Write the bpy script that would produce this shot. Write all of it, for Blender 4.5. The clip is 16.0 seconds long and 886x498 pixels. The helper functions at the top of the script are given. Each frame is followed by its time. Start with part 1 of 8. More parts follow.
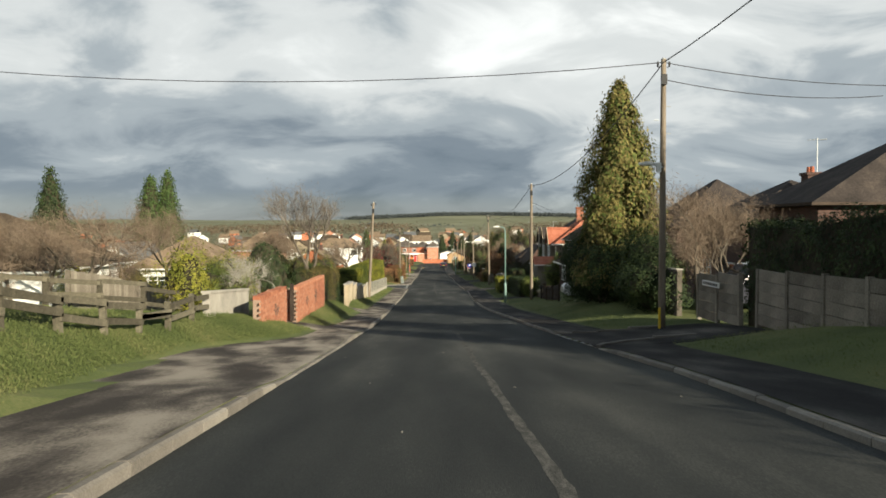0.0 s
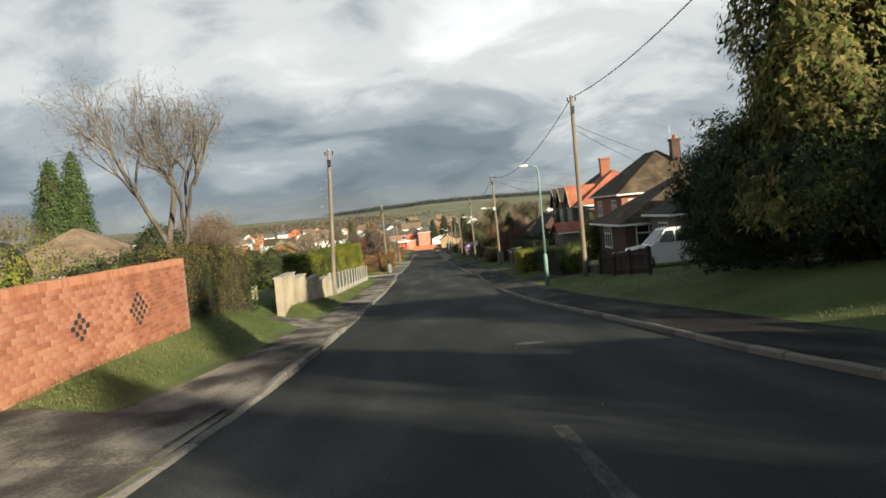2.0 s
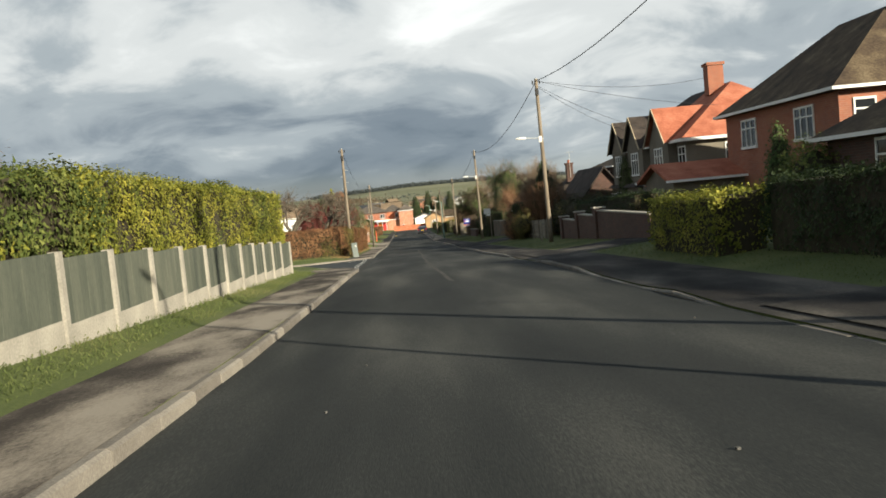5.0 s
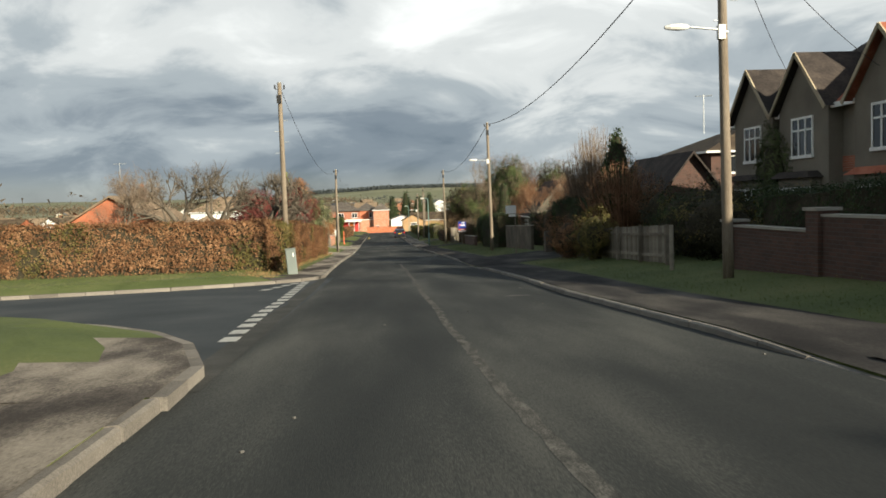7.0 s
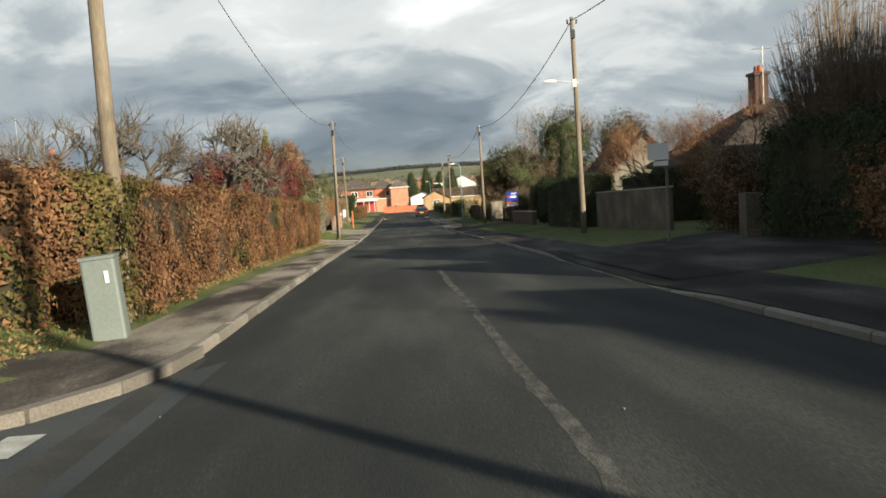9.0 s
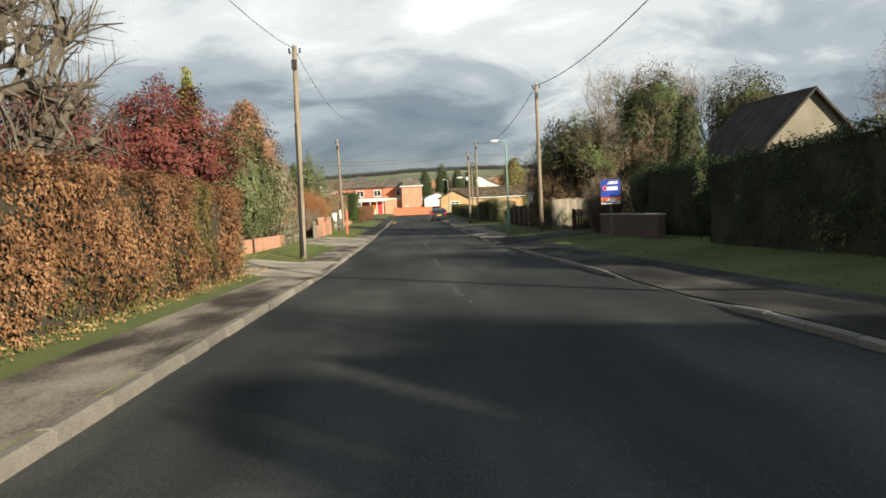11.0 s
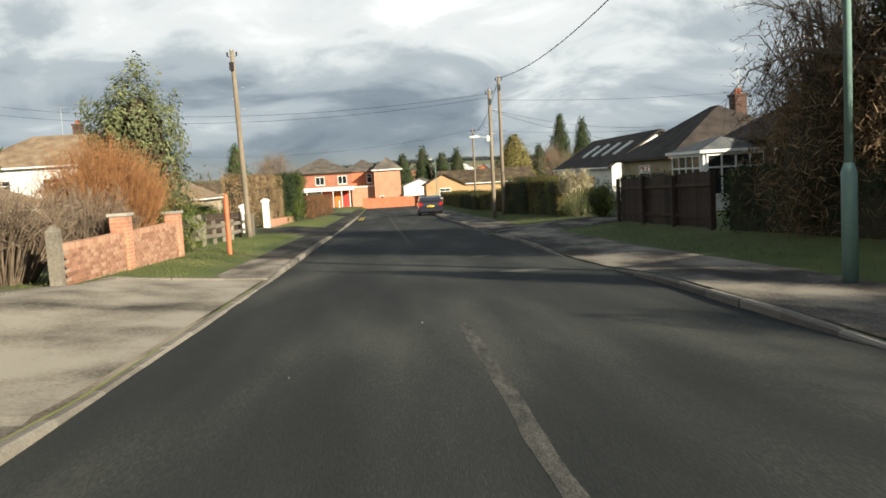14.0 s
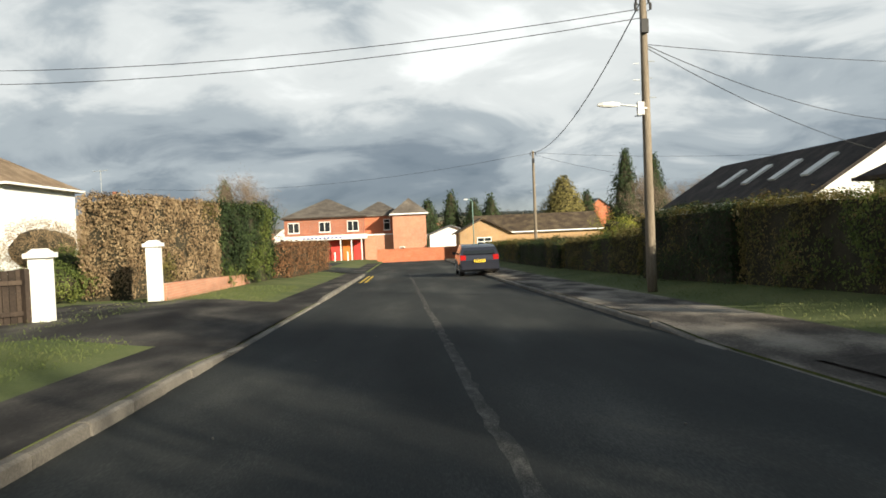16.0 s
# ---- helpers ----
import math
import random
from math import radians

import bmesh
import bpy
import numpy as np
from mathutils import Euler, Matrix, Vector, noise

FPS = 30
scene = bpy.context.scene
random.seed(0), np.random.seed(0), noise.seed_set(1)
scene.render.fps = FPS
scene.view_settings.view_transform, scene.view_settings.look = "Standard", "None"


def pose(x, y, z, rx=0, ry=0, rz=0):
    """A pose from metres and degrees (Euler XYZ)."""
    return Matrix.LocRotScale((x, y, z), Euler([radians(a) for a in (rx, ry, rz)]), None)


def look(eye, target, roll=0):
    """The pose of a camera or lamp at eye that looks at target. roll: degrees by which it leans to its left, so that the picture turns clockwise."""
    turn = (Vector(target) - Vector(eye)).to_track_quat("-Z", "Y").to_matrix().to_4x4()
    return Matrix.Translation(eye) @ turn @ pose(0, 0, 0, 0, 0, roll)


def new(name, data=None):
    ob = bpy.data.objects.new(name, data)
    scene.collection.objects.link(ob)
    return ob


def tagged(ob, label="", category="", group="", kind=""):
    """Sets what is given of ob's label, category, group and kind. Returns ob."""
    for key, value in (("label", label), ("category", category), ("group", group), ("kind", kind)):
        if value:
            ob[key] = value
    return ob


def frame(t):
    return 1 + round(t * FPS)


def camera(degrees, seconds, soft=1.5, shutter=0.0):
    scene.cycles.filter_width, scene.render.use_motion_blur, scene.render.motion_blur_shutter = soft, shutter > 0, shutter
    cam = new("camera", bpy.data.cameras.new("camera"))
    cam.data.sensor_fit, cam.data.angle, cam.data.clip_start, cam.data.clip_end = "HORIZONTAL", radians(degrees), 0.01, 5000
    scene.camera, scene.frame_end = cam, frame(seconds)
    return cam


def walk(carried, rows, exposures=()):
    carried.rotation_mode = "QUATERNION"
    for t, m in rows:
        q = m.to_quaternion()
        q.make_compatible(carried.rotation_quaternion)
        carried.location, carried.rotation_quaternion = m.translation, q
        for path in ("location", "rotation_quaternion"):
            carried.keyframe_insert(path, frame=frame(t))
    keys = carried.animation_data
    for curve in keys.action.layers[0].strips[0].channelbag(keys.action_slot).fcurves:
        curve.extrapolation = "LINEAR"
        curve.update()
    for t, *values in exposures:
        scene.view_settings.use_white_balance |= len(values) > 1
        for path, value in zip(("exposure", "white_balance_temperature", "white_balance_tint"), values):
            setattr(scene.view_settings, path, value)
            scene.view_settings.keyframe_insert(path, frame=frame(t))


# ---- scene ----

# ---------------- camera: time, eye, yaw, pitch, roll (degrees) ----------------
cam = camera(57.8, 16.0, soft=1.7)
PATH = [
    (0.0, (1.012, 0.000, 1.267), -0.452, -1.640, -0.249),
    (0.5, (0.958, 4.966, 0.821), -1.149, -2.440, -2.565),
    (1.0, (0.898, 9.881, 0.397), -2.215, -2.619, -4.258),
    (1.5, (0.830, 14.759, -0.034), -2.431, -3.642, -4.942),
    (2.0, (0.748, 19.736, -0.451), -1.016, -2.515, -5.217),
    (2.5, (0.649, 24.833, -0.862), -1.248, -1.958, -4.714),
    (3.0, (0.544, 29.906, -1.281), -1.549, -0.245, -4.344),
    (3.5, (0.445, 35.030, -1.645), -1.476, -2.818, -5.502),
    (4.0, (0.349, 40.209, -1.962), -1.391, -3.764, -6.117),
    (4.2, (0.310, 42.280, -2.115), -1.575, -3.843, -6.680),
    (6.3, (-0.148, 66.179, -3.279), -3.845, -3.545, -2.457),
    (6.5, (-0.151, 68.298, -3.339), -3.792, -4.523, -3.171),
    (7.0, (-0.156, 73.576, -3.573), -4.301, -3.501, -1.897),
    (7.5, (-0.162, 78.652, -3.817), -2.965, -3.770, -3.776),
    (8.0, (-0.154, 83.625, -4.044), -2.965, -3.592, -3.551),
    (8.5, (-0.136, 88.710, -4.287), -2.244, -3.570, -2.265),
    (9.0, (-0.128, 93.646, -4.534), -2.820, -4.904, -3.547),
    (9.2, (-0.129, 95.595, -4.646), -2.464, -4.435, -3.113),
    (11.3, (-0.282, 118.339, -5.578), -2.098, -4.585, -2.504),
    (11.5, (-0.297, 120.420, -5.669), -2.420, -4.256, -2.291),
    (12.0, (-0.331, 125.618, -5.907), -1.458, -4.591, -2.433),
    (12.5, (-0.369, 130.981, -6.145), -2.452, -4.179, -2.260),
    (13.0, (-0.395, 136.463, -6.378), -2.108, -3.697, -2.404),
    (13.5, (-0.415, 142.027, -6.602), -2.449, -4.490, -1.770),
    (14.0, (-0.428, 147.661, -6.762), -3.773, -5.161, -3.382),
    (14.5, (-0.430, 153.360, -6.986), -3.509, -3.261, -1.763),
    (15.0, (-0.418, 159.261, -7.164), -3.103, -2.444, 0.370),
    (15.2, (-0.415, 161.574, -7.231), -1.903, -1.711, -2.056),
    (15.5, (-0.405, 165.010, -7.335), -1.98, -2.97, -3.4),
    (16.0, (-0.400, 170.700, -7.515), -2.45, -1.22, -2.55),
]


def cam_pose(eye, yaw, pitch, roll):
    a, b = radians(yaw), radians(pitch)
    way = Vector((-math.sin(a) * math.cos(b), math.cos(a) * math.cos(b), math.sin(b)))
    return look(Vector(eye), Vector(eye) + way * 10, roll)


walk(cam, [(t, cam_pose(e, a, b, c)) for t, e, a, b, c in PATH], [(0.0, 0.92), (1.5, 0.95), (3.5, 0.80), (4.2, 0.88), (7.0, 0.98), (9.0, 0.95), (12.5, 1.18), (14.4, 1.08), (15.0, 0.93), (15.5, 0.94), (16.0, 1.02)])

# ---------------- world, sun ----------------
SUN_EL, SUN_AZ = radians(18.5), math.atan2(0.635, -0.772)   # azimuth clockwise from +y
world = bpy.data.worlds.new("sky")
scene.world = world
world.use_nodes = True
wn, wl = world.node_tree.nodes, world.node_tree.links
wn.clear()


def wnode(kind, **kw):
    n = wn.new(kind)
    for k, v in kw.items():
        if k == "op":
            n.operation = v
        elif k.startswith("i"):
            n.inputs[int(k[1:])].default_value = v
    return n


w_out = wnode("ShaderNodeOutputWorld")
w_bg = wnode("ShaderNodeBackground")
w_sky = wnode("ShaderNodeTexSky")
w_sky.sky_type, w_sky.sun_disc = "NISHITA", False
w_sky.sun_elevation, w_sky.sun_rotation = SUN_EL, SUN_AZ
w_sky.air_density, w_sky.dust_density = 1.0, 0.6
w_tc = wnode("ShaderNodeTexCoord")
w_sep = wnode("ShaderNodeSeparateXYZ")
wl.new(w_tc.outputs["Generated"], w_sep.inputs[0])
w_abs = wnode("ShaderNodeMath", op="ABSOLUTE")
wl.new(w_sep.outputs["Z"], w_abs.inputs[0])
w_add = wnode("ShaderNodeMath", op="ADD", i1=0.3)
wl.new(w_abs.outputs[0], w_add.inputs[0])
w_dx = wnode("ShaderNodeMath", op="DIVIDE")
w_dy = wnode("ShaderNodeMath", op="DIVIDE")
wl.new(w_sep.outputs["X"], w_dx.inputs[0]), wl.new(w_add.outputs[0], w_dx.inputs[1])
wl.new(w_sep.outputs["Y"], w_dy.inputs[0]), wl.new(w_add.outputs[0], w_dy.inputs[1])
w_com = wnode("ShaderNodeCombineXYZ")
wl.new(w_dx.outputs[0], w_com.inputs[0]), wl.new(w_dy.outputs[0], w_com.inputs[1])


def wnoise(scale, detail, rough, offset, stretch, distortion=0.3):
    m = wnode("ShaderNodeMapping")
    m.inputs["Location"].default_value = offset
    m.inputs["Rotation"].default_value = (0, 0, 0.25)
    m.inputs["Scale"].default_value = stretch
    wl.new(w_com.outputs[0], m.inputs["Vector"])
    n = wnode("ShaderNodeTexNoise")
    n.inputs["Scale"].default_value, n.inputs["Detail"].default_value = scale, detail
    n.inputs["Roughness"].default_value, n.inputs["Distortion"].default_value = rough, distortion
    wl.new(m.outputs[0], n.inputs["Vector"])
    return n.outputs["Fac"]


def wramp(fac, stops):
    r = wnode("ShaderNodeValToRGB")
    r.color_ramp.interpolation = "EASE"
    while len(r.color_ramp.elements) < len(stops):
        r.color_ramp.elements.new(0.5)
    for e, (p, c) in zip(r.color_ramp.elements, stops):
        e.position, e.color = p, (*c, 1)
    wl.new(fac, r.inputs[0])
    return r.outputs[0]


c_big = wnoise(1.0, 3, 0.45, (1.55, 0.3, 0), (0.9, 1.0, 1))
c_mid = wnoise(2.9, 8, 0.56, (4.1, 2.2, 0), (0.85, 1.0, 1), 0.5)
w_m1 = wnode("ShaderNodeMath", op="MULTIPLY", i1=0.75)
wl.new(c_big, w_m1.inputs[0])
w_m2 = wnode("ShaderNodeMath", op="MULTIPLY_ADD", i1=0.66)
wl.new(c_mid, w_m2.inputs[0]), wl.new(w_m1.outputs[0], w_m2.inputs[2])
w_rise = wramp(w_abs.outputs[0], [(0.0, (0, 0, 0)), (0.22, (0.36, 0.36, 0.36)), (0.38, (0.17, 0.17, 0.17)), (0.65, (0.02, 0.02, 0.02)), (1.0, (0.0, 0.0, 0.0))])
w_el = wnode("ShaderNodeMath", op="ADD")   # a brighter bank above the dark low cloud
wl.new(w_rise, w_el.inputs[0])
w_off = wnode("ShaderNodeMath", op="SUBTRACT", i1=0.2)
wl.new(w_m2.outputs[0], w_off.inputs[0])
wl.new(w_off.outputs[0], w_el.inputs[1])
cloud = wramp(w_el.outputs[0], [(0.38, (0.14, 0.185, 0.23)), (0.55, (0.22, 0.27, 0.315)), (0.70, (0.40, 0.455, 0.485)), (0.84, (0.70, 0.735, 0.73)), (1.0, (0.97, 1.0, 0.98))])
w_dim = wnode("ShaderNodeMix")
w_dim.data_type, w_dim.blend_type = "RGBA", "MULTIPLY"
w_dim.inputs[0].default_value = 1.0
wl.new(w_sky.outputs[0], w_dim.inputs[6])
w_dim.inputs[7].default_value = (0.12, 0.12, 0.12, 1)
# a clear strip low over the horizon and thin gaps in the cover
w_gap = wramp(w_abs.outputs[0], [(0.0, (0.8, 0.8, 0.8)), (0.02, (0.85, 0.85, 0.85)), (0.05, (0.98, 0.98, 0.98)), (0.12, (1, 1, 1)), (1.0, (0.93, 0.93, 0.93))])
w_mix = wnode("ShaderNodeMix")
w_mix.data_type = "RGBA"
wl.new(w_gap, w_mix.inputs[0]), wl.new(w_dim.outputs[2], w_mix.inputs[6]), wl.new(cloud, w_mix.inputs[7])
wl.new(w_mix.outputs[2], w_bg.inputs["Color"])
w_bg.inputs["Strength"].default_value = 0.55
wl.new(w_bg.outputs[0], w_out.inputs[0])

sun_data = bpy.data.lights.new("sun", "SUN")
sun_data.energy, sun_data.angle, sun_data.color = 5.0, radians(0.6), (1.0, 0.90, 0.70)
sun = new("sun", sun_data)
sun_to = Vector((math.sin(SUN_AZ) * math.cos(SUN_EL), math.cos(SUN_AZ) * math.cos(SUN_EL), math.sin(SUN_EL)))
sun.matrix_basis = look(sun_to * 100, (0, 0, 0))

# ---------------- materials ----------------


def mat(name, stops, scale=3.0, fine=40.0, rough=0.85, bump=0.25, metal=0.0, mix=0.5, island=0.0, rnd=0.0, stretch=(1, 1, 1), spec=0.3, dist=0.01, translucent=0.0, span=(0.3, 0.7)):
    """A noise-coloured surface: a coarse and a fine noise run along the colour stops, with a bump of the fine one."""
    m = bpy.data.materials.new(name)
    m.use_nodes = True
    nt = m.node_tree
    n, l = nt.nodes, nt.links
    bsdf = n["Principled BSDF"]
    tc = n.new("ShaderNodeTexCoord")
    mp = n.new("ShaderNodeMapping")
    mp.inputs["Scale"].default_value = stretch
    l.new(tc.outputs["Object"], mp.inputs[0])
    a, b = n.new("ShaderNodeTexNoise"), n.new("ShaderNodeTexNoise")
    a.inputs["Scale"].default_value, a.inputs["Detail"].default_value = scale, 5
    b.inputs["Scale"].default_value, b.inputs["Detail"].default_value = fine, 4
    b.inputs["Roughness"].default_value = 0.65
    l.new(mp.outputs[0], a.inputs["Vector"]), l.new(mp.outputs[0], b.inputs["Vector"])
    f = n.new("ShaderNodeMix")
    f.inputs[0].default_value = mix
    l.new(a.outputs["Fac"], f.inputs[2]), l.new(b.outputs["Fac"], f.inputs[3])
    fac = f.outputs[0]
    for k, src in ((island, "geo"), (rnd, "obj")):
        if k:
            g = n.new("ShaderNodeNewGeometry") if src == "geo" else n.new("ShaderNodeObjectInfo")
            s = n.new("ShaderNodeMapRange")
            s.inputs["To Min"].default_value, s.inputs["To Max"].default_value = -k, k
            l.new(g.outputs["Random Per Island" if src == "geo" else "Random"], s.inputs["Value"])
            ad = n.new("ShaderNodeMath")
            l.new(fac, ad.inputs[0]), l.new(s.outputs[0], ad.inputs[1])
            fac = ad.outputs[0]
    r = n.new("ShaderNodeValToRGB")
    while len(r.color_ramp.elements) < len(stops):
        r.color_ramp.elements.new(0.5)
    for i, (e, c) in enumerate(zip(r.color_ramp.elements, stops)):
        e.position, e.color = span[0] + (span[1] - span[0]) * i / max(1, len(stops) - 1), (*c, 1)
    l.new(fac, r.inputs[0])
    l.new(r.outputs[0], bsdf.inputs["Base Color"])
    bsdf.inputs["Roughness"].default_value, bsdf.inputs["Metallic"].default_value = rough, metal
    bsdf.inputs["Specular IOR Level"].default_value = spec
    if bump:
        bp = n.new("ShaderNodeBump")
        bp.inputs["Strength"].default_value, bp.inputs["Distance"].default_value = bump, dist
        l.new(b.outputs["Fac"], bp.inputs["Height"]), l.new(bp.outputs[0], bsdf.inputs["Normal"])
    if translucent:
        tr, sh = n.new("ShaderNodeBsdfTranslucent"), n.new("ShaderNodeMixShader")
        sh.inputs[0].default_value = translucent
        l.new(r.outputs[0], tr.inputs[0])
        l.new(bsdf.outputs[0], sh.inputs[1]), l.new(tr.outputs[0], sh.inputs[2])
        l.new(sh.outputs[0], n["Material Output"].inputs[0])
    return m


M_ASPHALT = mat("asphalt", [(0.023, 0.0255, 0.0265), (0.041, 0.044, 0.043), (0.095, 0.096, 0.088)], 0.5, 55, 0.8, 0.35, mix=0.34, stretch=(1.6, 0.28, 1), dist=0.006, spec=0.06, span=(0.34, 0.68))
M_ASPHALT_PALE = mat("worn_asphalt", [(0.036, 0.038, 0.037), (0.058, 0.059, 0.056), (0.095, 0.094, 0.088)], 1.6, 60, 0.9, 0.3, mix=0.5, dist=0.006, spec=0.06)
M_SEAM = mat("pale_worn_joint", [(0.034, 0.036, 0.035), (0.075, 0.074, 0.069), (0.15, 0.146, 0.133)], 5.0, 45, 0.9, 0.3, mix=0.55, dist=0.004, spec=0.06, stretch=(2.5, 0.8, 1), span=(0.36, 0.64))
M_PATCH = mat("pale_road_patch", [(0.07, 0.069, 0.066), (0.12, 0.118, 0.11), (0.17, 0.166, 0.155)], 4, 50, 0.9, 0.3, mix=0.5, dist=0.006, spec=0.06)
M_SIDEROAD = mat("side_road_asphalt", [(0.036, 0.042, 0.046), (0.055, 0.062, 0.067), (0.085, 0.09, 0.092)], 0.5, 50, 0.85, 0.35, mix=0.4, dist=0.006, spec=0.06)
M_DRIVE = mat("worn_drive", [(0.06, 0.054, 0.047), (0.165, 0.147, 0.122), (0.265, 0.238, 0.197), (0.34, 0.31, 0.262)], 0.8, 22, 0.9, 0.4, mix=0.3, stretch=(1.0, 1.0, 1), spec=0.08, span=(0.33, 0.58))
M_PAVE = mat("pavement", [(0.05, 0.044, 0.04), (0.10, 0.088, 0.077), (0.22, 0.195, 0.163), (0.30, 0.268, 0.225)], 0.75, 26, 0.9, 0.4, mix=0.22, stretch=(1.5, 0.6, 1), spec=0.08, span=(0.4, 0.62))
# Pavement colour darkened; shade on the right footway is put into it.
M_PAVEDARK = mat("darkened_pavement", [(0.022, 0.021, 0.021), (0.038, 0.036, 0.035), (0.075, 0.07, 0.063), (0.14, 0.125, 0.11)], 0.7, 26, 0.9, 0.4, mix=0.22, stretch=(1.5, 0.5, 1), spec=0.08, span=(0.38, 0.68))
M_KERB = mat("kerb_concrete", [(0.10, 0.09, 0.078), (0.19, 0.172, 0.148), (0.30, 0.275, 0.235)], 1.5, 45, 0.9, 0.4, rnd=0.12)
M_GRASS = mat("grass_ground", [(0.044, 0.064, 0.018), (0.085, 0.108, 0.031), (0.163, 0.16, 0.063)], 0.45, 25, 0.95, 0.6, mix=0.45)
M_BLADE = mat("grass_blades", [(0.052, 0.073, 0.02), (0.097, 0.122, 0.036), (0.185, 0.178, 0.074)], 0.45, 12, 0.8, 0.0, island=0.09, mix=0.3, translucent=0.25)
# Field colours paled and blued; distance haze is put into them.
M_FIELD = mat("hazed_far_land", [(0.10, 0.092, 0.065), (0.14, 0.15, 0.085), (0.23, 0.22, 0.145)], 0.004, 0.02, 0.95, 0.0, mix=0.4)
M_WOODPOLE = mat("pole_wood", [(0.09, 0.07, 0.05), (0.19, 0.155, 0.115), (0.32, 0.275, 0.215)], 2.0, 25, 0.85, 0.5, stretch=(4, 4, 0.3))
M_WIRE = mat("cable", [(0.015, 0.015, 0.016), (0.025, 0.025, 0.026)], 5, 30, 0.6, 0)
M_STEEL = mat("galvanised_steel", [(0.36, 0.38, 0.38), (0.50, 0.52, 0.51)], 4, 40, 0.5, 0.05, metal=0.4)
M_LAMPGREEN = mat("green_grey_paint", [(0.13, 0.22, 0.20), (0.21, 0.32, 0.29)], 3, 40, 0.5, 0.1)
M_LAMPHEAD = mat("lamp_plastic", [(0.62, 0.62, 0.58), (0.75, 0.74, 0.70)], 4, 40, 0.4, 0.05)
M_WHITE = mat("white_paint", [(0.66, 0.66, 0.63), (0.80, 0.80, 0.77)], 1.2, 20, 0.6, 0.05)
M_WHITELINE = mat("road_paint", [(0.22, 0.22, 0.205), (0.56, 0.56, 0.525)], 6, 50, 0.7, 0.1)
M_BLACK = mat("dark_fitting", [(0.012, 0.012, 0.013), (0.03, 0.03, 0.03)], 5, 30, 0.5, 0)

# ---------------- mesh helpers ----------------


class MB:
    """Collects vertices and faces of one mesh."""

    def __init__(self):
        self.v, self.f = [], []

    def add(self, verts, faces):
        o = len(self.v)
        self.v += [tuple(p) for p in verts]
        self.f += [tuple(o + i for i in q) for q in faces]
        return self

    def box(self, c, s, rz=0.0, rx=0.0, ry=0.0, taper=1.0):
        m = Euler((rx, ry, rz)).to_matrix()
        vs = []
        for k in (-1, 1):
            t = taper if k > 0 else 1.0
            for i, j in ((-1, -1), (1, -1), (1, 1), (-1, 1)):
                vs.append(Vector(c) + m @ Vector((i * s[0] / 2 * t, j * s[1] / 2 * t, k * s[2] / 2)))
        return self.add(vs, [(3, 2, 1, 0), (4, 5, 6, 7), (0, 1, 5, 4), (1, 2, 6, 5), (2, 3, 7, 6), (3, 0, 4, 7)])

    def tube(self, pts, radii, n=6, cap=True):
        pts = [Vector(p) for p in pts]
        o = len(self.v)
        for i, p in enumerate(pts):
            d = (pts[min(i + 1, len(pts) - 1)] - pts[max(i - 1, 0)]).normalized()
            a = d.cross(Vector((0.31, 0.17, 0.93)) if abs(d.z) < 0.9 else Vector((1, 0, 0))).normalized()
            b = d.cross(a)
            r = radii[i] if isinstance(radii, (list, tuple)) else radii
            for k in range(n):
                w = 2 * math.pi * k / n
                self.v.append(tuple(p + a * (r * math.cos(w)) + b * (r * math.sin(w))))
        for i in range(len(pts) - 1):
            for k in range(n):
                self.f.append((o + i * n + k, o + i * n + (k + 1) % n, o + (i + 1) * n + (k + 1) % n, o + (i + 1) * n + k))
        if cap:
            self.f.append(tuple(o + k for k in range(n))[::-1])
            self.f.append(tuple(o + (len(pts) - 1) * n + k for k in range(n)))
        return self

    def mesh(self, name, material, smooth=False):
        me = bpy.data.meshes.new(name)
        me.from_pydata(self.v, [], self.f)
        for m in material if isinstance(material, (list, tuple)) else [material]:
            me.materials.append(m)
        if smooth:
            me.polygons.foreach_set("use_smooth", [True] * len(me.polygons))
        me.update()
        return me


def part(name, mb, material, parent=None, label="", smooth=False):
    ob = new(name, mb.mesh(name, material, smooth))
    if parent is not None:
        ob.parent = parent
        ob.matrix_parent_inverse = Matrix.Identity(4)
    if label:
        tagged(ob, label)
    return ob


def thing(name, at, label, category, group="", kind="", rz=0.0):
    """An empty at the thing's base; its parts are given in the thing's own axes."""
    ob = new(name)
    ob.empty_display_size = 0.2
    ob.matrix_basis = Matrix.Translation(at) @ Matrix.Rotation(rz, 4, "Z")
    return tagged(ob, label, category, group, kind)


def bevel(ob, w=0.01, seg=1):
    b = ob.modifiers.new("edge", "BEVEL")
    b.width, b.segments, b.limit_method = w, seg, "ANGLE"
    return ob


# ---------------- the lie of the land ----------------
PROF_Y = [-60, -15, 0, 15, 30, 45, 60, 75, 90, 105, 120, 135, 150, 165, 180, 195, 210, 225, 240, 255, 285, 330, 420, 700]
PROF_Z = [5.0, 1.28, 0.0, -1.30, -2.53, -3.54, -4.28, -4.88, -5.61, -6.28, -6.91, -7.57, -8.12, -8.58, -8.98, -9.34, -9.63, -9.88, -10.09, -10.27, -10.53, -10.85, -11.2, -12.0]
KERB_Y = [-60, -5, 5, 15, 25, 35, 45, 55, 65, 75, 85, 95, 105, 115, 125, 135, 145, 155, 165, 175, 185, 195, 205, 300]
KERB_L = [-0.4, -1.01, -1.13, -1.27, -1.38, -1.47, -1.67, -1.75, -1.75, -1.82, -1.96, -2.07, -2.27, -2.41, -2.48, -2.5, -2.58, -2.62, -2.66, -2.76, -2.8, -2.8, -2.8, -2.9]
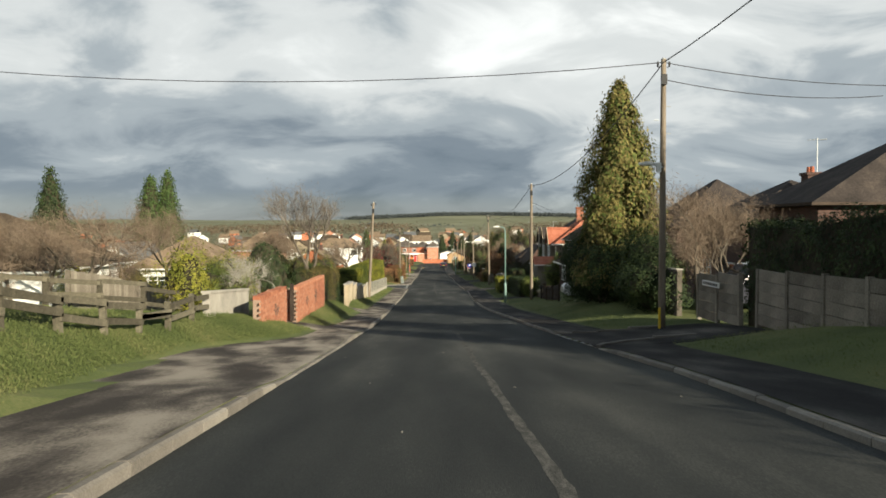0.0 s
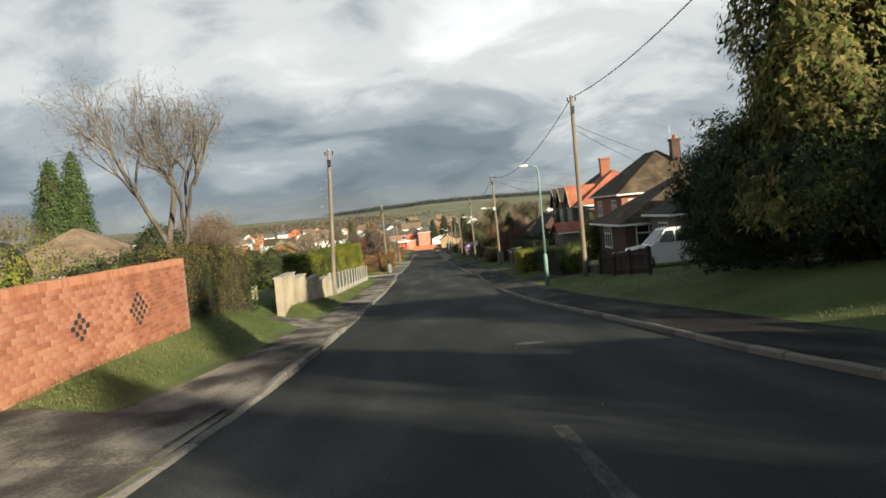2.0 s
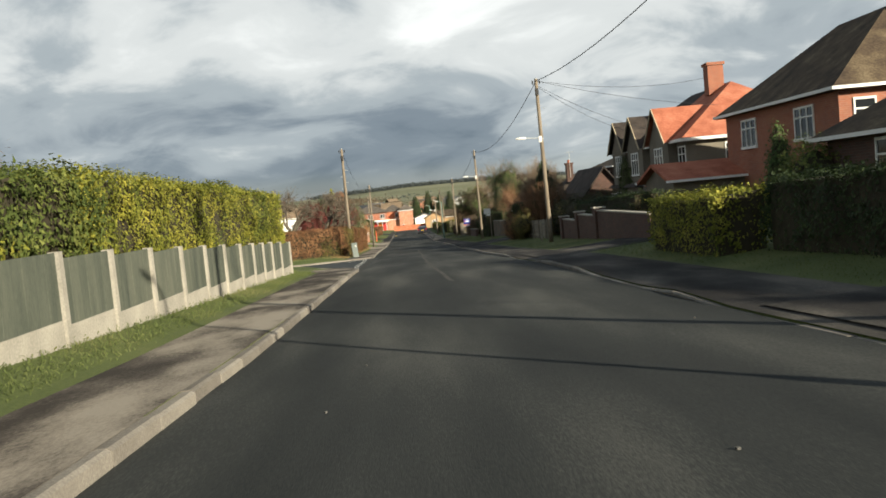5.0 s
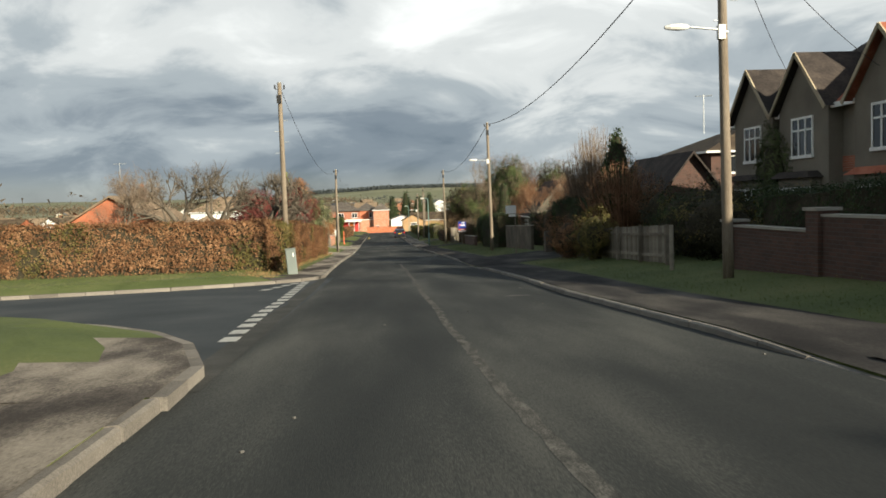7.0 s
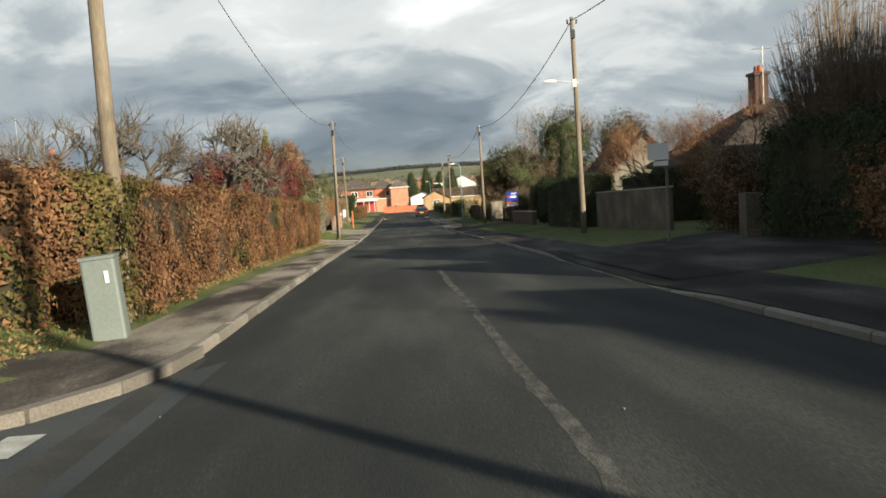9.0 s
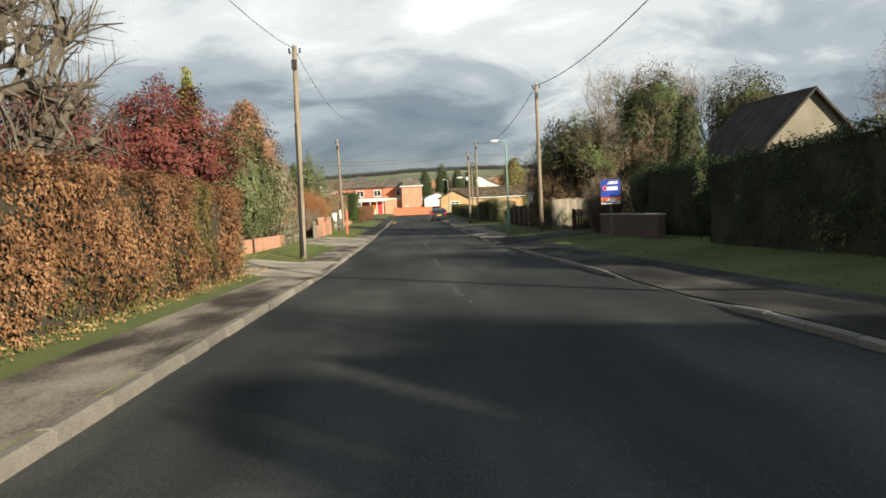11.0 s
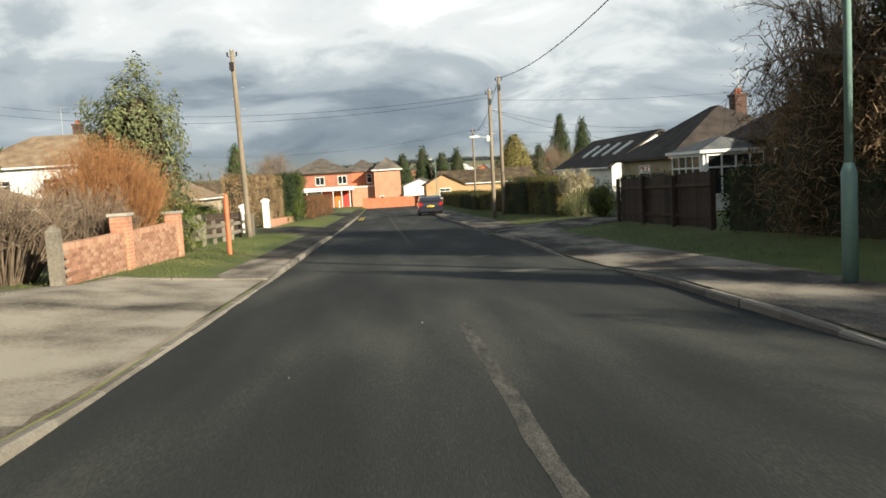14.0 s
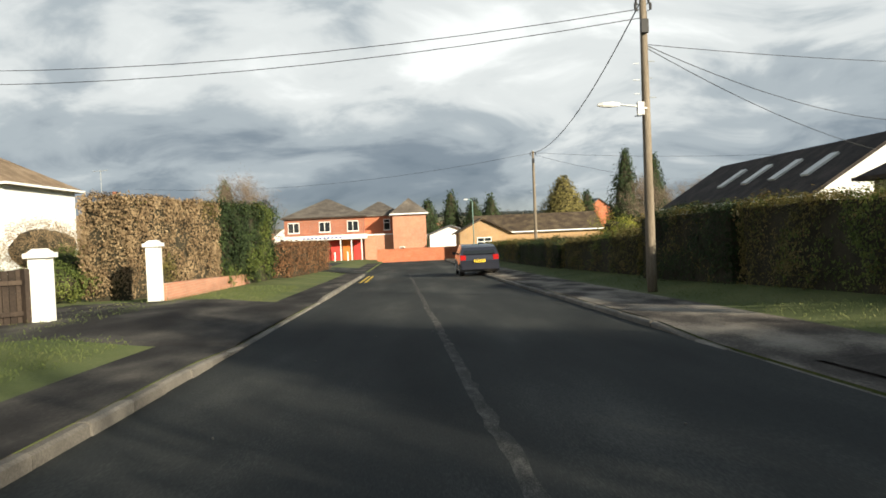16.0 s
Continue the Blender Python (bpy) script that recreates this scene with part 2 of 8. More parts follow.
KERBR_Y = [-60, 0, 6, 10, 13, 18, 22, 26, 36, 42, 46, 50, 54, 58, 64, 74, 78, 80, 84, 90, 96, 101, 106, 113, 125, 132, 137, 141, 149, 155, 158, 163, 166, 170, 175, 182, 192, 203, 300]
KERB_R = [5.0, 4.6, 4.56, 4.76, 4.85, 4.72, 4.62, 4.62, 4.36, 4.1, 3.93, 3.76, 3.66, 3.68, 3.72, 3.82, 3.62, 3.70, 3.66, 3.54, 3.66, 3.56, 3.44, 3.5, 3.52, 3.52, 3.46, 3.36, 3.22, 3.12, 3.2, 3.06, 3.08, 3.16, 3.0, 3.06, 3.06, 2.98, 3.0]
BANK_Y = [-60, 8, 14, 20, 26, 29, 35, 42, 48, 54, 57, 63, 72, 100, 130, 300]
BANK_L = [1.1, 1.1, 1.05, 0.8, 0.48, 0.46, 0.84, 0.75, 0.74, 0.52, 0.44, 0.38, 0.3, 0.26, 0.3, 0.2]
BANKR_Y = [-60, 10, 16, 22, 28, 34, 42, 52, 300]
BANK_R = [0.9, 0.75, 0.6, 0.35, 0.38, 0.8, 0.7, 0.3, 0.28]


DROPS_L = [(12, 20), (25.5, 29), (42, 46.5), (134.3, 139.8), (153.5, 162.5), (182, 192)]
DROPS_R = [(18.8, 24.2), (57, 60.5), (64, 67), (76, 80), (105, 112), (126, 129), (146, 152.5), (161, 164), (176, 180)]
DRIVES_L = [(26, 28.3), (42.4, 45), (134.4, 139.4), (152.8, 162.2), (182.2, 191.5)]
DRIVES_R = [(19.0, 24.6), (57, 60), (75.8, 80.2), (105.5, 114.3), (149.5, 153.6), (173, 178)]


def within(y, spans, edge):
    """1 inside the spans, falling to 0 over the edge's length outside."""
    return max(0.0, max(1 - max(a - y, y - b, 0) / edge for a, b in spans))


def road_z(y):
    return float(np.interp(y, PROF_Y, PROF_Z))


def kerb_l(y):
    return float(np.interp(y, KERB_Y, KERB_L))


def foot_l(y):
    """How wide the worn footway is on the left."""
    return float(np.interp(y, [6, 8, 9, 13.5, 17.5, 20, 22, 80], [2.05, 2.1, 2.25, 2.8, 2.95, 2.2, 1.5, 1.4]))


def kerb_r(y):
    return float(np.interp(y, KERBR_Y, KERB_R))


def far_z(x, y):
    """What the open country adds to the road's level: gardens fall away to the left, downs rise far off."""
    z = -1.6 * min(1, max(0, (-x - 14) / 30))
    d = math.hypot(x, max(0, y))
    if d > 500:
        z += 34 * min(1, (d - 500) / 2000) ** 1.4
        z += 9 * min(1, (d - 500) / 900) * noise.noise(Vector((x / 700, y / 700, 0.3)))
    if d > 1100:
        z += 16 * math.exp(-((x - 60) / 330) ** 2 - ((y - 2150) / 380) ** 2)
    return z


def side_road(x):
    """The near and far edge of the turning on the left, at x."""
    return (float(np.interp(-x, [1.8, 2.4, 3.95, 6, 8, 12, 70], [80.8, 82.6, 85.4, 87.3, 88.0, 88.3, 89])), float(np.interp(-x, [2.2, 2.45, 2.8, 3.5, 4.6, 6.2, 8.3, 10.3, 14, 70], [101.2, 99.95, 99.15, 98.4, 97.6, 96.75, 96.1, 95.6, 95.3, 95.2])))


def land_z(x, y):
    """The height of the ground beside the road."""
    z = road_z(y)
    xl, xr = kerb_l(y), kerb_r(y)
    if x < xl:
        d = xl - x
        b = float(np.interp(y, BANK_Y, BANK_L))
        b += (min(b, 0.3) - b) * within(y, DRIVES_L, 1.2) * min(1.0, max(0.0, (20 - d) / 8))
        z += float(np.interp(d, [0, foot_l(y), foot_l(y) + float(np.interp(y, [20, 26], [1.75, 1.2])), 1e4], [0.11 - 0.085 * within(y, DROPS_L, 2.2), 0.12, b, b]))
    elif x > xr:
        d = x - xr
        b = float(np.interp(y, BANKR_Y, BANK_R))
        b += (min(b, 0.3) - b) * within(y, DRIVES_R, 1.2) * min(1.0, max(0.0, (20 - d) / 8))
        z += float(np.interp(d, [0, 1.7, 4.2, 1e4], [0.085 - 0.075 * within(y, DROPS_R, 2.2), 0.1, b, b]))
    return z + far_z(x, y)


# the sheet of ground: one mesh to the horizon, sunk under road and turning
ys = list(np.arange(-60, 300, 1.0)) + [300, 306, 314, 325, 340, 360, 390, 430, 480, 540, 620, 700, 800, 900, 1050, 1200, 1400, 1600, 1800, 2000, 2150, 2300, 2500, 2800, 3200, 3800, 4500]
offs = [0.0, 0.06, 0.6, 1.2, 1.5, 1.9, 2.4, 2.8, 3.2, 3.7, 4.5, 6, 8, 11, 15, 20, 28, 40, 60, 90, 140, 220, 320, 460, 650, 900, 1300, 1900, 2700, 4000]
ground = MB()
cols = len(offs) * 2
for y in ys:
    z0, xl, xr = road_z(y), kerb_l(y), kerb_r(y)
    for o in offs[::-1]:
        x = xl - 0.06 - o
        near, far = side_road(x) if x > -70 else (0, 0)
        sunk = (o == 0 and y < 270) or (near - 1.1 < y < far + 1.1)
        ground.v.append((x, y, (z0 + far_z(x, y) - 0.15) if sunk else land_z(x, y)))
    for o in offs:
        x = xr + 0.06 + o
        ground.v.append((x, y, z0 - 0.15 if o == 0 and y < 270 else land_z(x, y)))
for j in range(len(ys) - 1):
    for i in range(cols - 1):
        a = j * cols + i
        ground.f.append((a, a + 1, a + cols + 1, a + cols))
g_me = ground.mesh("ground", [M_GRASS, M_FIELD])
for p in g_me.polygons:
    c = p.center
    if abs(c.x) > 60 or c.y > 290:
        p.material_index = 1
tagged(new("ground", g_me), "grass verges, gardens and far downland under the road", "ground", kind="structure")


def strip(name, y0, y1, xa, xb, dz, material, label, category, step=1.0, n=6, on_land=False, kind="structure"):
    """A strip between two lines along the road, laid on road level or on the land."""
    mb = MB()
    yy = list(np.arange(y0, y1, step)) + [y1]
    if name == "driveway":
        yy = [y0 - 0.3] + yy + [y1 + 0.3]
    for y in yy:
        for i in range(n + 1):
            x = xa(y) + (xb(y) - xa(y)) * i / n
            mb.v.append((x, y, (land_z(x, y) if on_land else road_z(y)) + (dz if y0 <= y <= y1 else -0.012)))
    for j in range(len(yy) - 1):
        for i in range(n):
            a = j * (n + 1) + i
            mb.f.append((a, a + 1, a + n + 2, a + n + 1))
    return tagged(part(name, mb, material), label, category, kind=kind)


strip("road", -60, 272, lambda y: kerb_l(y) - 0.05, lambda y: kerb_r(y) + 0.05, 0, M_ASPHALT, "dark worn asphalt road with pale wheel tracks", "road", 1.0, 10)
strip("pavement", -60, 80.4, lambda y: kerb_l(y) - foot_l(y), lambda y: kerb_l(y) - 0.1, 0.008, M_PAVE, "patchy asphalt footway beside the kerb", "pavement", n=5, on_land=True)
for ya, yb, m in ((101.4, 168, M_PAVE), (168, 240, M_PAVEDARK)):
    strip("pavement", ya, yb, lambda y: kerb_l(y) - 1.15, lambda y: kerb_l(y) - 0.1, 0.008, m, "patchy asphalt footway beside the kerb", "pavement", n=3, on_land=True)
# Right footway up to y 150 takes the darkened copy for its shade.
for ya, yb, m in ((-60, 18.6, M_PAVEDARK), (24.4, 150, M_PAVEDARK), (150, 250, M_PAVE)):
    strip("pavement", ya, yb, lambda y: kerb_r(y) + 0.1, lambda y: kerb_r(y) + 1.72, 0.008, m, "asphalt footway beside the kerb, its shade put into the colour" if m is M_PAVEDARK else "worn asphalt footway beside the kerb", "pavement", n=3, on_land=True)

# turning on the left
turn = MB()
sx = [-1.85, -2.4, -3.0, -4, -5, -6, -7, -8, -10, -13, -18, -25, -35, -60]
for x in sx:
    a, b = side_road(x)
    for i in range(9):
        y = a + (b - a) * i / 8
        turn.v.append((x, y, road_z(y) + far_z(x, y) + 0.012 * min(1, -x - 1.8)))
for j in range(len(sx) - 1):
    for i in range(8):
        a = j * 9 + i
        turn.f.append((a, a + 9, a + 10, a + 1))
tagged(part("road", turn, M_SIDEROAD), "asphalt side road turning off", "road", kind="structure")


# kerbs: single stones
def kerb_run(name, line, y0, y1, side, drops, label):
    holder = tagged(new(name), label, "kerb", kind="structure")
    one = MB()
    L = 0.9
    one.add([(-0.0, 0, -0.15), (0.13, 0, -0.15), (0.13, 0, 0.105), (0.03, 0, 0.11), (0, 0, 0.09), (-0.0, L, -0.15), (0.13, L, -0.15), (0.13, L, 0.105), (0.03, L, 0.11), (0, L, 0.09)],
            [(0, 1, 2, 3, 4), (9, 8, 7, 6, 5), (1, 6, 7, 2), (2, 7, 8, 3), (3, 8, 9, 4), (4, 9, 5, 0)])
    me = one.mesh("kerb_stone", M_KERB)
    y = y0
    rg = random.Random(name + str(y0))
    while y < y1:
        ya = y + 0.915
        sunk = [0.085 * within(v, drops, 2.2) + (0.025 if side > 0 else 0.0) for v in (y, ya)]
        p, q = Vector((line(y), y, road_z(y) - sunk[0])), Vector((line(ya), ya, road_z(ya) - sunk[1]))
        d = (q - p).normalized()
        s = Vector((side, 0, 0))
        s = (s - d * s.dot(d)).normalized()
        m = Matrix((s, d, s.cross(d) * side)).transposed().to_4x4()
        o = new("kerb_stone", me)
        o.parent = holder
        o.matrix_basis = Matrix.Translation(p + Vector((rg.uniform(-0.01, 0.01), 0, rg.uniform(-0.007, 0.007)))) @ m
        y = ya
    return holder


kerb_run("kerb", kerb_l, -20, 79, -1, DROPS_L, "pale concrete kerb stones with dropped crossings")
kerb_run("kerb", kerb_l, 101.6, 214, -1, DROPS_L, "pale concrete kerb stones with dropped crossings")
kerb_run("kerb", kerb_r, -20, 246, 1, DROPS_R, "pale concrete kerb stones with dropped crossings")

# ---------------- poles, lamps, wires ----------------


def wood_pole(x, y, h, label, lean=(0, 0), bracket=None, r=0.1, sleeve=False):
    t = thing("telegraph_pole", (x, y, land_z(x, y) - 0.02), label, "pole", "telegraph poles")
    n = 9
    pts = [(lean[0] * k / n, lean[1] * k / n, h * k / n) for k in range(n + 1)]
    part("pole_shaft", MB().tube(pts, [r * (1.12 - 0.36 * k / n) for k in range(n + 1)], 12), M_WOODPOLE, t, smooth=True)
    top = Vector(pts[-1])
    part("pole_cap", MB().tube([top - Vector((0, 0, 0.02)), top + Vector((0, 0, 0.03))], [r * 0.86, r * 0.5], 10), M_STEEL, t, "weathered metal cap")
    for s in (-1, 1):
        part("insulator", MB().tube([top + Vector((0.11 * s, 0, -0.25)), top + Vector((0.17 * s, 0, -0.22)), top + Vector((0.17 * s, 0, -0.08))], [0.02, 0.03, 0.035], 7), M_BLACK, t, "dark cable clamp")
    part("terminal_box", MB().box(top + Vector((-0.02, -0.14, -0.62)), (0.16, 0.1, 0.3)), M_BLACK, t, "small dark terminal box")
    for k in range(4):
        part("step_iron", MB().tube([(0.1 * (1 if k % 2 else -1), 0, h - 2.6 + 0.4 * k), (0.25 * (1 if k % 2 else -1), 0, h - 2.6 + 0.4 * k)], 0.012, 5), M_STEEL, t)
    if sleeve:
        part("cable_guard", MB().box((0.02, -0.17, h * 0.33), (0.07, 0.06, h * 0.62)), M_BLACK, t, "dark cable guard strip up the pole")
    if bracket:
        z, reach = bracket
        arm = part("lamp_arm", MB().tube([(0, -0.1, z), (-0.25, -0.12, z + 0.05), (-reach, -0.12, z + 0.12)], 0.022, 7), M_STEEL, t, "thin grey lamp bracket")
        part("lamp_head", lamp_head(0.75), M_LAMPHEAD, arm, "white street lantern").matrix_basis = Matrix.Translation((-reach - 0.1, -0.12, z + 0.1))
        part("control_box", MB().box((-0.14, -0.1, z), (0.14, 0.12, 0.28)), M_LAMPHEAD, t, "pale control box")
    return t


def lamp_head(k=0.62):
    mb = MB()
    prof = [(-0.34, 0.05, 0.03), (-0.2, 0.1, 0.06), (0.05, 0.12, 0.075), (0.22, 0.09, 0.06), (0.32, 0.04, 0.035)]
    for x, w, h in [(a * k, b * k, c * k) for a, b, c in prof]:
        mb.v += [(x, -w, 0.0), (x, -w * 0.9, h), (x, 0, h * 1.35), (x, w * 0.9, h), (x, w, 0.0), (x, w * 0.7, -h * 0.9), (x, -w * 0.7, -h * 0.9)]
    for i in range(len(prof) - 1):
        for k in range(7):
            a, b = i * 7 + k, i * 7 + (k + 1) % 7
            mb.f.append((a, b, b + 7, a + 7))
    mb.f += [tuple(range(7))[::-1], tuple(range(28, 35))]
    return mb


def lamp_post(x, y, h, label):
    t = thing("street_lamp", (x, y, land_z(x, y) - 0.01), label, "street lamp", "street lamps")
    part("lamp_base", MB().tube([(0, 0, 0), (0, 0, 1.25), (0, 0, 1.35)], [0.085, 0.085, 0.05], 12), M_LAMPGREEN, t, "thicker turquoise green base", True)
    part("lamp_column", MB().tube([(0, 0, 1.3), (0, 0, h - 0.25), (-0.05, -0.01, h - 0.08), (-0.16, -0.02, h), (-0.42, -0.03, h + 0.03)], [0.048, 0.04, 0.036, 0.034, 0.032], 10), M_LAMPGREEN, t, "thin grey green column with a bent top", True)
    part("lamp_head", lamp_head(), M_LAMPHEAD, t, "white lantern").matrix_basis = Matrix.Translation((-0.58, -0.03, h + 0.025))
    return t


POLE_TOPS = {}
for key, x, y, h, lean, br, sl in (
        ("r1", 7.71, 23.8, 8.0, (0.03, 0), (4.8, 0.38), False), ("r2", 7.43, 54.3, 7.85, (0.0, 0), None, False), ("r3", 6.86, 89.4, 7.8, (-0.1, 0), (4.95, 0.95), False),
        ("r5", 6.7, 123.5, 8.0, (-0.1, 0), (5.6, 0.95), False), ("r6", 6.4, 156.4, 7.6, (-0.06, 0), None, False), ("r7", 5.0, 188.4, 6.55, (0.06, 0.1), (4.1, 0.75), False),
        ("r8", 6.0, 191.8, 7.6, (0.06, 0), None, False), ("r9", 7.85, 222.3, 7.0, (0.03, 0), None, False),
        ("l1", -3.85, 57.3, 6.85, (0.38, 0), None, False), ("l2", -3.76, 104.1, 7.1, (0, 0), None, False), ("l3", -3.95, 141.9, 7.0, (0.1, 0), None, True), ("l4", -5.74, 178.7, 7.1, (-0.12, 0), None, False)):
    side = "footway" if key[0] == "r" else "grass verge"
    wood_pole(x, y, h, ("tall wooden telegraph pole with a street lantern beside the " if br else "tall weathered wooden telegraph pole beside the ") + side, lean, br, sleeve=sl)
    POLE_TOPS[key] = Vector((x + lean[0], y + lean[1], land_z(x, y) + h - 0.12))
lamp_post(5.53, 52.85, 5.0, "slim street lamp with turquoise base on the footway")
lamp_post(4.66, 156.2, 4.85, "slim street lamp with turquoise base on the footway")
lamp_post(5.6, 244.0, 5.3, "slim street lamp far down the road")


def wire(a, b, sag, r=0.014, label="black overhead cable slung between poles"):
    a, b = Vector(a), Vector(b)
    n = 16
    pts = [a.lerp(b, k / n) - Vector((0, 0, sag * 4 * (k / n) * (1 - k / n))) for k in range(n + 1)]
    return tagged(part("overhead_cable", MB().tube(pts, r, 5), M_WIRE, smooth=True), label, "cable", "overhead cables")


P = POLE_TOPS
chain = [Vector((7.9, -12, 9.6)), P["r1"], P["r2"], P["r3"], P["r5"], P["r6"], P["r8"], P["r9"]]
for a, b in zip(chain, chain[1:]):
    wire(a, b, 0.03 * (b - a).length, 0.017)

# ---------------- more materials ----------------


def leafmat(name, dark, mid, light, tr=0.3, island=0.075):
    return mat(name, [dark, mid, light], 1.7, 8, 0.75, 0.0, island=island, mix=0.35, translucent=tr, spec=0.25, span=(0.33, 0.67))


M_BEECH = leafmat("beech_leaves", (0.07, 0.042, 0.024), (0.20, 0.098, 0.046), (0.37, 0.21, 0.11), 0.2)
M_BEECHGREEN = leafmat("hedge_green_brown", (0.05, 0.05, 0.015), (0.13, 0.115, 0.035), (0.24, 0.17, 0.07))
M_YELLOWHEDGE = leafmat("golden_hedge", (0.08, 0.10, 0.015), (0.21, 0.22, 0.035), (0.43, 0.39, 0.065))
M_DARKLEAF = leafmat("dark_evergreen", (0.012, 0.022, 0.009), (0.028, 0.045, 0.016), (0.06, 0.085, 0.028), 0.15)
M_MIDLEAF = leafmat("evergreen_leaves", (0.035, 0.055, 0.014), (0.095, 0.125, 0.03), (0.22, 0.24, 0.065))
M_GREYLEAF = leafmat("grey_green_leaves", (0.065, 0.08, 0.035), (0.15, 0.17, 0.075), (0.31, 0.32, 0.16))
M_GOLDCONIFER = leafmat("golden_conifer", (0.085, 0.078, 0.026), (0.165, 0.142, 0.048), (0.29, 0.245, 0.085), 0.3, 0.14)
M_CYPRESS = leafmat("cypress_green", (0.025, 0.045, 0.014), (0.05, 0.085, 0.024), (0.10, 0.145, 0.04), 0.15)
M_PURPLE = leafmat("purple_leaves", (0.045, 0.014, 0.013), (0.125, 0.034, 0.028), (0.25, 0.085, 0.065), 0.2)
M_REDBROWN = leafmat("red_brown_foliage", (0.085, 0.045, 0.025), (0.21, 0.11, 0.06), (0.37, 0.225, 0.135), 0.2)
M_CATKIN = leafmat("catkin_tassels", (0.16, 0.16, 0.10), (0.30, 0.29, 0.19), (0.46, 0.44, 0.31))
M_ORANGETWIG = mat("orange_twigs", [(0.13, 0.06, 0.025), (0.23, 0.105, 0.042), (0.34, 0.18, 0.08)], 2, 20, 0.8, 0, island=0.12)
M_TWIG = mat("bare_twigs", [(0.085, 0.06, 0.042), (0.15, 0.11, 0.078), (0.24, 0.19, 0.14)], 1.5, 20, 0.85, 0, island=0.15)
M_GREYTWIG = mat("grey_twigs", [(0.07, 0.058, 0.046), (0.13, 0.11, 0.09), (0.21, 0.185, 0.155)], 1.5, 20, 0.85, 0, island=0.12)
M_BARK = mat("bark", [(0.045, 0.037, 0.028), (0.10, 0.083, 0.063), (0.18, 0.155, 0.12)], 3, 25, 0.9, 0.5, stretch=(3, 3, 0.6))
M_DEADLEAF = leafmat("fallen_leaves", (0.12, 0.07, 0.03), (0.27, 0.16, 0.07), (0.42, 0.30, 0.15), 0.1)
M_PAMPAS = leafmat("pampas_plumes", (0.24, 0.20, 0.12), (0.40, 0.35, 0.23), (0.56, 0.51, 0.37))
M_TANHEDGE = leafmat("bare_clipped_hedge", (0.12, 0.08, 0.045), (0.26, 0.18, 0.10), (0.42, 0.31, 0.18), 0.15)
M_HOLLY = leafmat("holly_leaves", (0.045, 0.055, 0.026), (0.095, 0.11, 0.05), (0.20, 0.21, 0.105), 0.15)
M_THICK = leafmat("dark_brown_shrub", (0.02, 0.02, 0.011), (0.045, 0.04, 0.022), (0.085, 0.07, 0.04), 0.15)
M_IVY = leafmat("ivy_leaves", (0.03, 0.042, 0.016), (0.07, 0.09, 0.032), (0.13, 0.15, 0.06), 0.15)
M_BRAMBLE = leafmat("bramble_twigs", (0.085, 0.055, 0.03), (0.19, 0.125, 0.068), (0.33, 0.235, 0.135), 0.15)
M_SLAB = mat("weathered_concrete_slab", [(0.09, 0.08, 0.064), (0.19, 0.17, 0.138), (0.30, 0.27, 0.22)], 1.3, 24, 0.95, 0.5, rnd=0.1)
# Dark fill for foliage cores; the shade deep inside is put into its colour.
M_CORE = mat("hedge_inside_shade", [(0.022, 0.02, 0.012), (0.06, 0.05, 0.03)], 5, 24, 0.95, 0.4)


def brickmat(name, a, b, mortar, rough=0.9):
    m = bpy.data.materials.new(name)
    m.use_nodes = True
    n, l = m.node_tree.nodes, m.node_tree.links
    tc, sp, ad, cb = n.new("ShaderNodeTexCoord"), n.new("ShaderNodeSeparateXYZ"), n.new("ShaderNodeMath"), n.new("ShaderNodeCombineXYZ")
    l.new(tc.outputs["Object"], sp.inputs[0]), l.new(sp.outputs[0], ad.inputs[0]), l.new(sp.outputs[1], ad.inputs[1])
    l.new(ad.outputs[0], cb.inputs[0]), l.new(sp.outputs[2], cb.inputs[1])
    br = n.new("ShaderNodeTexBrick")
    br.inputs["Scale"].default_value = 1.0
    br.inputs["Brick Width"].default_value, br.inputs["Row Height"].default_value, br.inputs["Mortar Size"].default_value = 0.225, 0.075, 0.006
    br.inputs["Color1"].default_value, br.inputs["Color2"].default_value, br.inputs["Mortar"].default_value = (*a, 1), (*b, 1), (*mortar, 1)
    l.new(cb.outputs[0], br.inputs["Vector"])
    no, mx, rp = n.new("ShaderNodeTexNoise"), n.new("ShaderNodeMix"), n.new("ShaderNodeValToRGB")
    no.inputs["Scale"].default_value, no.inputs["Detail"].default_value = 1.1, 6
    l.new(tc.outputs["Object"], no.inputs["Vector"]), l.new(no.outputs["Fac"], rp.inputs[0])
    rp.color_ramp.elements[0].color, rp.color_ramp.elements[1].color = (0.55, 0.55, 0.55, 1), (1.35, 1.3, 1.25, 1)
    mx.data_type, mx.blend_type = "RGBA", "MULTIPLY"
    mx.inputs[0].default_value = 0.8
    l.new(br.outputs["Color"], mx.inputs[6]), l.new(rp.outputs[0], mx.inputs[7])
    l.new(mx.outputs[2], n["Principled BSDF"].inputs["Base Color"])
    n["Principled BSDF"].inputs["Roughness"].default_value = rough
    bp = n.new("ShaderNodeBump")
    bp.inputs["Strength"].default_value, bp.inputs["Distance"].default_value = 0.5, 0.01
    bp.invert = True
    l.new(br.outputs["Fac"], bp.inputs["Height"]), l.new(bp.outputs[0], n["Principled BSDF"].inputs["Normal"])
    return m


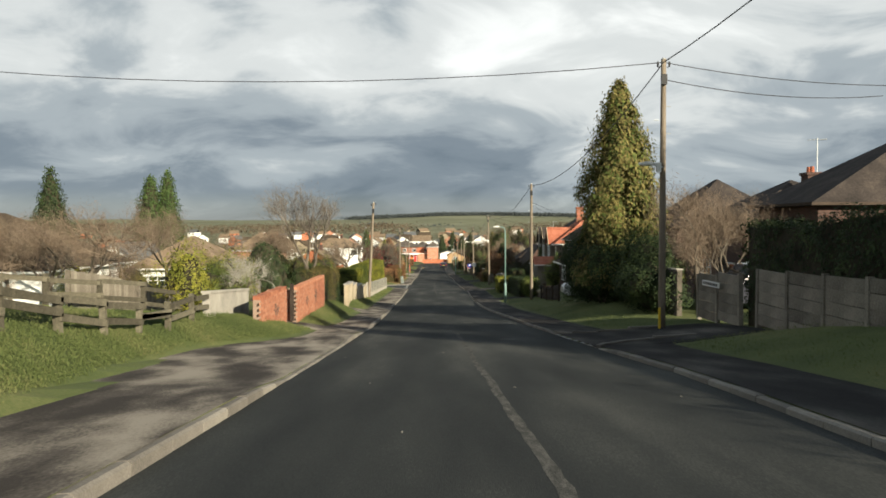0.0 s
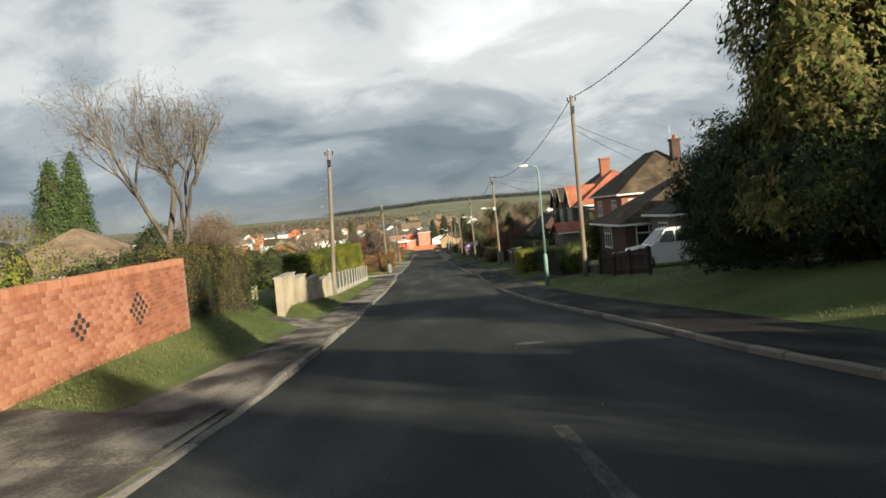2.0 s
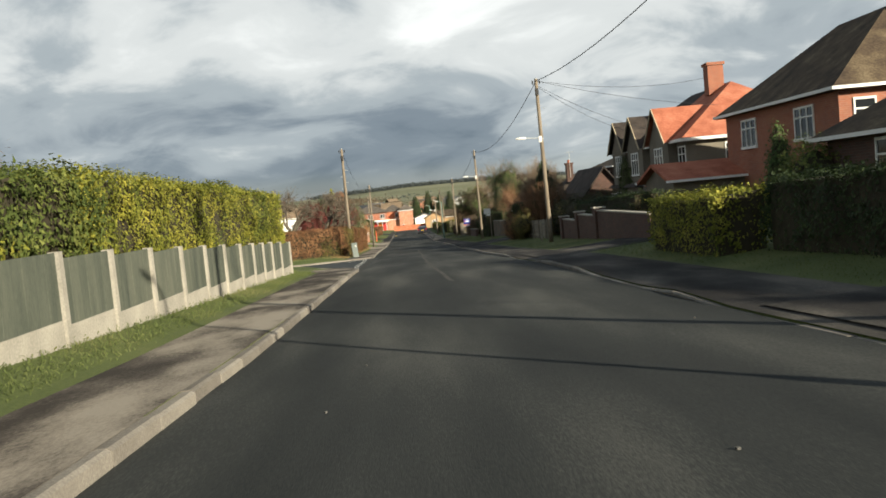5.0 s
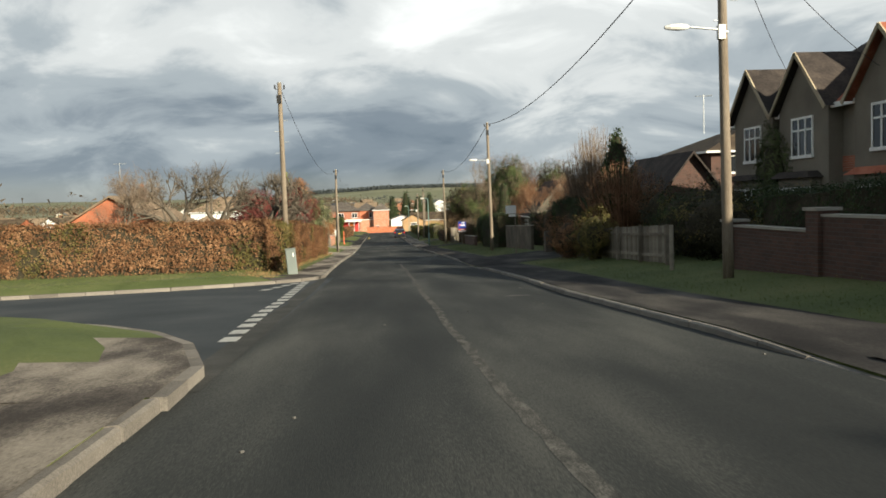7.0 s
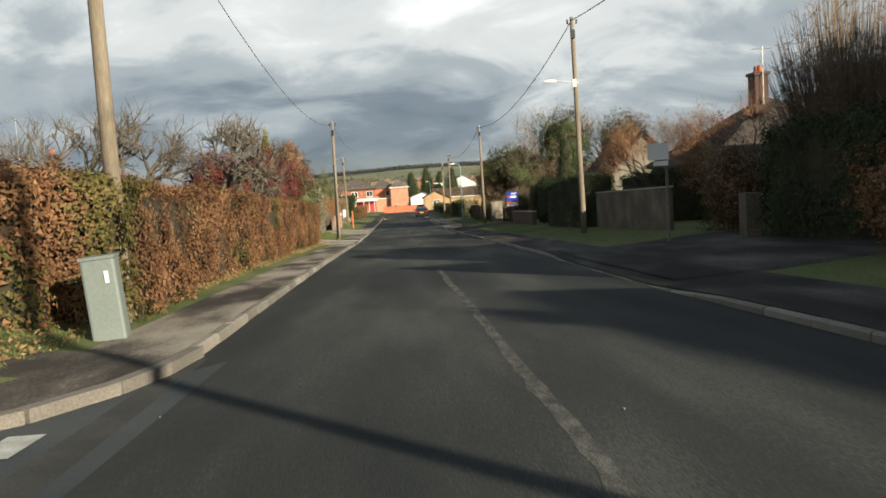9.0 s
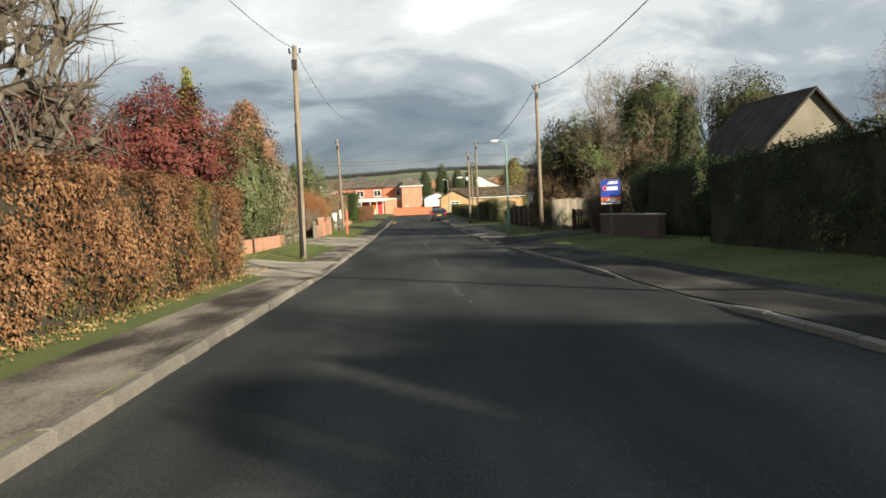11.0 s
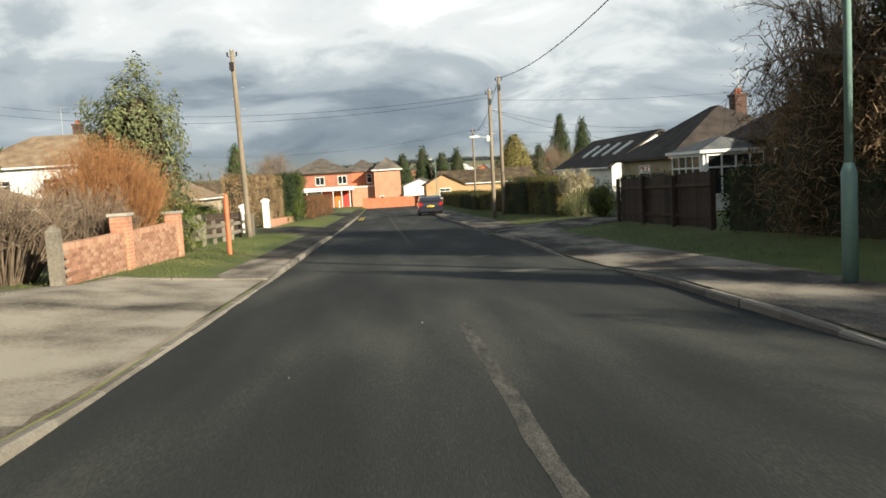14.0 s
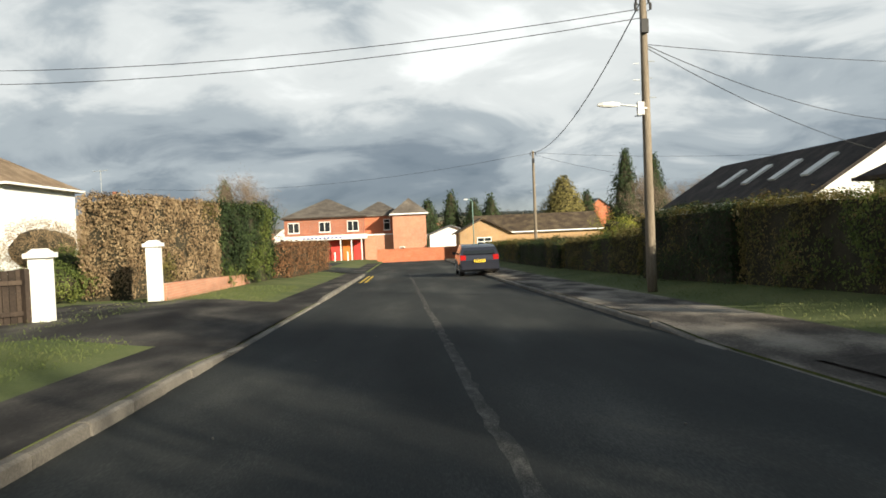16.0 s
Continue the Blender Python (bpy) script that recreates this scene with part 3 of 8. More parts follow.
def tilemat(name, stops, row=0.16):
    """Roof tiles in courses: lines across the slope and a mottle of lichen."""
    m = mat(name, stops, 1.3, 11, 0.9, 0.35, mix=0.42, span=(0.36, 0.64))
    n, l = m.node_tree.nodes, m.node_tree.links
    wv = n.new("ShaderNodeTexWave")
    wv.wave_type, wv.bands_direction, wv.wave_profile = "BANDS", "Z", "SAW"
    wv.inputs["Scale"].default_value, wv.inputs["Distortion"].default_value, wv.inputs["Detail"].default_value = 1.0 / (row * 3.2), 0.25, 1
    tc = n.new("ShaderNodeTexCoord")
    l.new(tc.outputs["Object"], wv.inputs["Vector"])
    bp = n.new("ShaderNodeBump")
    bp.inputs["Strength"].default_value, bp.inputs["Distance"].default_value = 0.6, 0.03
    l.new(wv.outputs["Fac"], bp.inputs["Height"])
    bs = n["Principled BSDF"]
    old = bs.inputs["Normal"].links[0].from_node
    l.new(old.outputs[0], bp.inputs["Normal"]), l.new(bp.outputs[0], bs.inputs["Normal"])
    return m


M_BRICK = brickmat("red_brick", (0.34, 0.115, 0.06), (0.26, 0.085, 0.05), (0.30, 0.25, 0.20))
# Base lowered well below red_brick; shade on these walls is put into it.
M_BRICKDARK = brickmat("old_shaded_brick", (0.10, 0.05, 0.037), (0.066, 0.036, 0.029), (0.085, 0.076, 0.066))
M_BRICKPINK = brickmat("pale_pink_brick", (0.52, 0.23, 0.14), (0.44, 0.19, 0.115), (0.45, 0.36, 0.28))
M_BRICKBUFF = brickmat("buff_brick", (0.42, 0.27, 0.13), (0.36, 0.22, 0.11), (0.38, 0.31, 0.22))
M_BRICKORANGE = brickmat("orange_brick", (0.46, 0.14, 0.065), (0.39, 0.115, 0.055), (0.40, 0.26, 0.17))
M_WALLBRICK = mat("wall_brick", [(0.24, 0.085, 0.048), (0.34, 0.13, 0.073), (0.43, 0.20, 0.12)], 2.0, 40, 0.9, 0.4, rnd=0.16, island=0.14)
M_PALEBRICK = mat("pale_worn_brick", [(0.20, 0.10, 0.066), (0.31, 0.16, 0.105), (0.42, 0.26, 0.18)], 1.5, 40, 0.9, 0.4, rnd=0.16, island=0.14)
M_BLUEBRICK = mat("blue_brick", [(0.02, 0.018, 0.018), (0.045, 0.035, 0.032)], 3, 40, 0.8, 0.3)
M_MORTAR = mat("mortar", [(0.22, 0.15, 0.11), (0.34, 0.25, 0.19)], 3, 50, 0.95, 0.3)
M_TILE = tilemat("brown_roof_tiles", [(0.03, 0.022, 0.015), (0.06, 0.042, 0.028), (0.088, 0.065, 0.04), (0.145, 0.112, 0.07)])
M_TILEDARK = tilemat("dark_roof_tiles", [(0.022, 0.018, 0.016), (0.042, 0.034, 0.030), (0.075, 0.06, 0.05)])
M_TILERED = tilemat("orange_red_roof_tiles", [(0.25, 0.08, 0.045), (0.36, 0.12, 0.07), (0.45, 0.18, 0.11)])
M_TILETAN = tilemat("tan_roof_tiles", [(0.12, 0.085, 0.055), (0.20, 0.145, 0.095), (0.29, 0.22, 0.15)])
M_SLATE = tilemat("grey_slates", [(0.07, 0.075, 0.08), (0.11, 0.115, 0.12), (0.17, 0.17, 0.17)])
M_SHOPROOF = tilemat("grey_brown_tiles", [(0.06, 0.052, 0.045), (0.10, 0.086, 0.073), (0.16, 0.14, 0.118)])
M_RENDER = mat("grey_render", [(0.115, 0.10, 0.08), (0.175, 0.157, 0.125), (0.24, 0.215, 0.175)], 0.8, 35, 0.95, 0.4)
M_CREAM = mat("cream_render", [(0.17, 0.14, 0.095), (0.36, 0.30, 0.205), (0.52, 0.445, 0.32)], 0.9, 30, 0.95, 0.5, span=(0.34, 0.64))
M_WHITEWALL = mat("white_render", [(0.62, 0.62, 0.59), (0.76, 0.76, 0.73), (0.84, 0.84, 0.81)], 0.7, 25, 0.85, 0.15)
M_CONCRETE = mat("concrete", [(0.20, 0.19, 0.165), (0.32, 0.30, 0.26), (0.45, 0.42, 0.36)], 1.6, 35, 0.95, 0.5)
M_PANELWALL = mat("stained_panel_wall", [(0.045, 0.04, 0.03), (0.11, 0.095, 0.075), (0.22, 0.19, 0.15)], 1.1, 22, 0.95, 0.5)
M_FENCEDARK = mat("green_stained_boards", [(0.045, 0.055, 0.045), (0.085, 0.095, 0.075), (0.13, 0.135, 0.105)], 1.5, 28, 0.85, 0.4, stretch=(3, 3, 0.5), rnd=0.1)
M_OLDWOOD = mat("weathered_wood", [(0.10, 0.085, 0.065), (0.19, 0.165, 0.13), (0.30, 0.27, 0.215)], 2, 30, 0.9, 0.5, stretch=(2, 2, 2), rnd=0.12)
M_MOSSWOOD = mat("mossy_old_wood", [(0.042, 0.037, 0.025), (0.09, 0.08, 0.056), (0.17, 0.153, 0.108)], 2, 30, 0.9, 0.5, rnd=0.12)
M_DARKWOOD = mat("dark_stained_wood", [(0.018, 0.013, 0.010), (0.045, 0.032, 0.024), (0.08, 0.058, 0.042)], 2, 30, 0.85, 0.4, rnd=0.1)
M_BROWNWOOD = mat("brown_fence_boards", [(0.028, 0.019, 0.014), (0.048, 0.033, 0.024), (0.08, 0.056, 0.041)], 2, 30, 0.85, 0.4, rnd=0.12)
M_GREYPAINT = mat("grey_green_cabinet_paint", [(0.12, 0.145, 0.135), (0.19, 0.215, 0.20)], 1.5, 30, 0.55, 0.1)
M_REDPOST = mat("orange_red_plastic", [(0.62, 0.12, 0.05), (0.75, 0.17, 0.08)], 3, 30, 0.5, 0.05)
M_REDDOOR = mat("red_door_paint", [(0.42, 0.035, 0.03), (0.55, 0.06, 0.045)], 2, 20, 0.5, 0.05)
M_ORANGEDOOR = mat("orange_door_panel", [(0.50, 0.13, 0.025), (0.62, 0.19, 0.04)], 2, 20, 0.5, 0.05)
M_SIGNBLUE = mat("sign_blue", [(0.015, 0.035, 0.24), (0.025, 0.055, 0.32)], 2, 20, 0.45, 0)
M_SIGNRED = mat("sign_orange_red", [(0.62, 0.11, 0.03), (0.72, 0.15, 0.045)], 2, 20, 0.45, 0)
M_YELLOW = mat("yellow_paint", [(0.55, 0.36, 0.02), (0.68, 0.47, 0.04)], 4, 30, 0.6, 0.05)


def glossmat(name, col, rough=0.15, metal=0.0, coat=0.0):
    m = mat(name, [tuple(c * 0.9 for c in col), tuple(min(1, c * 1.08) for c in col)], 2.0, 30, rough, 0, metal=metal, spec=0.5)
    m.node_tree.nodes["Principled BSDF"].inputs["Coat Weight"].default_value = coat
    return m


M_GLASS = glossmat("window_glass", (0.018, 0.021, 0.024), 0.06)
M_CARBLUE = glossmat("dark_blue_car_paint", (0.022, 0.024, 0.036), 0.3, 0.3, 0.8)
M_CARWHITE = glossmat("white_car_paint", (0.62, 0.62, 0.62), 0.3, 0.0, 0.8)
M_RUBBER = glossmat("black_rubber", (0.012, 0.012, 0.012), 0.8)
M_TAIL = glossmat("red_tail_light", (0.35, 0.012, 0.012), 0.2)
M_PLATE = glossmat("yellow_plate", (0.75, 0.52, 0.03), 0.5)

# ---------------- plants ----------------


def leaf_part(name, pts, size, material, parent, seed, normals=None, spread=0.5, aspect=0.6, droop=0.0, label="", tuft=3):
    """Many small pointed leaves in one mesh, each turned its own way, in little tufts."""
    rg = np.random.default_rng(seed)
    if tuft > 1:
        pts = np.repeat(pts, tuft, 0) + rg.normal(size=(len(pts) * tuft, 3)) * size * 0.45
        normals = None if normals is None else np.repeat(normals, tuft, 0)
        size *= 0.62
    n = len(pts)
    nr = rg.normal(size=(n, 3))
    nr /= np.linalg.norm(nr, axis=1)[:, None]
    if normals is not None:
        nr = normals + spread * nr
        nr /= np.linalg.norm(nr, axis=1)[:, None] + 1e-9
    t = rg.normal(size=(n, 3))
    t[:, 2] -= droop
    u = t - nr * (t * nr).sum(1)[:, None]
    u /= np.linalg.norm(u, axis=1)[:, None] + 1e-9
    w = np.cross(nr, u)
    s = size * rg.uniform(0.6, 1.35, n)[:, None]
    v = np.stack([pts + u * s * 0.55, pts + w * s * aspect * 0.55 - u * s * 0.45, pts - w * s * aspect * 0.55 - u * s * 0.45], 1).reshape(-1, 3)
    me = bpy.data.meshes.new(name)
    me.vertices.add(3 * n)
    me.vertices.foreach_set("co", v.astype(np.float32).ravel())
    me.loops.add(3 * n)
    me.loops.foreach_set("vertex_index", np.arange(3 * n, dtype=np.int32))
    me.polygons.add(n)
    me.polygons.foreach_set("loop_start", np.arange(0, 3 * n, 3, dtype=np.int32))
    me.materials.append(material)
    me.update(calc_edges=True)
    ob = new(name, me)
    ob.parent = parent
    if label:
        tagged(ob, label)
    return ob


def lump(p, k=1.0, seed=0.0):
    return noise.noise(Vector((p[0] * k + seed, p[1] * k - seed, p[2] * k + 3.1)))


def hedge(path, width, heights, material, label, seed, dens=170, leaf=0.11, under=0.0, second=None, share=0.0, rough=0.16, category="hedge", name="hedge", core=True, rise=0.0):
    """A clipped hedge along a path of (x, y); heights over the land at both ends."""
    x0, y0 = path[0]
    t = thing(name, (x0, y0, land_z(x0, y0) + rise), label, category)
    base = Vector((x0, y0, land_z(x0, y0) + rise))
    rg = np.random.default_rng(seed)
    seg = [math.dist(a, b) for a, b in zip(path, path[1:])]
    tot = sum(seg)

    def at(s):
        k = 0
        while k < len(seg) - 1 and s > seg[k]:
            s -= seg[k]
            k += 1
        a, b = path[k], path[k + 1]
        f = min(1, s / seg[k])
        d = ((b[0] - a[0]) / seg[k], (b[1] - a[1]) / seg[k])
        return a[0] + (b[0] - a[0]) * f, a[1] + (b[1] - a[1]) * f, d
    hs = lambda s: heights[0] + (heights[1] - heights[0]) * s / tot
    hm = sum(heights) / 2
    n_side, n_top, n_end = int(dens * tot * hm), int(dens * tot * width), int(dens * width * hm)
    pts, nor = [], []
    for kind, n in (("l", n_side), ("r", n_side), ("t", n_top), ("a", n_end), ("b", n_end)):
        for _ in range(n):
            s = rg.uniform(0, tot) if kind in "lrt" else (0 if kind == "a" else tot)
            x, y, d = at(s)
            h = hs(s)
            side = (-d[1], d[0])
            z = under + (h - under) * rg.uniform() if kind != "t" else h
            o = width / 2 * (1 if kind == "l" else -1 if kind == "r" else rg.uniform(-1, 1))
            q = Vector((x + side[0] * o, y + side[1] * o, z))
            k = rough * (lump(q, 0.9, seed) + 0.6 * lump(q, 2.7, seed)) - abs(rg.normal()) * 0.07
            nv = {"l": (side[0], side[1], 0.1), "r": (-side[0], -side[1], 0.1), "t": (0, 0, 1), "a": (-d[0], -d[1], 0), "b": (d[0], d[1], 0)}[kind]
            if kind != "t" and z < under + 0.25 and rg.uniform() < 0.5:
                continue
            q = q + Vector(nv) * k
            gz = land_z(q.x, q.y)
            pts.append((q.x - base.x, q.y - base.y, gz + rise + q.z - base.z)), nor.append(nv)
    pts, nor = np.array(pts), np.array(nor)
    if second is not None:
        m = np.array([lump(p, 0.55, seed + 9) for p in pts]) + rg.normal(0, 0.12, len(pts)) > 0.35 - share
        leaf_part("foliage", pts[~m], leaf, material, t, seed, nor[~m])
        if m.any():
            leaf_part("foliage", pts[m], leaf, second, t, seed + 1, nor[m])
    else:
        leaf_part("foliage", pts, leaf, material, t, seed, nor)
    # Closed dark form that stands in for the shaded inside of the hedge.
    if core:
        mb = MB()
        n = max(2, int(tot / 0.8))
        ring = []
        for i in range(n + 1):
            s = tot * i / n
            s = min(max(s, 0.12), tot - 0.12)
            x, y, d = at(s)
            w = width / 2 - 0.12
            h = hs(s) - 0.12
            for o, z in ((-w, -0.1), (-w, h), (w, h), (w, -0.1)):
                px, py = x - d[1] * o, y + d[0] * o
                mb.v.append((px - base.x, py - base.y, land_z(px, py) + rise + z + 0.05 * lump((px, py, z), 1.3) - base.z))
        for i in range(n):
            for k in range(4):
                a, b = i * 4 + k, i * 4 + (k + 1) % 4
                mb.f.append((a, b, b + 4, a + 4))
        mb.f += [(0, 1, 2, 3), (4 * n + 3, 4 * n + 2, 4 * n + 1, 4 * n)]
        part("shade_core", mb, M_CORE, t, "solid core inside, shade among the branches put into its dark colour")
    return t


def blob(c, r, seed, k=0.35, n=9):
    mb = MB()
    for i in range(n + 1):
        a = math.pi * i / n
        for j in range(2 * n):
            b = math.pi * j / n
            d = Vector((math.sin(a) * math.cos(b), math.sin(a) * math.sin(b), math.cos(a)))
            f = 1 + k * lump(d * 1.4, 1.0, seed)
            mb.v.append((c[0] + d.x * r[0] * f, c[1] + d.y * r[1] * f, c[2] + d.z * r[2] * f))
    for i in range(n):
        for j in range(2 * n):
            a, b = i * 2 * n + j, i * 2 * n + (j + 1) % (2 * n)
            mb.f.append((a, b, b + 2 * n, a + 2 * n))
    return mb


def bush(x, y, rx, ry, h, material, label, seed, n=2600, leaf=0.13, lift=0.0, k=0.55, name="shrub", category="shrub", droop=0.0, second=None, share=0.3, aspect=0.55, z=None, core=True):
    """A shrub: leaves over an uneven round form, with gaps, over a dark inside and a few stems."""
    z = land_z(x, y) if z is None else z
    t = thing(name, (x, y, z), label, category)
    rg = np.random.default_rng(seed)
    pts, nor = [], []
    c = Vector((0, 0, lift + (h - lift) * 0.46))
    rz = (h - lift) * 0.54
    while len(pts) < n:
        d = Vector(rg.normal(size=3)).normalized()
        f = 1 + k * (lump(d * 1.3, 1.0, seed) + 0.7 * lump(d * 3.3, 1.0, seed + 4))
        if lump(d * 4.0, 1.0, seed + 11) < -0.42:
            continue
        f *= 1 - abs(rg.normal()) * 0.16
        q = c + Vector((d.x * rx, d.y * ry, d.z * rz)) * f
        if q.z < 0.02:
            continue
        pts.append(q), nor.append(d)
    pts, nor = np.array(pts), np.array(nor)
    if second is not None:
        m = np.array([lump(p, 0.9, seed + 7) for p in pts]) + rg.normal(0, 0.15, n) > 0.4 - share
        leaf_part("foliage", pts[m], leaf, second, t, seed + 3, nor[m], aspect=aspect, droop=droop) if m.any() else None
        pts, nor = pts[~m], nor[~m]
    leaf_part("foliage", pts, leaf, material, t, seed, nor, aspect=aspect, droop=droop, tuft=4 if n >= 7000 else 3)
    # Dark blob painted as the shade behind the leaves.
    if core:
        part("shade_core", blob(c, (rx * 0.62, ry * 0.62, rz * 0.68), seed, k * 0.8), M_CORE, t, "solid core inside, shade among the branches put into its dark colour", True)
    mb = MB()
    for i in range(4):
        a = rg.uniform(0, 6.28)
        mb.tube([(0.1 * math.cos(a), 0.1 * math.sin(a), -0.1), (rx * 0.3 * math.cos(a), ry * 0.3 * math.sin(a), c.z)], [0.05, 0.02], 5)
    part("stem", mb, M_BARK, t)
    return t


def conifer(x, y, h, r, material, label, seed, n=5200, leaf=0.26, power=0.75, low=0.03, droop=1.2, second=None, ragged=0.35, name="conifer", z=None, aspect=0.45):
    z = land_z(x, y) if z is None else z
    t = thing(name, (x, y, z), label, "tree")
    part("trunk", MB().tube([(0, 0, -0.1), (0, 0, h * 0.5), (0, 0, h * 0.96)], [r * 0.09, r * 0.06, 0.015], 8), M_BARK, t)
    rg = np.random.default_rng(seed)
    pts, nor = [], []
    while len(pts) < n:
        f = 1 - math.sqrt(rg.uniform())
        if rg.uniform() < 0.25:
            f = rg.uniform()
        f = low + (1 - low) * f
        a = rg.uniform(0, 2 * math.pi)
        d = Vector((math.cos(a), math.sin(a), 0))
        rad = r * (1 - f) ** power * (1 + ragged * (lump((d.x * 1.6, d.y * 1.6, f * h * 0.55), 1.0, seed) + 0.8 * lump((d.x * 4, d.y * 4, f * h * 1.7), 1.0, seed + 5)))
        if f < 0.12:
            rad *= 0.55 + 0.45 * f / 0.12
        rad *= 1 - abs(rg.normal()) * 0.13
        pts.append(Vector((d.x * rad, d.y * rad, f * h + rg.normal() * 0.05))), nor.append((d.x, d.y, 0.45))
    pts, nor = np.array(pts), np.array(nor)
    if second is not None:
        m = rg.uniform(size=n) < 0.35
        leaf_part("crown", pts[m], leaf, second, t, seed + 2, nor[m], droop=droop, aspect=aspect)
        pts, nor = pts[~m], nor[~m]
    leaf_part("crown", pts, leaf, material, t, seed, nor, droop=droop, aspect=aspect)
    # Dark cone painted as the shade inside the crown.
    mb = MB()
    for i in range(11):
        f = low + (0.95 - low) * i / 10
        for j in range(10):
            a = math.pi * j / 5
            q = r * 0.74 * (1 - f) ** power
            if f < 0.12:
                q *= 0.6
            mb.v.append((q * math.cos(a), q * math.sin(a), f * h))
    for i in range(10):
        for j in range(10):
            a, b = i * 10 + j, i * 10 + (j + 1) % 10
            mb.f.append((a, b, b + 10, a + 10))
    part("shade_core", mb, M_CORE, t, "solid core inside the crown, shade put into its dark colour")
    return t


def bare_tree(x, y, h, spread, label, seed, levels=5, trunk=0.16, first=0.28, kids=3, material=None, twig=None, name="bare_tree", z=None, upright=0.55, knob=0.0, fuzz=1.0, category="tree", stems=1):
    """A leafless tree: limbs fork level by level, thinning to fine twigs."""
    z = land_z(x, y) if z is None else z
    t = thing(name, (x, y, z), label, category)
    rg = random.Random(seed)
    limbs, twigs, ends = MB(), MB(), []
    levels = min(levels, 5)
    trunk *= 0.62

    def grow(p, d, length, r, lev):
        n = 3 if lev <= 2 else 2 if lev < levels else 1
        pts, q = [p], p
        for i in range(n):
            d = (d + Vector((rg.gauss(0, 0.13), rg.gauss(0, 0.13), 0.05 * upright))).normalized()
            q = q + d * (length / n)
            pts.append(q)
        end = r * (0.72 if lev < levels else 0.3)
        mb = limbs if lev <= 2 else twigs
        mb.tube(pts, [r + (end - r) * i / n for i in range(n + 1)], 7 if lev <= 1 else 5 if lev == 2 else 3, cap=False)
        if knob and lev == 3:
            mb.tube([q - d * 0.06, q, q + d * 0.1], [r, r * knob, r * 0.5], 6)
        if lev >= levels:
            ends.extend((p, p.lerp(q, 0.6), q))
            return
        m = kids + (1 if lev >= 2 else 0) + (1 if rg.random() < 0.4 * fuzz else 0)
        for i in range(m):
            f = 1.0 if i < 2 else rg.uniform(0.45, 0.95)
            b = pts[0].lerp(q, f) if f < 1 else q
            a = rg.uniform(0, 2 * math.pi)
            side = d.cross(Vector((math.cos(a), math.sin(a), 0.3))).normalized()
            nd = (d * (0.75 + 0.3 * upright) + side * rg.uniform(0.45, 0.95) * spread + Vector((0, 0, 0.25 * upright))).normalized()
            grow(b, nd, length * rg.uniform(0.6, 0.85), end * rg.uniform(0.6, 0.8), lev + 1)

    for s in range(stems):
        a = rg.uniform(0, 6.28)
        k = 0.0 if stems == 1 else 0.5
        grow(Vector((0.12 * k * math.cos(a), 0.12 * k * math.sin(a), -0.1)), Vector((k * math.cos(a), k * math.sin(a), 1)).normalized(), h * first, trunk, 0)
    k = h / max(v[2] for v in twigs.v)
    for m in (limbs, twigs):
        m.v = [(v[0] * k, v[1] * k, v[2] * k) for v in m.v]
    part("trunk", limbs, material or M_BARK, t, smooth=True)
    part("twig_mass", twigs, twig or M_TWIG, t)
    if fuzz > 0:
        e = np.array(ends) * k
        leaf_part("twiglet", e, 0.06 * h * fuzz, twig or M_TWIG, t, seed, None, 1, 0.045, -0.8, tuft=2)
    return t


def twig_bush(x, y, r, h, material, label, seed, n=260, rad=0.008, name="shrub", flare=0.5, z=None, side=3):
    """A thicket of thin rods that fan out from the ground."""
    z = land_z(x, y) if z is None else z
    t = thing(name, (x, y, z), label, "shrub")
    rg = random.Random(seed)
    mb = MB()
    for i in range(n):
        a, q = rg.uniform(0, 6.28), math.sqrt(rg.random())
        b = Vector((q * r * 0.45 * math.cos(a), q * r * 0.45 * math.sin(a), -0.05))
        e = Vector((q * r * math.cos(a) + rg.gauss(0, 0.12), q * r * math.sin(a) + rg.gauss(0, 0.12), h * (1 - 0.35 * q * q) * rg.uniform(0.72, 1.08)))
        m = b.lerp(e, 0.5) + Vector((rg.gauss(0, 0.06), rg.gauss(0, 0.06), 0.1 * flare * h))
        mb.tube([b, m, e], [rad * 1.5, rad, rad * 0.4], side, cap=False)
        for k in range(5):
            s = m.lerp(e, rg.uniform(-0.2, 0.95))
            mb.tube([s, s + Vector((rg.gauss(0, 0.2), rg.gauss(0, 0.2), rg.uniform(-0.02, 0.34)))], [rad * 0.7, rad * 0.3], 3, cap=False)
    part("twig_mass", mb, material, t)
    st = MB()
    for i in range(9):
        a = 0.7 * i
        st.tube([(0.1 * r * math.cos(a), 0.1 * r * math.sin(a), -0.1), (0.32 * r * math.cos(a), 0.32 * r * math.sin(a), h * 0.4)], [0.025, 0.012], 5)
    part("stem", st, M_BARK, t)
    return t


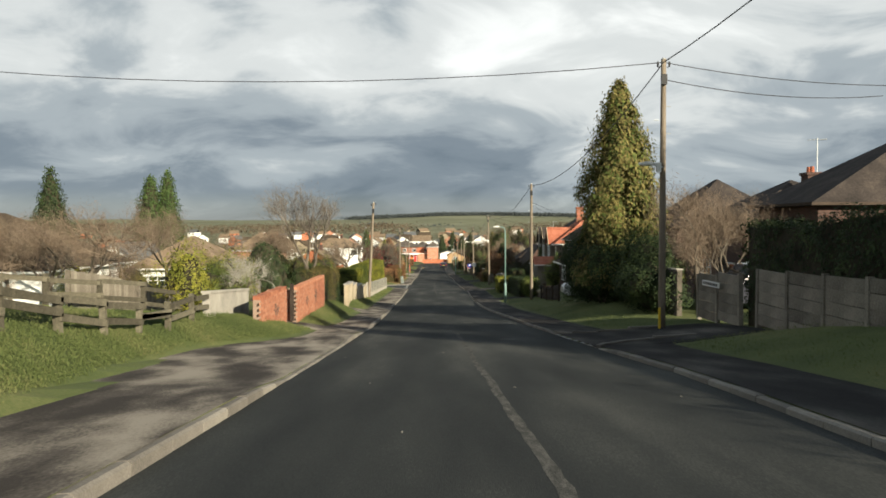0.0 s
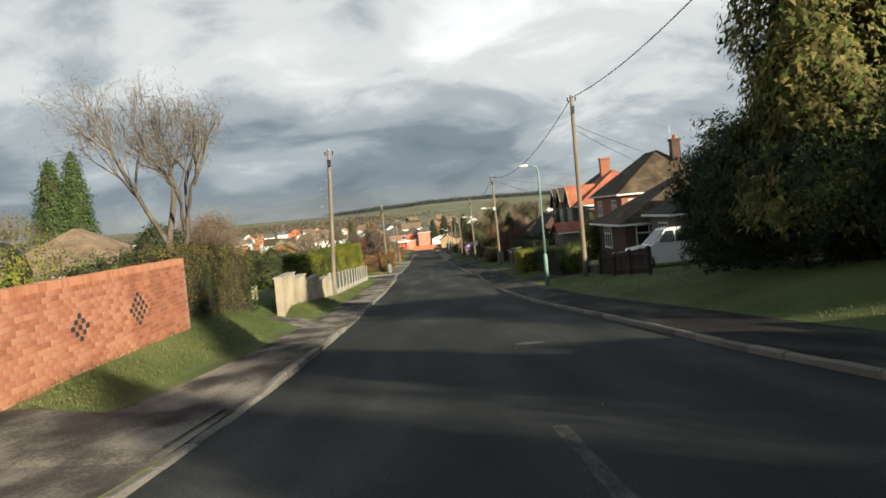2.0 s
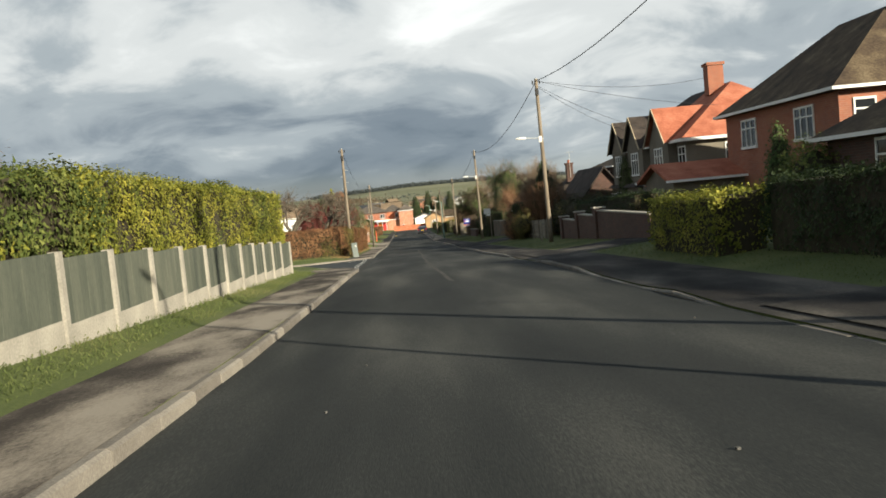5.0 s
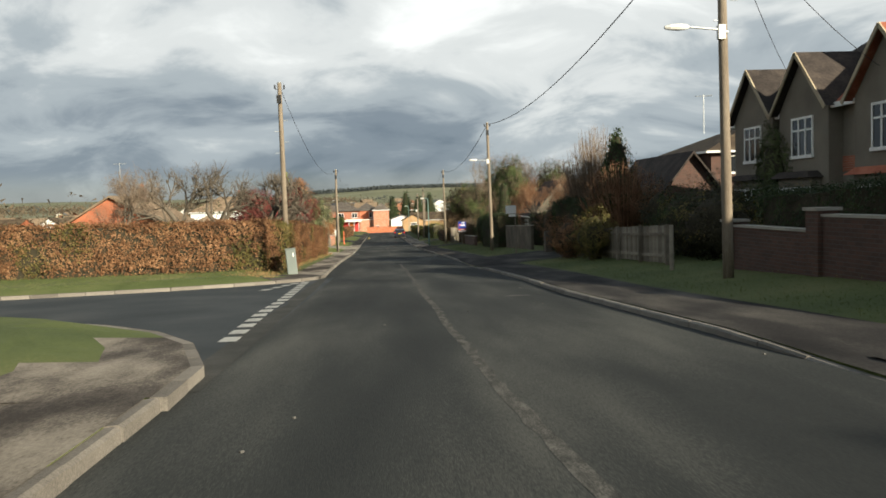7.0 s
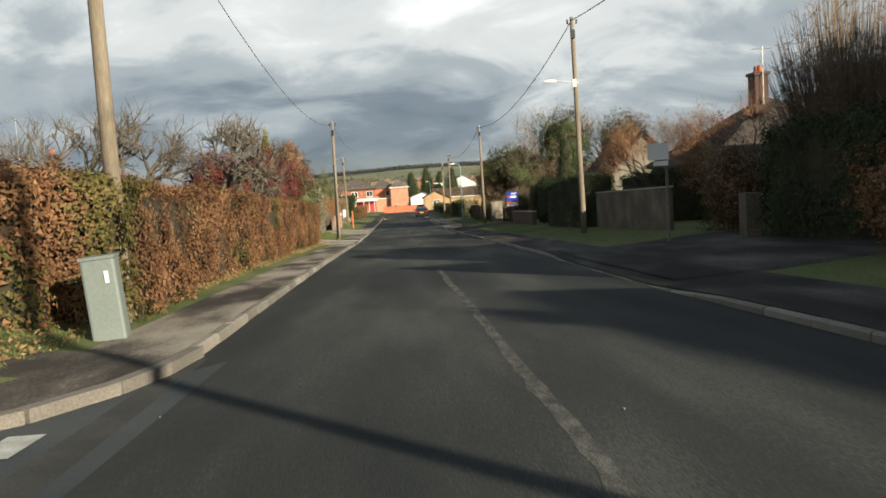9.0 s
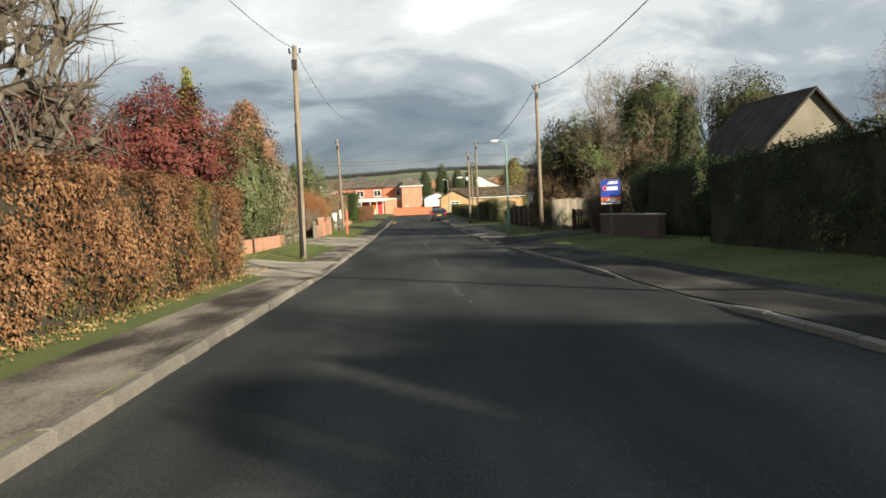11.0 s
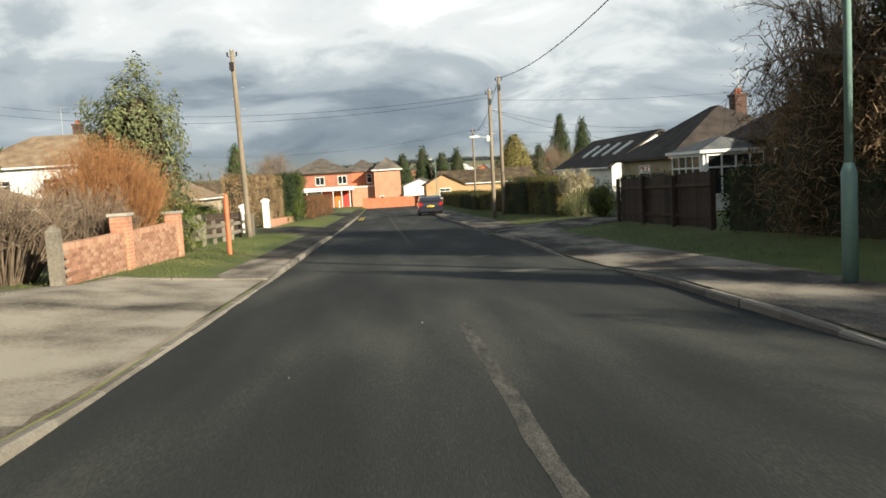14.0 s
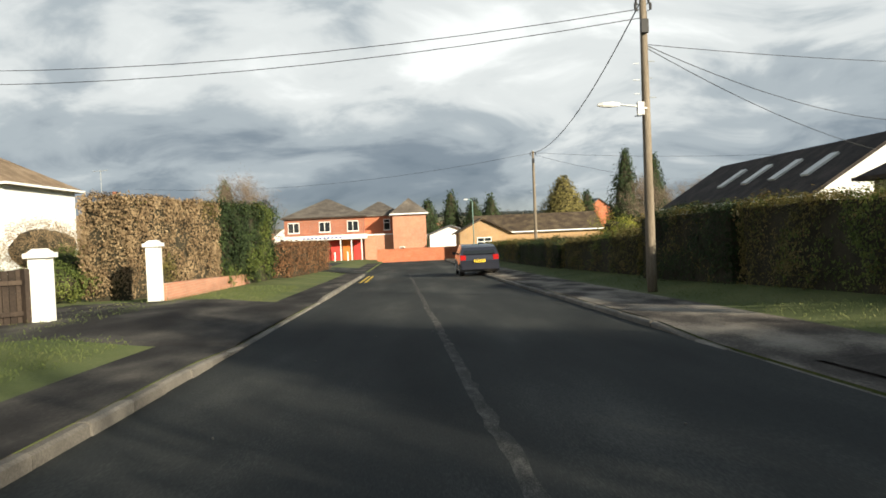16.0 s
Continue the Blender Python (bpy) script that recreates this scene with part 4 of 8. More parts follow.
def thicket(x, y, r, h, label, seed, n=4200, material=None):
    """A bramble thicket: fine twigs all through an uneven mound, with long arching canes."""
    t = thing("thicket", (x, y, land_z(x, y)), label, "shrub")
    rg = np.random.default_rng(seed)
    d = rg.normal(size=(n, 3))
    d /= np.linalg.norm(d, axis=1)[:, None]
    q = rg.uniform(size=n) ** 0.4
    f = np.array([1 + 0.5 * lump(v * 1.5, 1.0, seed) + 0.3 * lump(v * 3.7, 1.0, seed + 3) for v in d])
    pts = np.stack([d[:, 0] * r * q * f, d[:, 1] * r * q * f, np.maximum(0.03, h * 0.42 + d[:, 2] * h * 0.55 * q * f)], 1)
    leaf_part("twig_mass", pts, 0.34, material or M_BRAMBLE, t, seed, None, 1, 0.09, -0.5, tuft=2)
    mb = MB()
    rr_ = random.Random(seed)
    for i in range(46):
        a, k = rr_.uniform(0, 6.28), rr_.uniform(0.4, 1.15)
        top = Vector((0.7 * k * r * math.cos(a), 0.7 * k * r * math.sin(a), h * rr_.uniform(0.6, 1.12)))
        end = Vector((1.15 * k * r * math.cos(a), 1.15 * k * r * math.sin(a), top.z * rr_.uniform(0.55, 1.0)))
        mb.tube([(0.25 * r * math.cos(a), 0.25 * r * math.sin(a), -0.1), top * 0.6 + Vector((0, 0, 0.1 * h)), top, end], [0.018, 0.014, 0.009, 0.004], 4, cap=False)
    tagged(part("cane", mb, M_TWIG, t), "long arching canes", kind="stuff")
    # Dark mound painted as the shade under the twigs.
    part("shade_core", blob((0, 0, h * 0.36), (r * 0.55, r * 0.55, h * 0.36), seed, 0.4), M_CORE, t, "solid core inside, shade among the branches put into its dark colour", True)
    return t


# ---------------- buildings ----------------


def window(parent, face, u, z, w, h, cols=2, rows=2, origin=(0, 0), bay=0.0, frame_mat=None, bars=0.06):
    """A window on a wall that looks to -x ('x') or -y ('y'); u runs along the wall."""
    def pt(a, d, zz):
        return (origin[0] - d, u + a, zz) if face == "x" else (u + a, origin[1] - d, zz)

    def bar(mb, a0, a1, z0, z1, d0, d1):
        p, q = pt(a0, d0, z0), pt(a1, d1, z1)
        mb.box([(i + j) / 2 for i, j in zip(p, q)], [abs(i - j) for i, j in zip(p, q)])
    win = new("window")
    win.parent = parent
    fr = MB()
    bar(fr, -w / 2 - 0.03, w / 2 + 0.03, z + h / 2 - bars, z + h / 2 + 0.02, -0.05, 0.05 + bay)
    bar(fr, -w / 2 - 0.05, w / 2 + 0.05, z - h / 2 - 0.05, z - h / 2 + bars, -0.05, 0.09 + bay)
    for i in range(cols + 1):
        a = -w / 2 + w * i / cols
        bar(fr, a - bars / 2, a + bars / 2, z - h / 2 + bars, z + h / 2 - bars, -0.05, 0.05 + bay)
    for j in range(1, rows):
        zz = z - h / 2 + h * (0.68 if rows == 2 else j / rows)
        for i in range(cols):
            a = -w / 2 + w * i / cols
            bar(fr, a + bars / 2, a + w / cols - bars / 2, zz - bars / 2, zz + bars / 2, -0.04, 0.04 + bay)
    part("window_frame", fr, frame_mat or M_WHITE, win, "white window frame")
    g = MB()
    bar(g, -w / 2 + 0.02, w / 2 - 0.02, z - h / 2 + 0.03, z + h / 2 - 0.03, -0.03, 0.018 + bay)
    part("pane", g, M_GLASS, win, "dark glass")
    return win


def roof_mesh(w, d, e, r, over, kind, axis, hip=0.5):
    """Roof over a w by d plan, with its ridge along an axis; kind hip or gable."""
    x, y = w / 2 + over, d / 2 + over
    if axis == "y":
        i = y - (hip * x * 2 if kind == "hip" else 0)
        i = max(i, 0.15)
        top = [(0, -i, r), (0, i, r)]
        ring = [(-x, -y, e), (x, -y, e), (x, y, e), (-x, y, e)]
        f = [(0, 1, 4), (1, 2, 5, 4), (2, 3, 5), (3, 0, 4, 5)]
    else:
        i = x - (hip * y * 2 if kind == "hip" else 0)
        i = max(i, 0.15)
        top = [(-i, 0, r), (i, 0, r)]
        ring = [(-x, -y, e), (x, -y, e), (x, y, e), (-x, y, e)]
        f = [(0, 1, 5, 4), (1, 2, 5), (2, 3, 4, 5), (3, 0, 4)]
    mb = MB()
    th = 0.14
    if kind == "gable":
        for s in (f[1], f[3]) if axis == "y" else (f[0], f[2]):
            q = [(ring + top)[k] for k in s]
            mb.add(q + [(a, b, c - th) for a, b, c in q], [(0, 1, 2, 3), (7, 6, 5, 4), (0, 4, 5, 1), (1, 5, 6, 2), (2, 6, 7, 3), (3, 7, 4, 0)])
        return mb
    low = [(a, b, c - th) for a, b, c in ring]
    mb.add(ring + top + low, f + [(9, 8, 7, 6), (0, 6, 7, 1), (1, 7, 8, 2), (2, 8, 9, 3), (3, 9, 6, 0)])
    return mb


def house(x, y, w, d, eaves, ridge, wall, roof, label, axis="y", kind="hip", over=0.35, windows=(), chimneys=(), doors=(), band=None, aerial=None, z=None, hip=0.5, name="house", gable_mat=None, brick_low=None):
    """A house centred at (x, y): w across, d along the road. windows: (face, u, z, w, h, cols, rows)."""
    z = land_z(x, y) if z is None else z
    t = thing(name, (x, y, z), label, "house")
    mb = MB().box((0, 0, (eaves - 0.6) / 2), (w, d, eaves + 0.6))
    if kind == "gable":
        if axis == "y":
            for s in (-1, 1):
                mb.add([(-w / 2, s * d / 2, eaves), (w / 2, s * d / 2, eaves), (0, s * d / 2, ridge - 0.08), (-w / 2, s * (d / 2 - 0.2), eaves), (w / 2, s * (d / 2 - 0.2), eaves), (0, s * (d / 2 - 0.2), ridge - 0.08)], [(0, 1, 2), (5, 4, 3), (0, 3, 4, 1), (1, 4, 5, 2), (2, 5, 3, 0)])
        else:
            for s in (-1, 1):
                mb.add([(s * w / 2, -d / 2, eaves), (s * w / 2, d / 2, eaves), (s * w / 2, 0, ridge - 0.08), (s * (w / 2 - 0.2), -d / 2, eaves), (s * (w / 2 - 0.2), d / 2, eaves), (s * (w / 2 - 0.2), 0, ridge - 0.08)], [(0, 1, 2), (5, 4, 3), (0, 3, 4, 1), (1, 4, 5, 2), (2, 5, 3, 0)])
    part("wall", mb, wall, t)
    rf = part("roof", roof_mesh(w, d, eaves + 0.02, ridge, over, kind, axis, hip), roof, t)
    gx, gy = w / 2 + over, d / 2 + over
    dark = wall in (M_BRICKDARK, M_CREAM) and roof is M_TILEDARK
    for s in (-1, 1):
        sides = []
        if kind == "hip" or axis == "x":
            sides.append(MB().box((0, s * (gy + 0.04), eaves - 0.05), (2 * gx + 0.16, 0.09, 0.11)))
        if kind == "hip" or axis == "y":
            sides.append(MB().box((s * (gx + 0.04), 0, eaves - 0.05), (0.09, 2 * gy, 0.11)))
        for g in sides:
            part("gutter", g, M_DARKWOOD if dark else M_WHITE, t, "dark fascia and gutter" if dark else "white fascia and gutter")
    for cx, cy, cw, ch in chimneys:
        c = part("chimney", MB().box((cx, cy, ridge - 0.9 + ch / 2), (cw, cw * 1.25, ch)).box((cx, cy, ridge - 0.9 + ch - 0.05), (cw + 0.14, cw * 1.25 + 0.14, 0.14)), M_BRICKDARK if wall is not M_BRICKBUFF else M_BRICKBUFF, rf, "brick chimney stack")
        for k in (-1, 1):
            part("chimney_pot", MB().tube([(cx, cy + k * cw * 0.3, ridge - 0.9 + ch), (cx, cy + k * cw * 0.3, ridge - 0.9 + ch + 0.32)], [0.12, 0.1], 9), M_TILERED, rf, "terracotta pot")
    if aerial:
        ax, ay, ah = aerial
        a = MB().tube([(ax, ay, ridge - 0.5), (ax, ay, ridge + ah)], 0.022, 5).tube([(ax - 0.5, ay, ridge + ah - 0.1), (ax + 0.5, ay, ridge + ah - 0.05)], 0.014, 4)
        for k in range(6):
            a.tube([(ax - 0.45 + 0.17 * k, ay - 0.2, ridge + ah - 0.09), (ax - 0.45 + 0.17 * k, ay + 0.2, ridge + ah - 0.09)], 0.01, 4)
        part("aerial", a, M_STEEL, rf, "television aerial")
    for face, u, zz, ww, hh, cc, rr in windows:
        window(t, face, u, zz, ww, hh, cc, rr, origin=(-w / 2, -d / 2))
    for face, u, ww, hh, m in doors:
        if face == "x":
            part("door", MB().box((-w / 2 - 0.02, u, hh / 2), (0.1, ww, hh)), m, t)
        else:
            part("door", MB().box((u, -d / 2 - 0.02, hh / 2), (ww, 0.1, hh)), m, t)
    if brick_low:
        part("plinth", MB().box((0, 0, brick_low / 2), (w + 0.06, d + 0.06, brick_low)), M_BRICK, t, "red brick band below the render")
    return t

# ---------------- road details ----------------


def on_road(name, pts, dz, material, label, category, kind=""):
    mb = MB()
    mb.add([(x, y, road_z(y) + dz) for x, y in pts], [tuple(range(len(pts)))])
    return tagged(part(name, mb, material), label, category, kind=kind)


seam = lambda y: float(np.interp(y, [0, 20, 60, 80, 105, 135, 175, 220], [1.9, 1.7, 1.3, 0.75, 0.72, 0.41, 0.15, -0.5])) + 0.05 * lump((y * 0.3, 0, 0))
for a, b in ((4, 26), (70, 112), (128, 141), (147, 156), (172, 214)):
    strip("road_seam", a, b, lambda y: seam(y) - 0.055 - 0.05 * lump((y * 2.7, 1, 0)), lambda y: seam(y) + 0.06 + 0.06 * lump((y * 3.3, 5, 0)), 0.0015, M_SEAM, "pale worn joint along the asphalt", "road", 0.3, 1)
rr = random.Random(5)
for x, y, w, l in ((3.0, 22.3, 0.5, 0.4), (1.9, 161.4, 1.0, 0.55), (2.3, 33.0, 0.5, 0.35), (2.6, 90.0, 0.5, 0.2), (2.4, 118, 0.5, 0.4), (1.6, 165.5, 0.4, 0.35), (2.9, 141.0, 0.25, 1.2)):
    pts = [(x + w / 2 * math.cos(a) * (1 + 0.12 * rr.uniform(-1, 1)), y + l / 2 * math.sin(a) * (1 + 0.15 * rr.uniform(-1, 1))) for a in np.linspace(0, 2 * math.pi, 22)[:-1]]
    on_road("road_patch", pts, 0.005, M_PATCH, "worn pale patch in the asphalt", "road", "structure")
for k in range(17):
    y = 84.0 + 0.89 * k
    x = float(np.interp(y, [84, 88, 91, 94, 99], [-2.2, -2.37, -2.38, -2.46, -2.6]))
    on_road("give_way_dash", [(x - 0.12, y), (x + 0.12, y), (x + 0.11, y + 0.53), (x - 0.13, y + 0.53)], 0.016, M_WHITELINE, "white dashed give way line at the turning", "road marking")
for k in range(4):
    y = 95.1 + 0.87 * k
    x = -3.36 + 0.16 * k
    on_road("give_way_dash", [(x - 0.12, y), (x + 0.12, y), (x + 0.2, y + 0.52), (x - 0.04, y + 0.52)], 0.022, M_WHITELINE, "white dashed give way line at the turning", "road marking")
strip("channel", 80.5, 101.4, lambda y: kerb_l(y) - 0.22, lambda y: kerb_l(y) + 0.12, 0.006, M_ASPHALT_PALE, "pale channel across the mouth of the turning", "road", 1.0, 1)
gully = thing("drain_cover", (-2.2, 136.9, road_z(136.9) + 0.004), "rusty iron gully grate by the kerb", "drain cover")
for yy in (-0.23, 0.23):
    part("frame_bar", MB().box((0, yy, 0.004), (0.46, 0.03, 0.012)), M_BLACK, gully)
for k in range(7):
    part("grate_bar", MB().box((-0.2 + 0.066 * k, 0, 0.004), (0.025, 0.43, 0.012)), M_BLACK, gully)
litter = MB()
for k in range(90):
    y = rr.uniform(2, 200)
    x = rr.uniform(kerb_l(y) + 0.1, kerb_r(y) - 0.1)
    s = rr.uniform(0.008, 0.02)
    litter.box((x, y, road_z(y) + 0.008), (s, s * rr.uniform(1, 1.8), 0.012), rr.uniform(0, 3))
tagged(part("road_grit", litter, M_PATCH), "scattered pale grit and leaves on the asphalt", "grit", kind="stuff")
# driveway crossings over the verges
for nm, y0, y1, xa, xb, m in (("driveway", 26.0, 28.3, -7, -1.6, M_PAVE), ("driveway", 42.4, 45.0, -12, -1.8, M_PAVE), ("driveway", 134.4, 139.4, -7.5, -2.7, M_DRIVE), ("driveway", 152.8, 162.2, -5.4, -2.75, M_DRIVE), ("driveway", 157.6, 160.8, -9, -5.4, M_DRIVE), ("driveway", 182.2, 191.5, -9, -2.9, M_PAVEDARK),
                           ("driveway", 18.6, 24.4, 4.7, 9.6, M_PAVEDARK), ("driveway", 57.0, 60.0, 4.0, 9, M_PAVEDARK), ("driveway", 75.8, 80.2, 4.1, 14, M_PAVEDARK), ("driveway", 105.5, 114.3, 3.9, 9, M_PAVEDARK), ("driveway", 149.5, 153.6, 3.6, 9, M_PAVEDARK), ("driveway", 173.0, 178.0, 3.4, 9, M_PAVE)):
    strip(nm, y0, y1, lambda y: xa, lambda y: xb, 0.03, m, "asphalt driveway crossing over the verge", "driveway", 0.5, 8, True)


def edging(pts, label="worn concrete edging stones along the drive"):
    """Flush kerb stones along a line of points."""
    kb = tagged(new("kerb"), label, "kerb", kind="structure")
    for a, b in zip(pts, pts[1:]):
        n = max(1, round(math.dist(a, b) / 0.9))
        for i in range(n):
            p = [a[k] + (b[k] - a[k]) * (i + 0.5) / n for k in (0, 1)]
            o = part("kerb_stone", MB().box((0, 0, 0), (math.dist(a, b) / n - 0.012, 0.12, 0.2)), M_KERB, kb)
            o.matrix_basis = Matrix.Translation((*p, (land_z(*a) + land_z(*b)) / 2 + (land_z(*b) - land_z(*a)) * ((i + 0.5) / n - 0.5) - 0.055)) @ Matrix.Rotation(math.atan2(b[1] - a[1], b[0] - a[0]), 4, "Z") @ Matrix.Rotation(-math.atan2(land_z(*b) - land_z(*a), math.dist(a, b)), 4, "Y")


edging([(-2.62, 139.8), (-3.6, 139.2), (-5.05, 138.6), (-5.2, 137.6), (-5.2, 134.9)])
edging([(-2.72, 162.6), (-3.5, 162.45), (-5.2, 161.8), (-5.35, 160.9)])
# verge and kerb round the mouth of the turning
near_pts = [(-1.9, 79.75), (-1.96, 81.3), (-2.5, 83.2), (-3.3, 84.7), (-4.4, 86.0), (-6, 87.3), (-8, 88.0), (-12, 88.35), (-20, 88.5), (-34, 88.7)]
far_pts = [(-2.23, 101.6), (-2.28, 100.7), (-2.45, 99.95), (-2.8, 99.15), (-3.5, 98.4), (-4.6, 97.6), (-6.2, 96.75), (-8.3, 96.1), (-10.3, 95.6), (-14, 95.3), (-20, 95.2), (-34, 95.2)]
for pts, s in ((near_pts, -1), (far_pts, 1)):
    kb = tagged(new("kerb"), "pale concrete kerb stones round the corner", "kerb", kind="structure")
    fine = []
    for a, b in zip(pts, pts[1:]):
        n = max(1, round(math.dist(a, b) / 0.75))
        fine += [(a[0] + (b[0] - a[0]) * i / n, a[1] + (b[1] - a[1]) * i / n) for i in range(n)]
    fine.append(pts[-1])
    side = MB()
    for a, b in zip(fine, fine[1:]):
        m = Vector(((a[0] + b[0]) / 2, (a[1] + b[1]) / 2, 0))
        ang = math.atan2(b[1] - a[1], b[0] - a[0])
        za = road_z(m.y) + far_z(m.x, m.y)
        slope = (road_z(b[1]) - road_z(a[1])) / max(0.1, math.dist(a, b))
        o = part("kerb_stone", MB().box((0, 0, 0), (math.dist(a, b) - 0.012, 0.13, 0.26)), M_KERB, kb)
        o.matrix_basis = Matrix.Translation((m.x, m.y, za - 0.02)) @ Matrix.Rotation(ang, 4, "Z") @ Matrix.Rotation(-math.atan(slope), 4, "Y")
    def off(i, d):
        a, b = fine[max(0, i - 1)], fine[min(len(fine) - 1, i + 1)]
        l = math.dist(a, b)
        nx, ny = (b[1] - a[1]) / l, -(b[0] - a[0]) / l
        if ny * s < 0:
            nx, ny = -nx, -ny
        return fine[i][0] + nx * d, fine[i][1] + ny * d
    vs = MB()
    for i in range(len(fine)):
        for d, dz in ((0.06, 0.1), (0.9, 0.12), (1.6, 0.14), (3.2, 0.10)):
            px, py = off(i, d)
            gz = land_z(px, py) if px < kerb_l(py) else road_z(py) + 0.1
            vs.v.append((px, py, max(road_z(py) + far_z(px, py) + dz, gz + 0.012 if d > 0.5 else -99) + (0.014 if d < 2.5 else -0.04)) if i or d < 0.5 else (px, py, gz + 0.01))
    for i in range(len(fine) - 1):
        for k in range(3):
            a = i * 4 + k
            vs.f.append((a, a + 1, a + 5, a + 4))
    vo = part("verge", vs, [M_PAVE, M_GRASS])
    for p in vo.data.polygons:
        p.material_index = 0 if p.index % 3 < 2 and p.center.x > (-3.3 if s < 0 else -3.7) else 1
    tagged(vo, "worn footway and grass round the corner" if s < 0 else "grass edge along the side road", "verge", kind="structure")

for k in range(6):
    y = 18.9 + 0.92 * k
    on_road("give_way_dash", [(kerb_r(y) - 0.04, y), (kerb_r(y) + 0.05, y), (kerb_r(y) + 0.05, y + 0.5), (kerb_r(y) - 0.04, y + 0.5)], 0.034, M_WHITELINE, "worn thin dash across the mouth of the side drive", "road marking")
for pts in ([(4.74, 18.5), (5.0, 18.95), (5.5, 19.4), (6.4, 19.9), (7.6, 20.3)], [(4.66, 24.5), (5.1, 24.1), (5.8, 23.9), (6.8, 24.15), (8.0, 24.6)]):
    kb = tagged(new("kerb"), "pale concrete kerb stones curving into the drive", "kerb", kind="structure")
    for a, b in zip(pts, pts[1:]):
        c = ((a[0] + b[0]) / 2, (a[1] + b[1]) / 2)
        o = part("kerb_stone", MB().box((0, 0, 0), (math.dist(a, b) - 0.01, 0.12, 0.24)), M_KERB, kb)
        o.matrix_basis = Matrix.Translation((*c, land_z(*c) - 0.045)) @ Matrix.Rotation(math.atan2(b[1] - a[1], b[0] - a[0]), 4, "Z")

# grass blades on the near verges
bl, bn = [], []
gg = np.random.default_rng(3)
for side, y0, y1, n in ((-1, 3, 80, 80000), (-1, 102, 200, 40000), (-1, 3, 24, 40000), (1, 8, 80, 22000), (1, 80, 205, 26000)):
    yy = gg.uniform(y0, y1, n)
    for y in yy:
        if side < 0:
            x = kerb_l(y) - foot_l(y) - 0.06 - abs(gg.normal()) * 1.6 - gg.uniform(0, 0.15)
            if any(a < y < b and x > -6 for a, b in ((26, 28.3), (42.4, 45), (134.4, 139.4), (152.8, 162.2), (182.2, 191.5))):
                continue
        else:
            x = kerb_r(y) + 1.75 + gg.uniform(0, 0.1) + abs(gg.normal()) * 1.6
            if any(a < y < b for a, b in ((18.6, 24.6), (57, 60), (75.8, 80.2), (105.5, 114.3), (149.5, 153.6), (173, 178))):
                continue
        h = 0.03 + 0.05 * max(0, lump((x, y, 0), 0.7)) + (0.03 if side < 0 and y < 22 else 0)
        bl.append((x, y, land_z(x, y) + h * 0.4))
for x, y in zip(gg.uniform(-16, -3.6, 9000), gg.uniform(95.5, 103.2, 9000)):   # strip before the hedge on the side road
    if y > side_road(x)[1] + 0.25:
        bl.append((x, y, max(road_z(y) + far_z(x, y) + 0.14, land_z(x, y)) + 0.02))
bl = np.array(bl)
bn = np.tile(np.array([[0.15, -0.45, 0.85]]), (len(bl), 1))
ob = leaf_part("grass", bl, 0.07, M_BLADE, None, 8, bn, 0.5, 0.3, 5.0, tuft=2)
tagged(ob, "rough winter grass on the verges", "grass", kind="stuff")

# ---------------- walls and fences: helpers ----------------


def wall_run(name, x, y0, y1, ztop, material, label, thick=0.22, coping=None, cop_w=0.06, category="wall", base=-0.35, x1=None):
    """A straight garden wall from (x, y0) to (x1, y1) with a level or sloping top."""
    x1 = x if x1 is None else x1
    za, zb = ztop if isinstance(ztop, (tuple, list)) else (ztop, ztop)
    n = max(1, int(math.dist((x, y0), (x1, y1)) / 1.0))
    L = math.dist((x, y0), (x1, y1))
    nx, ny = (y1 - y0) / L * thick / 2, -(x1 - x) / L * thick / 2
    t = thing(name, (x, y0, land_z(x, y0)), label, category)
    b = Vector((x, y0, land_z(x, y0)))
    mb, cp = MB(), MB()
    for i in range(n + 1):
        f = i / n
        px, py = x + (x1 - x) * f, y0 + (y1 - y0) * f
        lo, hi = land_z(px, py) + base, za + (zb - za) * f
        for k, z in ((-1, lo), (1, lo), (1, hi), (-1, hi)):
            mb.v.append((px + nx * k - b.x, py + ny * k - b.y, z - b.z))
        c = (thick / 2 + 0.035) / (thick / 2)
        for k, z in ((-c, hi), (c, hi), (c, hi + cop_w), (-c, hi + cop_w)):
            cp.v.append((px + nx * k - b.x, py + ny * k - b.y, z + 0.002 - b.z))
    for m in (mb, cp):
        for i in range(n):
            for k in range(4):
                p, q = i * 4 + k, i * 4 + (k + 1) % 4
                m.f.append((p, q, q + 4, p + 4))
        m.f += [(3, 2, 1, 0), (4 * n, 4 * n + 1, 4 * n + 2, 4 * n + 3)]
    part("wall_body", mb, material, t)
    if coping:
        part("coping", cp, coping, t, "coping along the top")
    return t


def pier(parent, at, w, h, material, cap=None):
    p = Vector(at) - parent.matrix_basis.translation
    o = part("pier", MB().box((p.x, p.y, p.z + h / 2 - 0.15), (w, w, h + 0.3)), material, parent)
    part("pier_cap", MB().box((p.x, p.y, p.z + h + 0.03), (w + 0.08, w + 0.08, 0.06)), cap or M_CONCRETE, o)
    return o


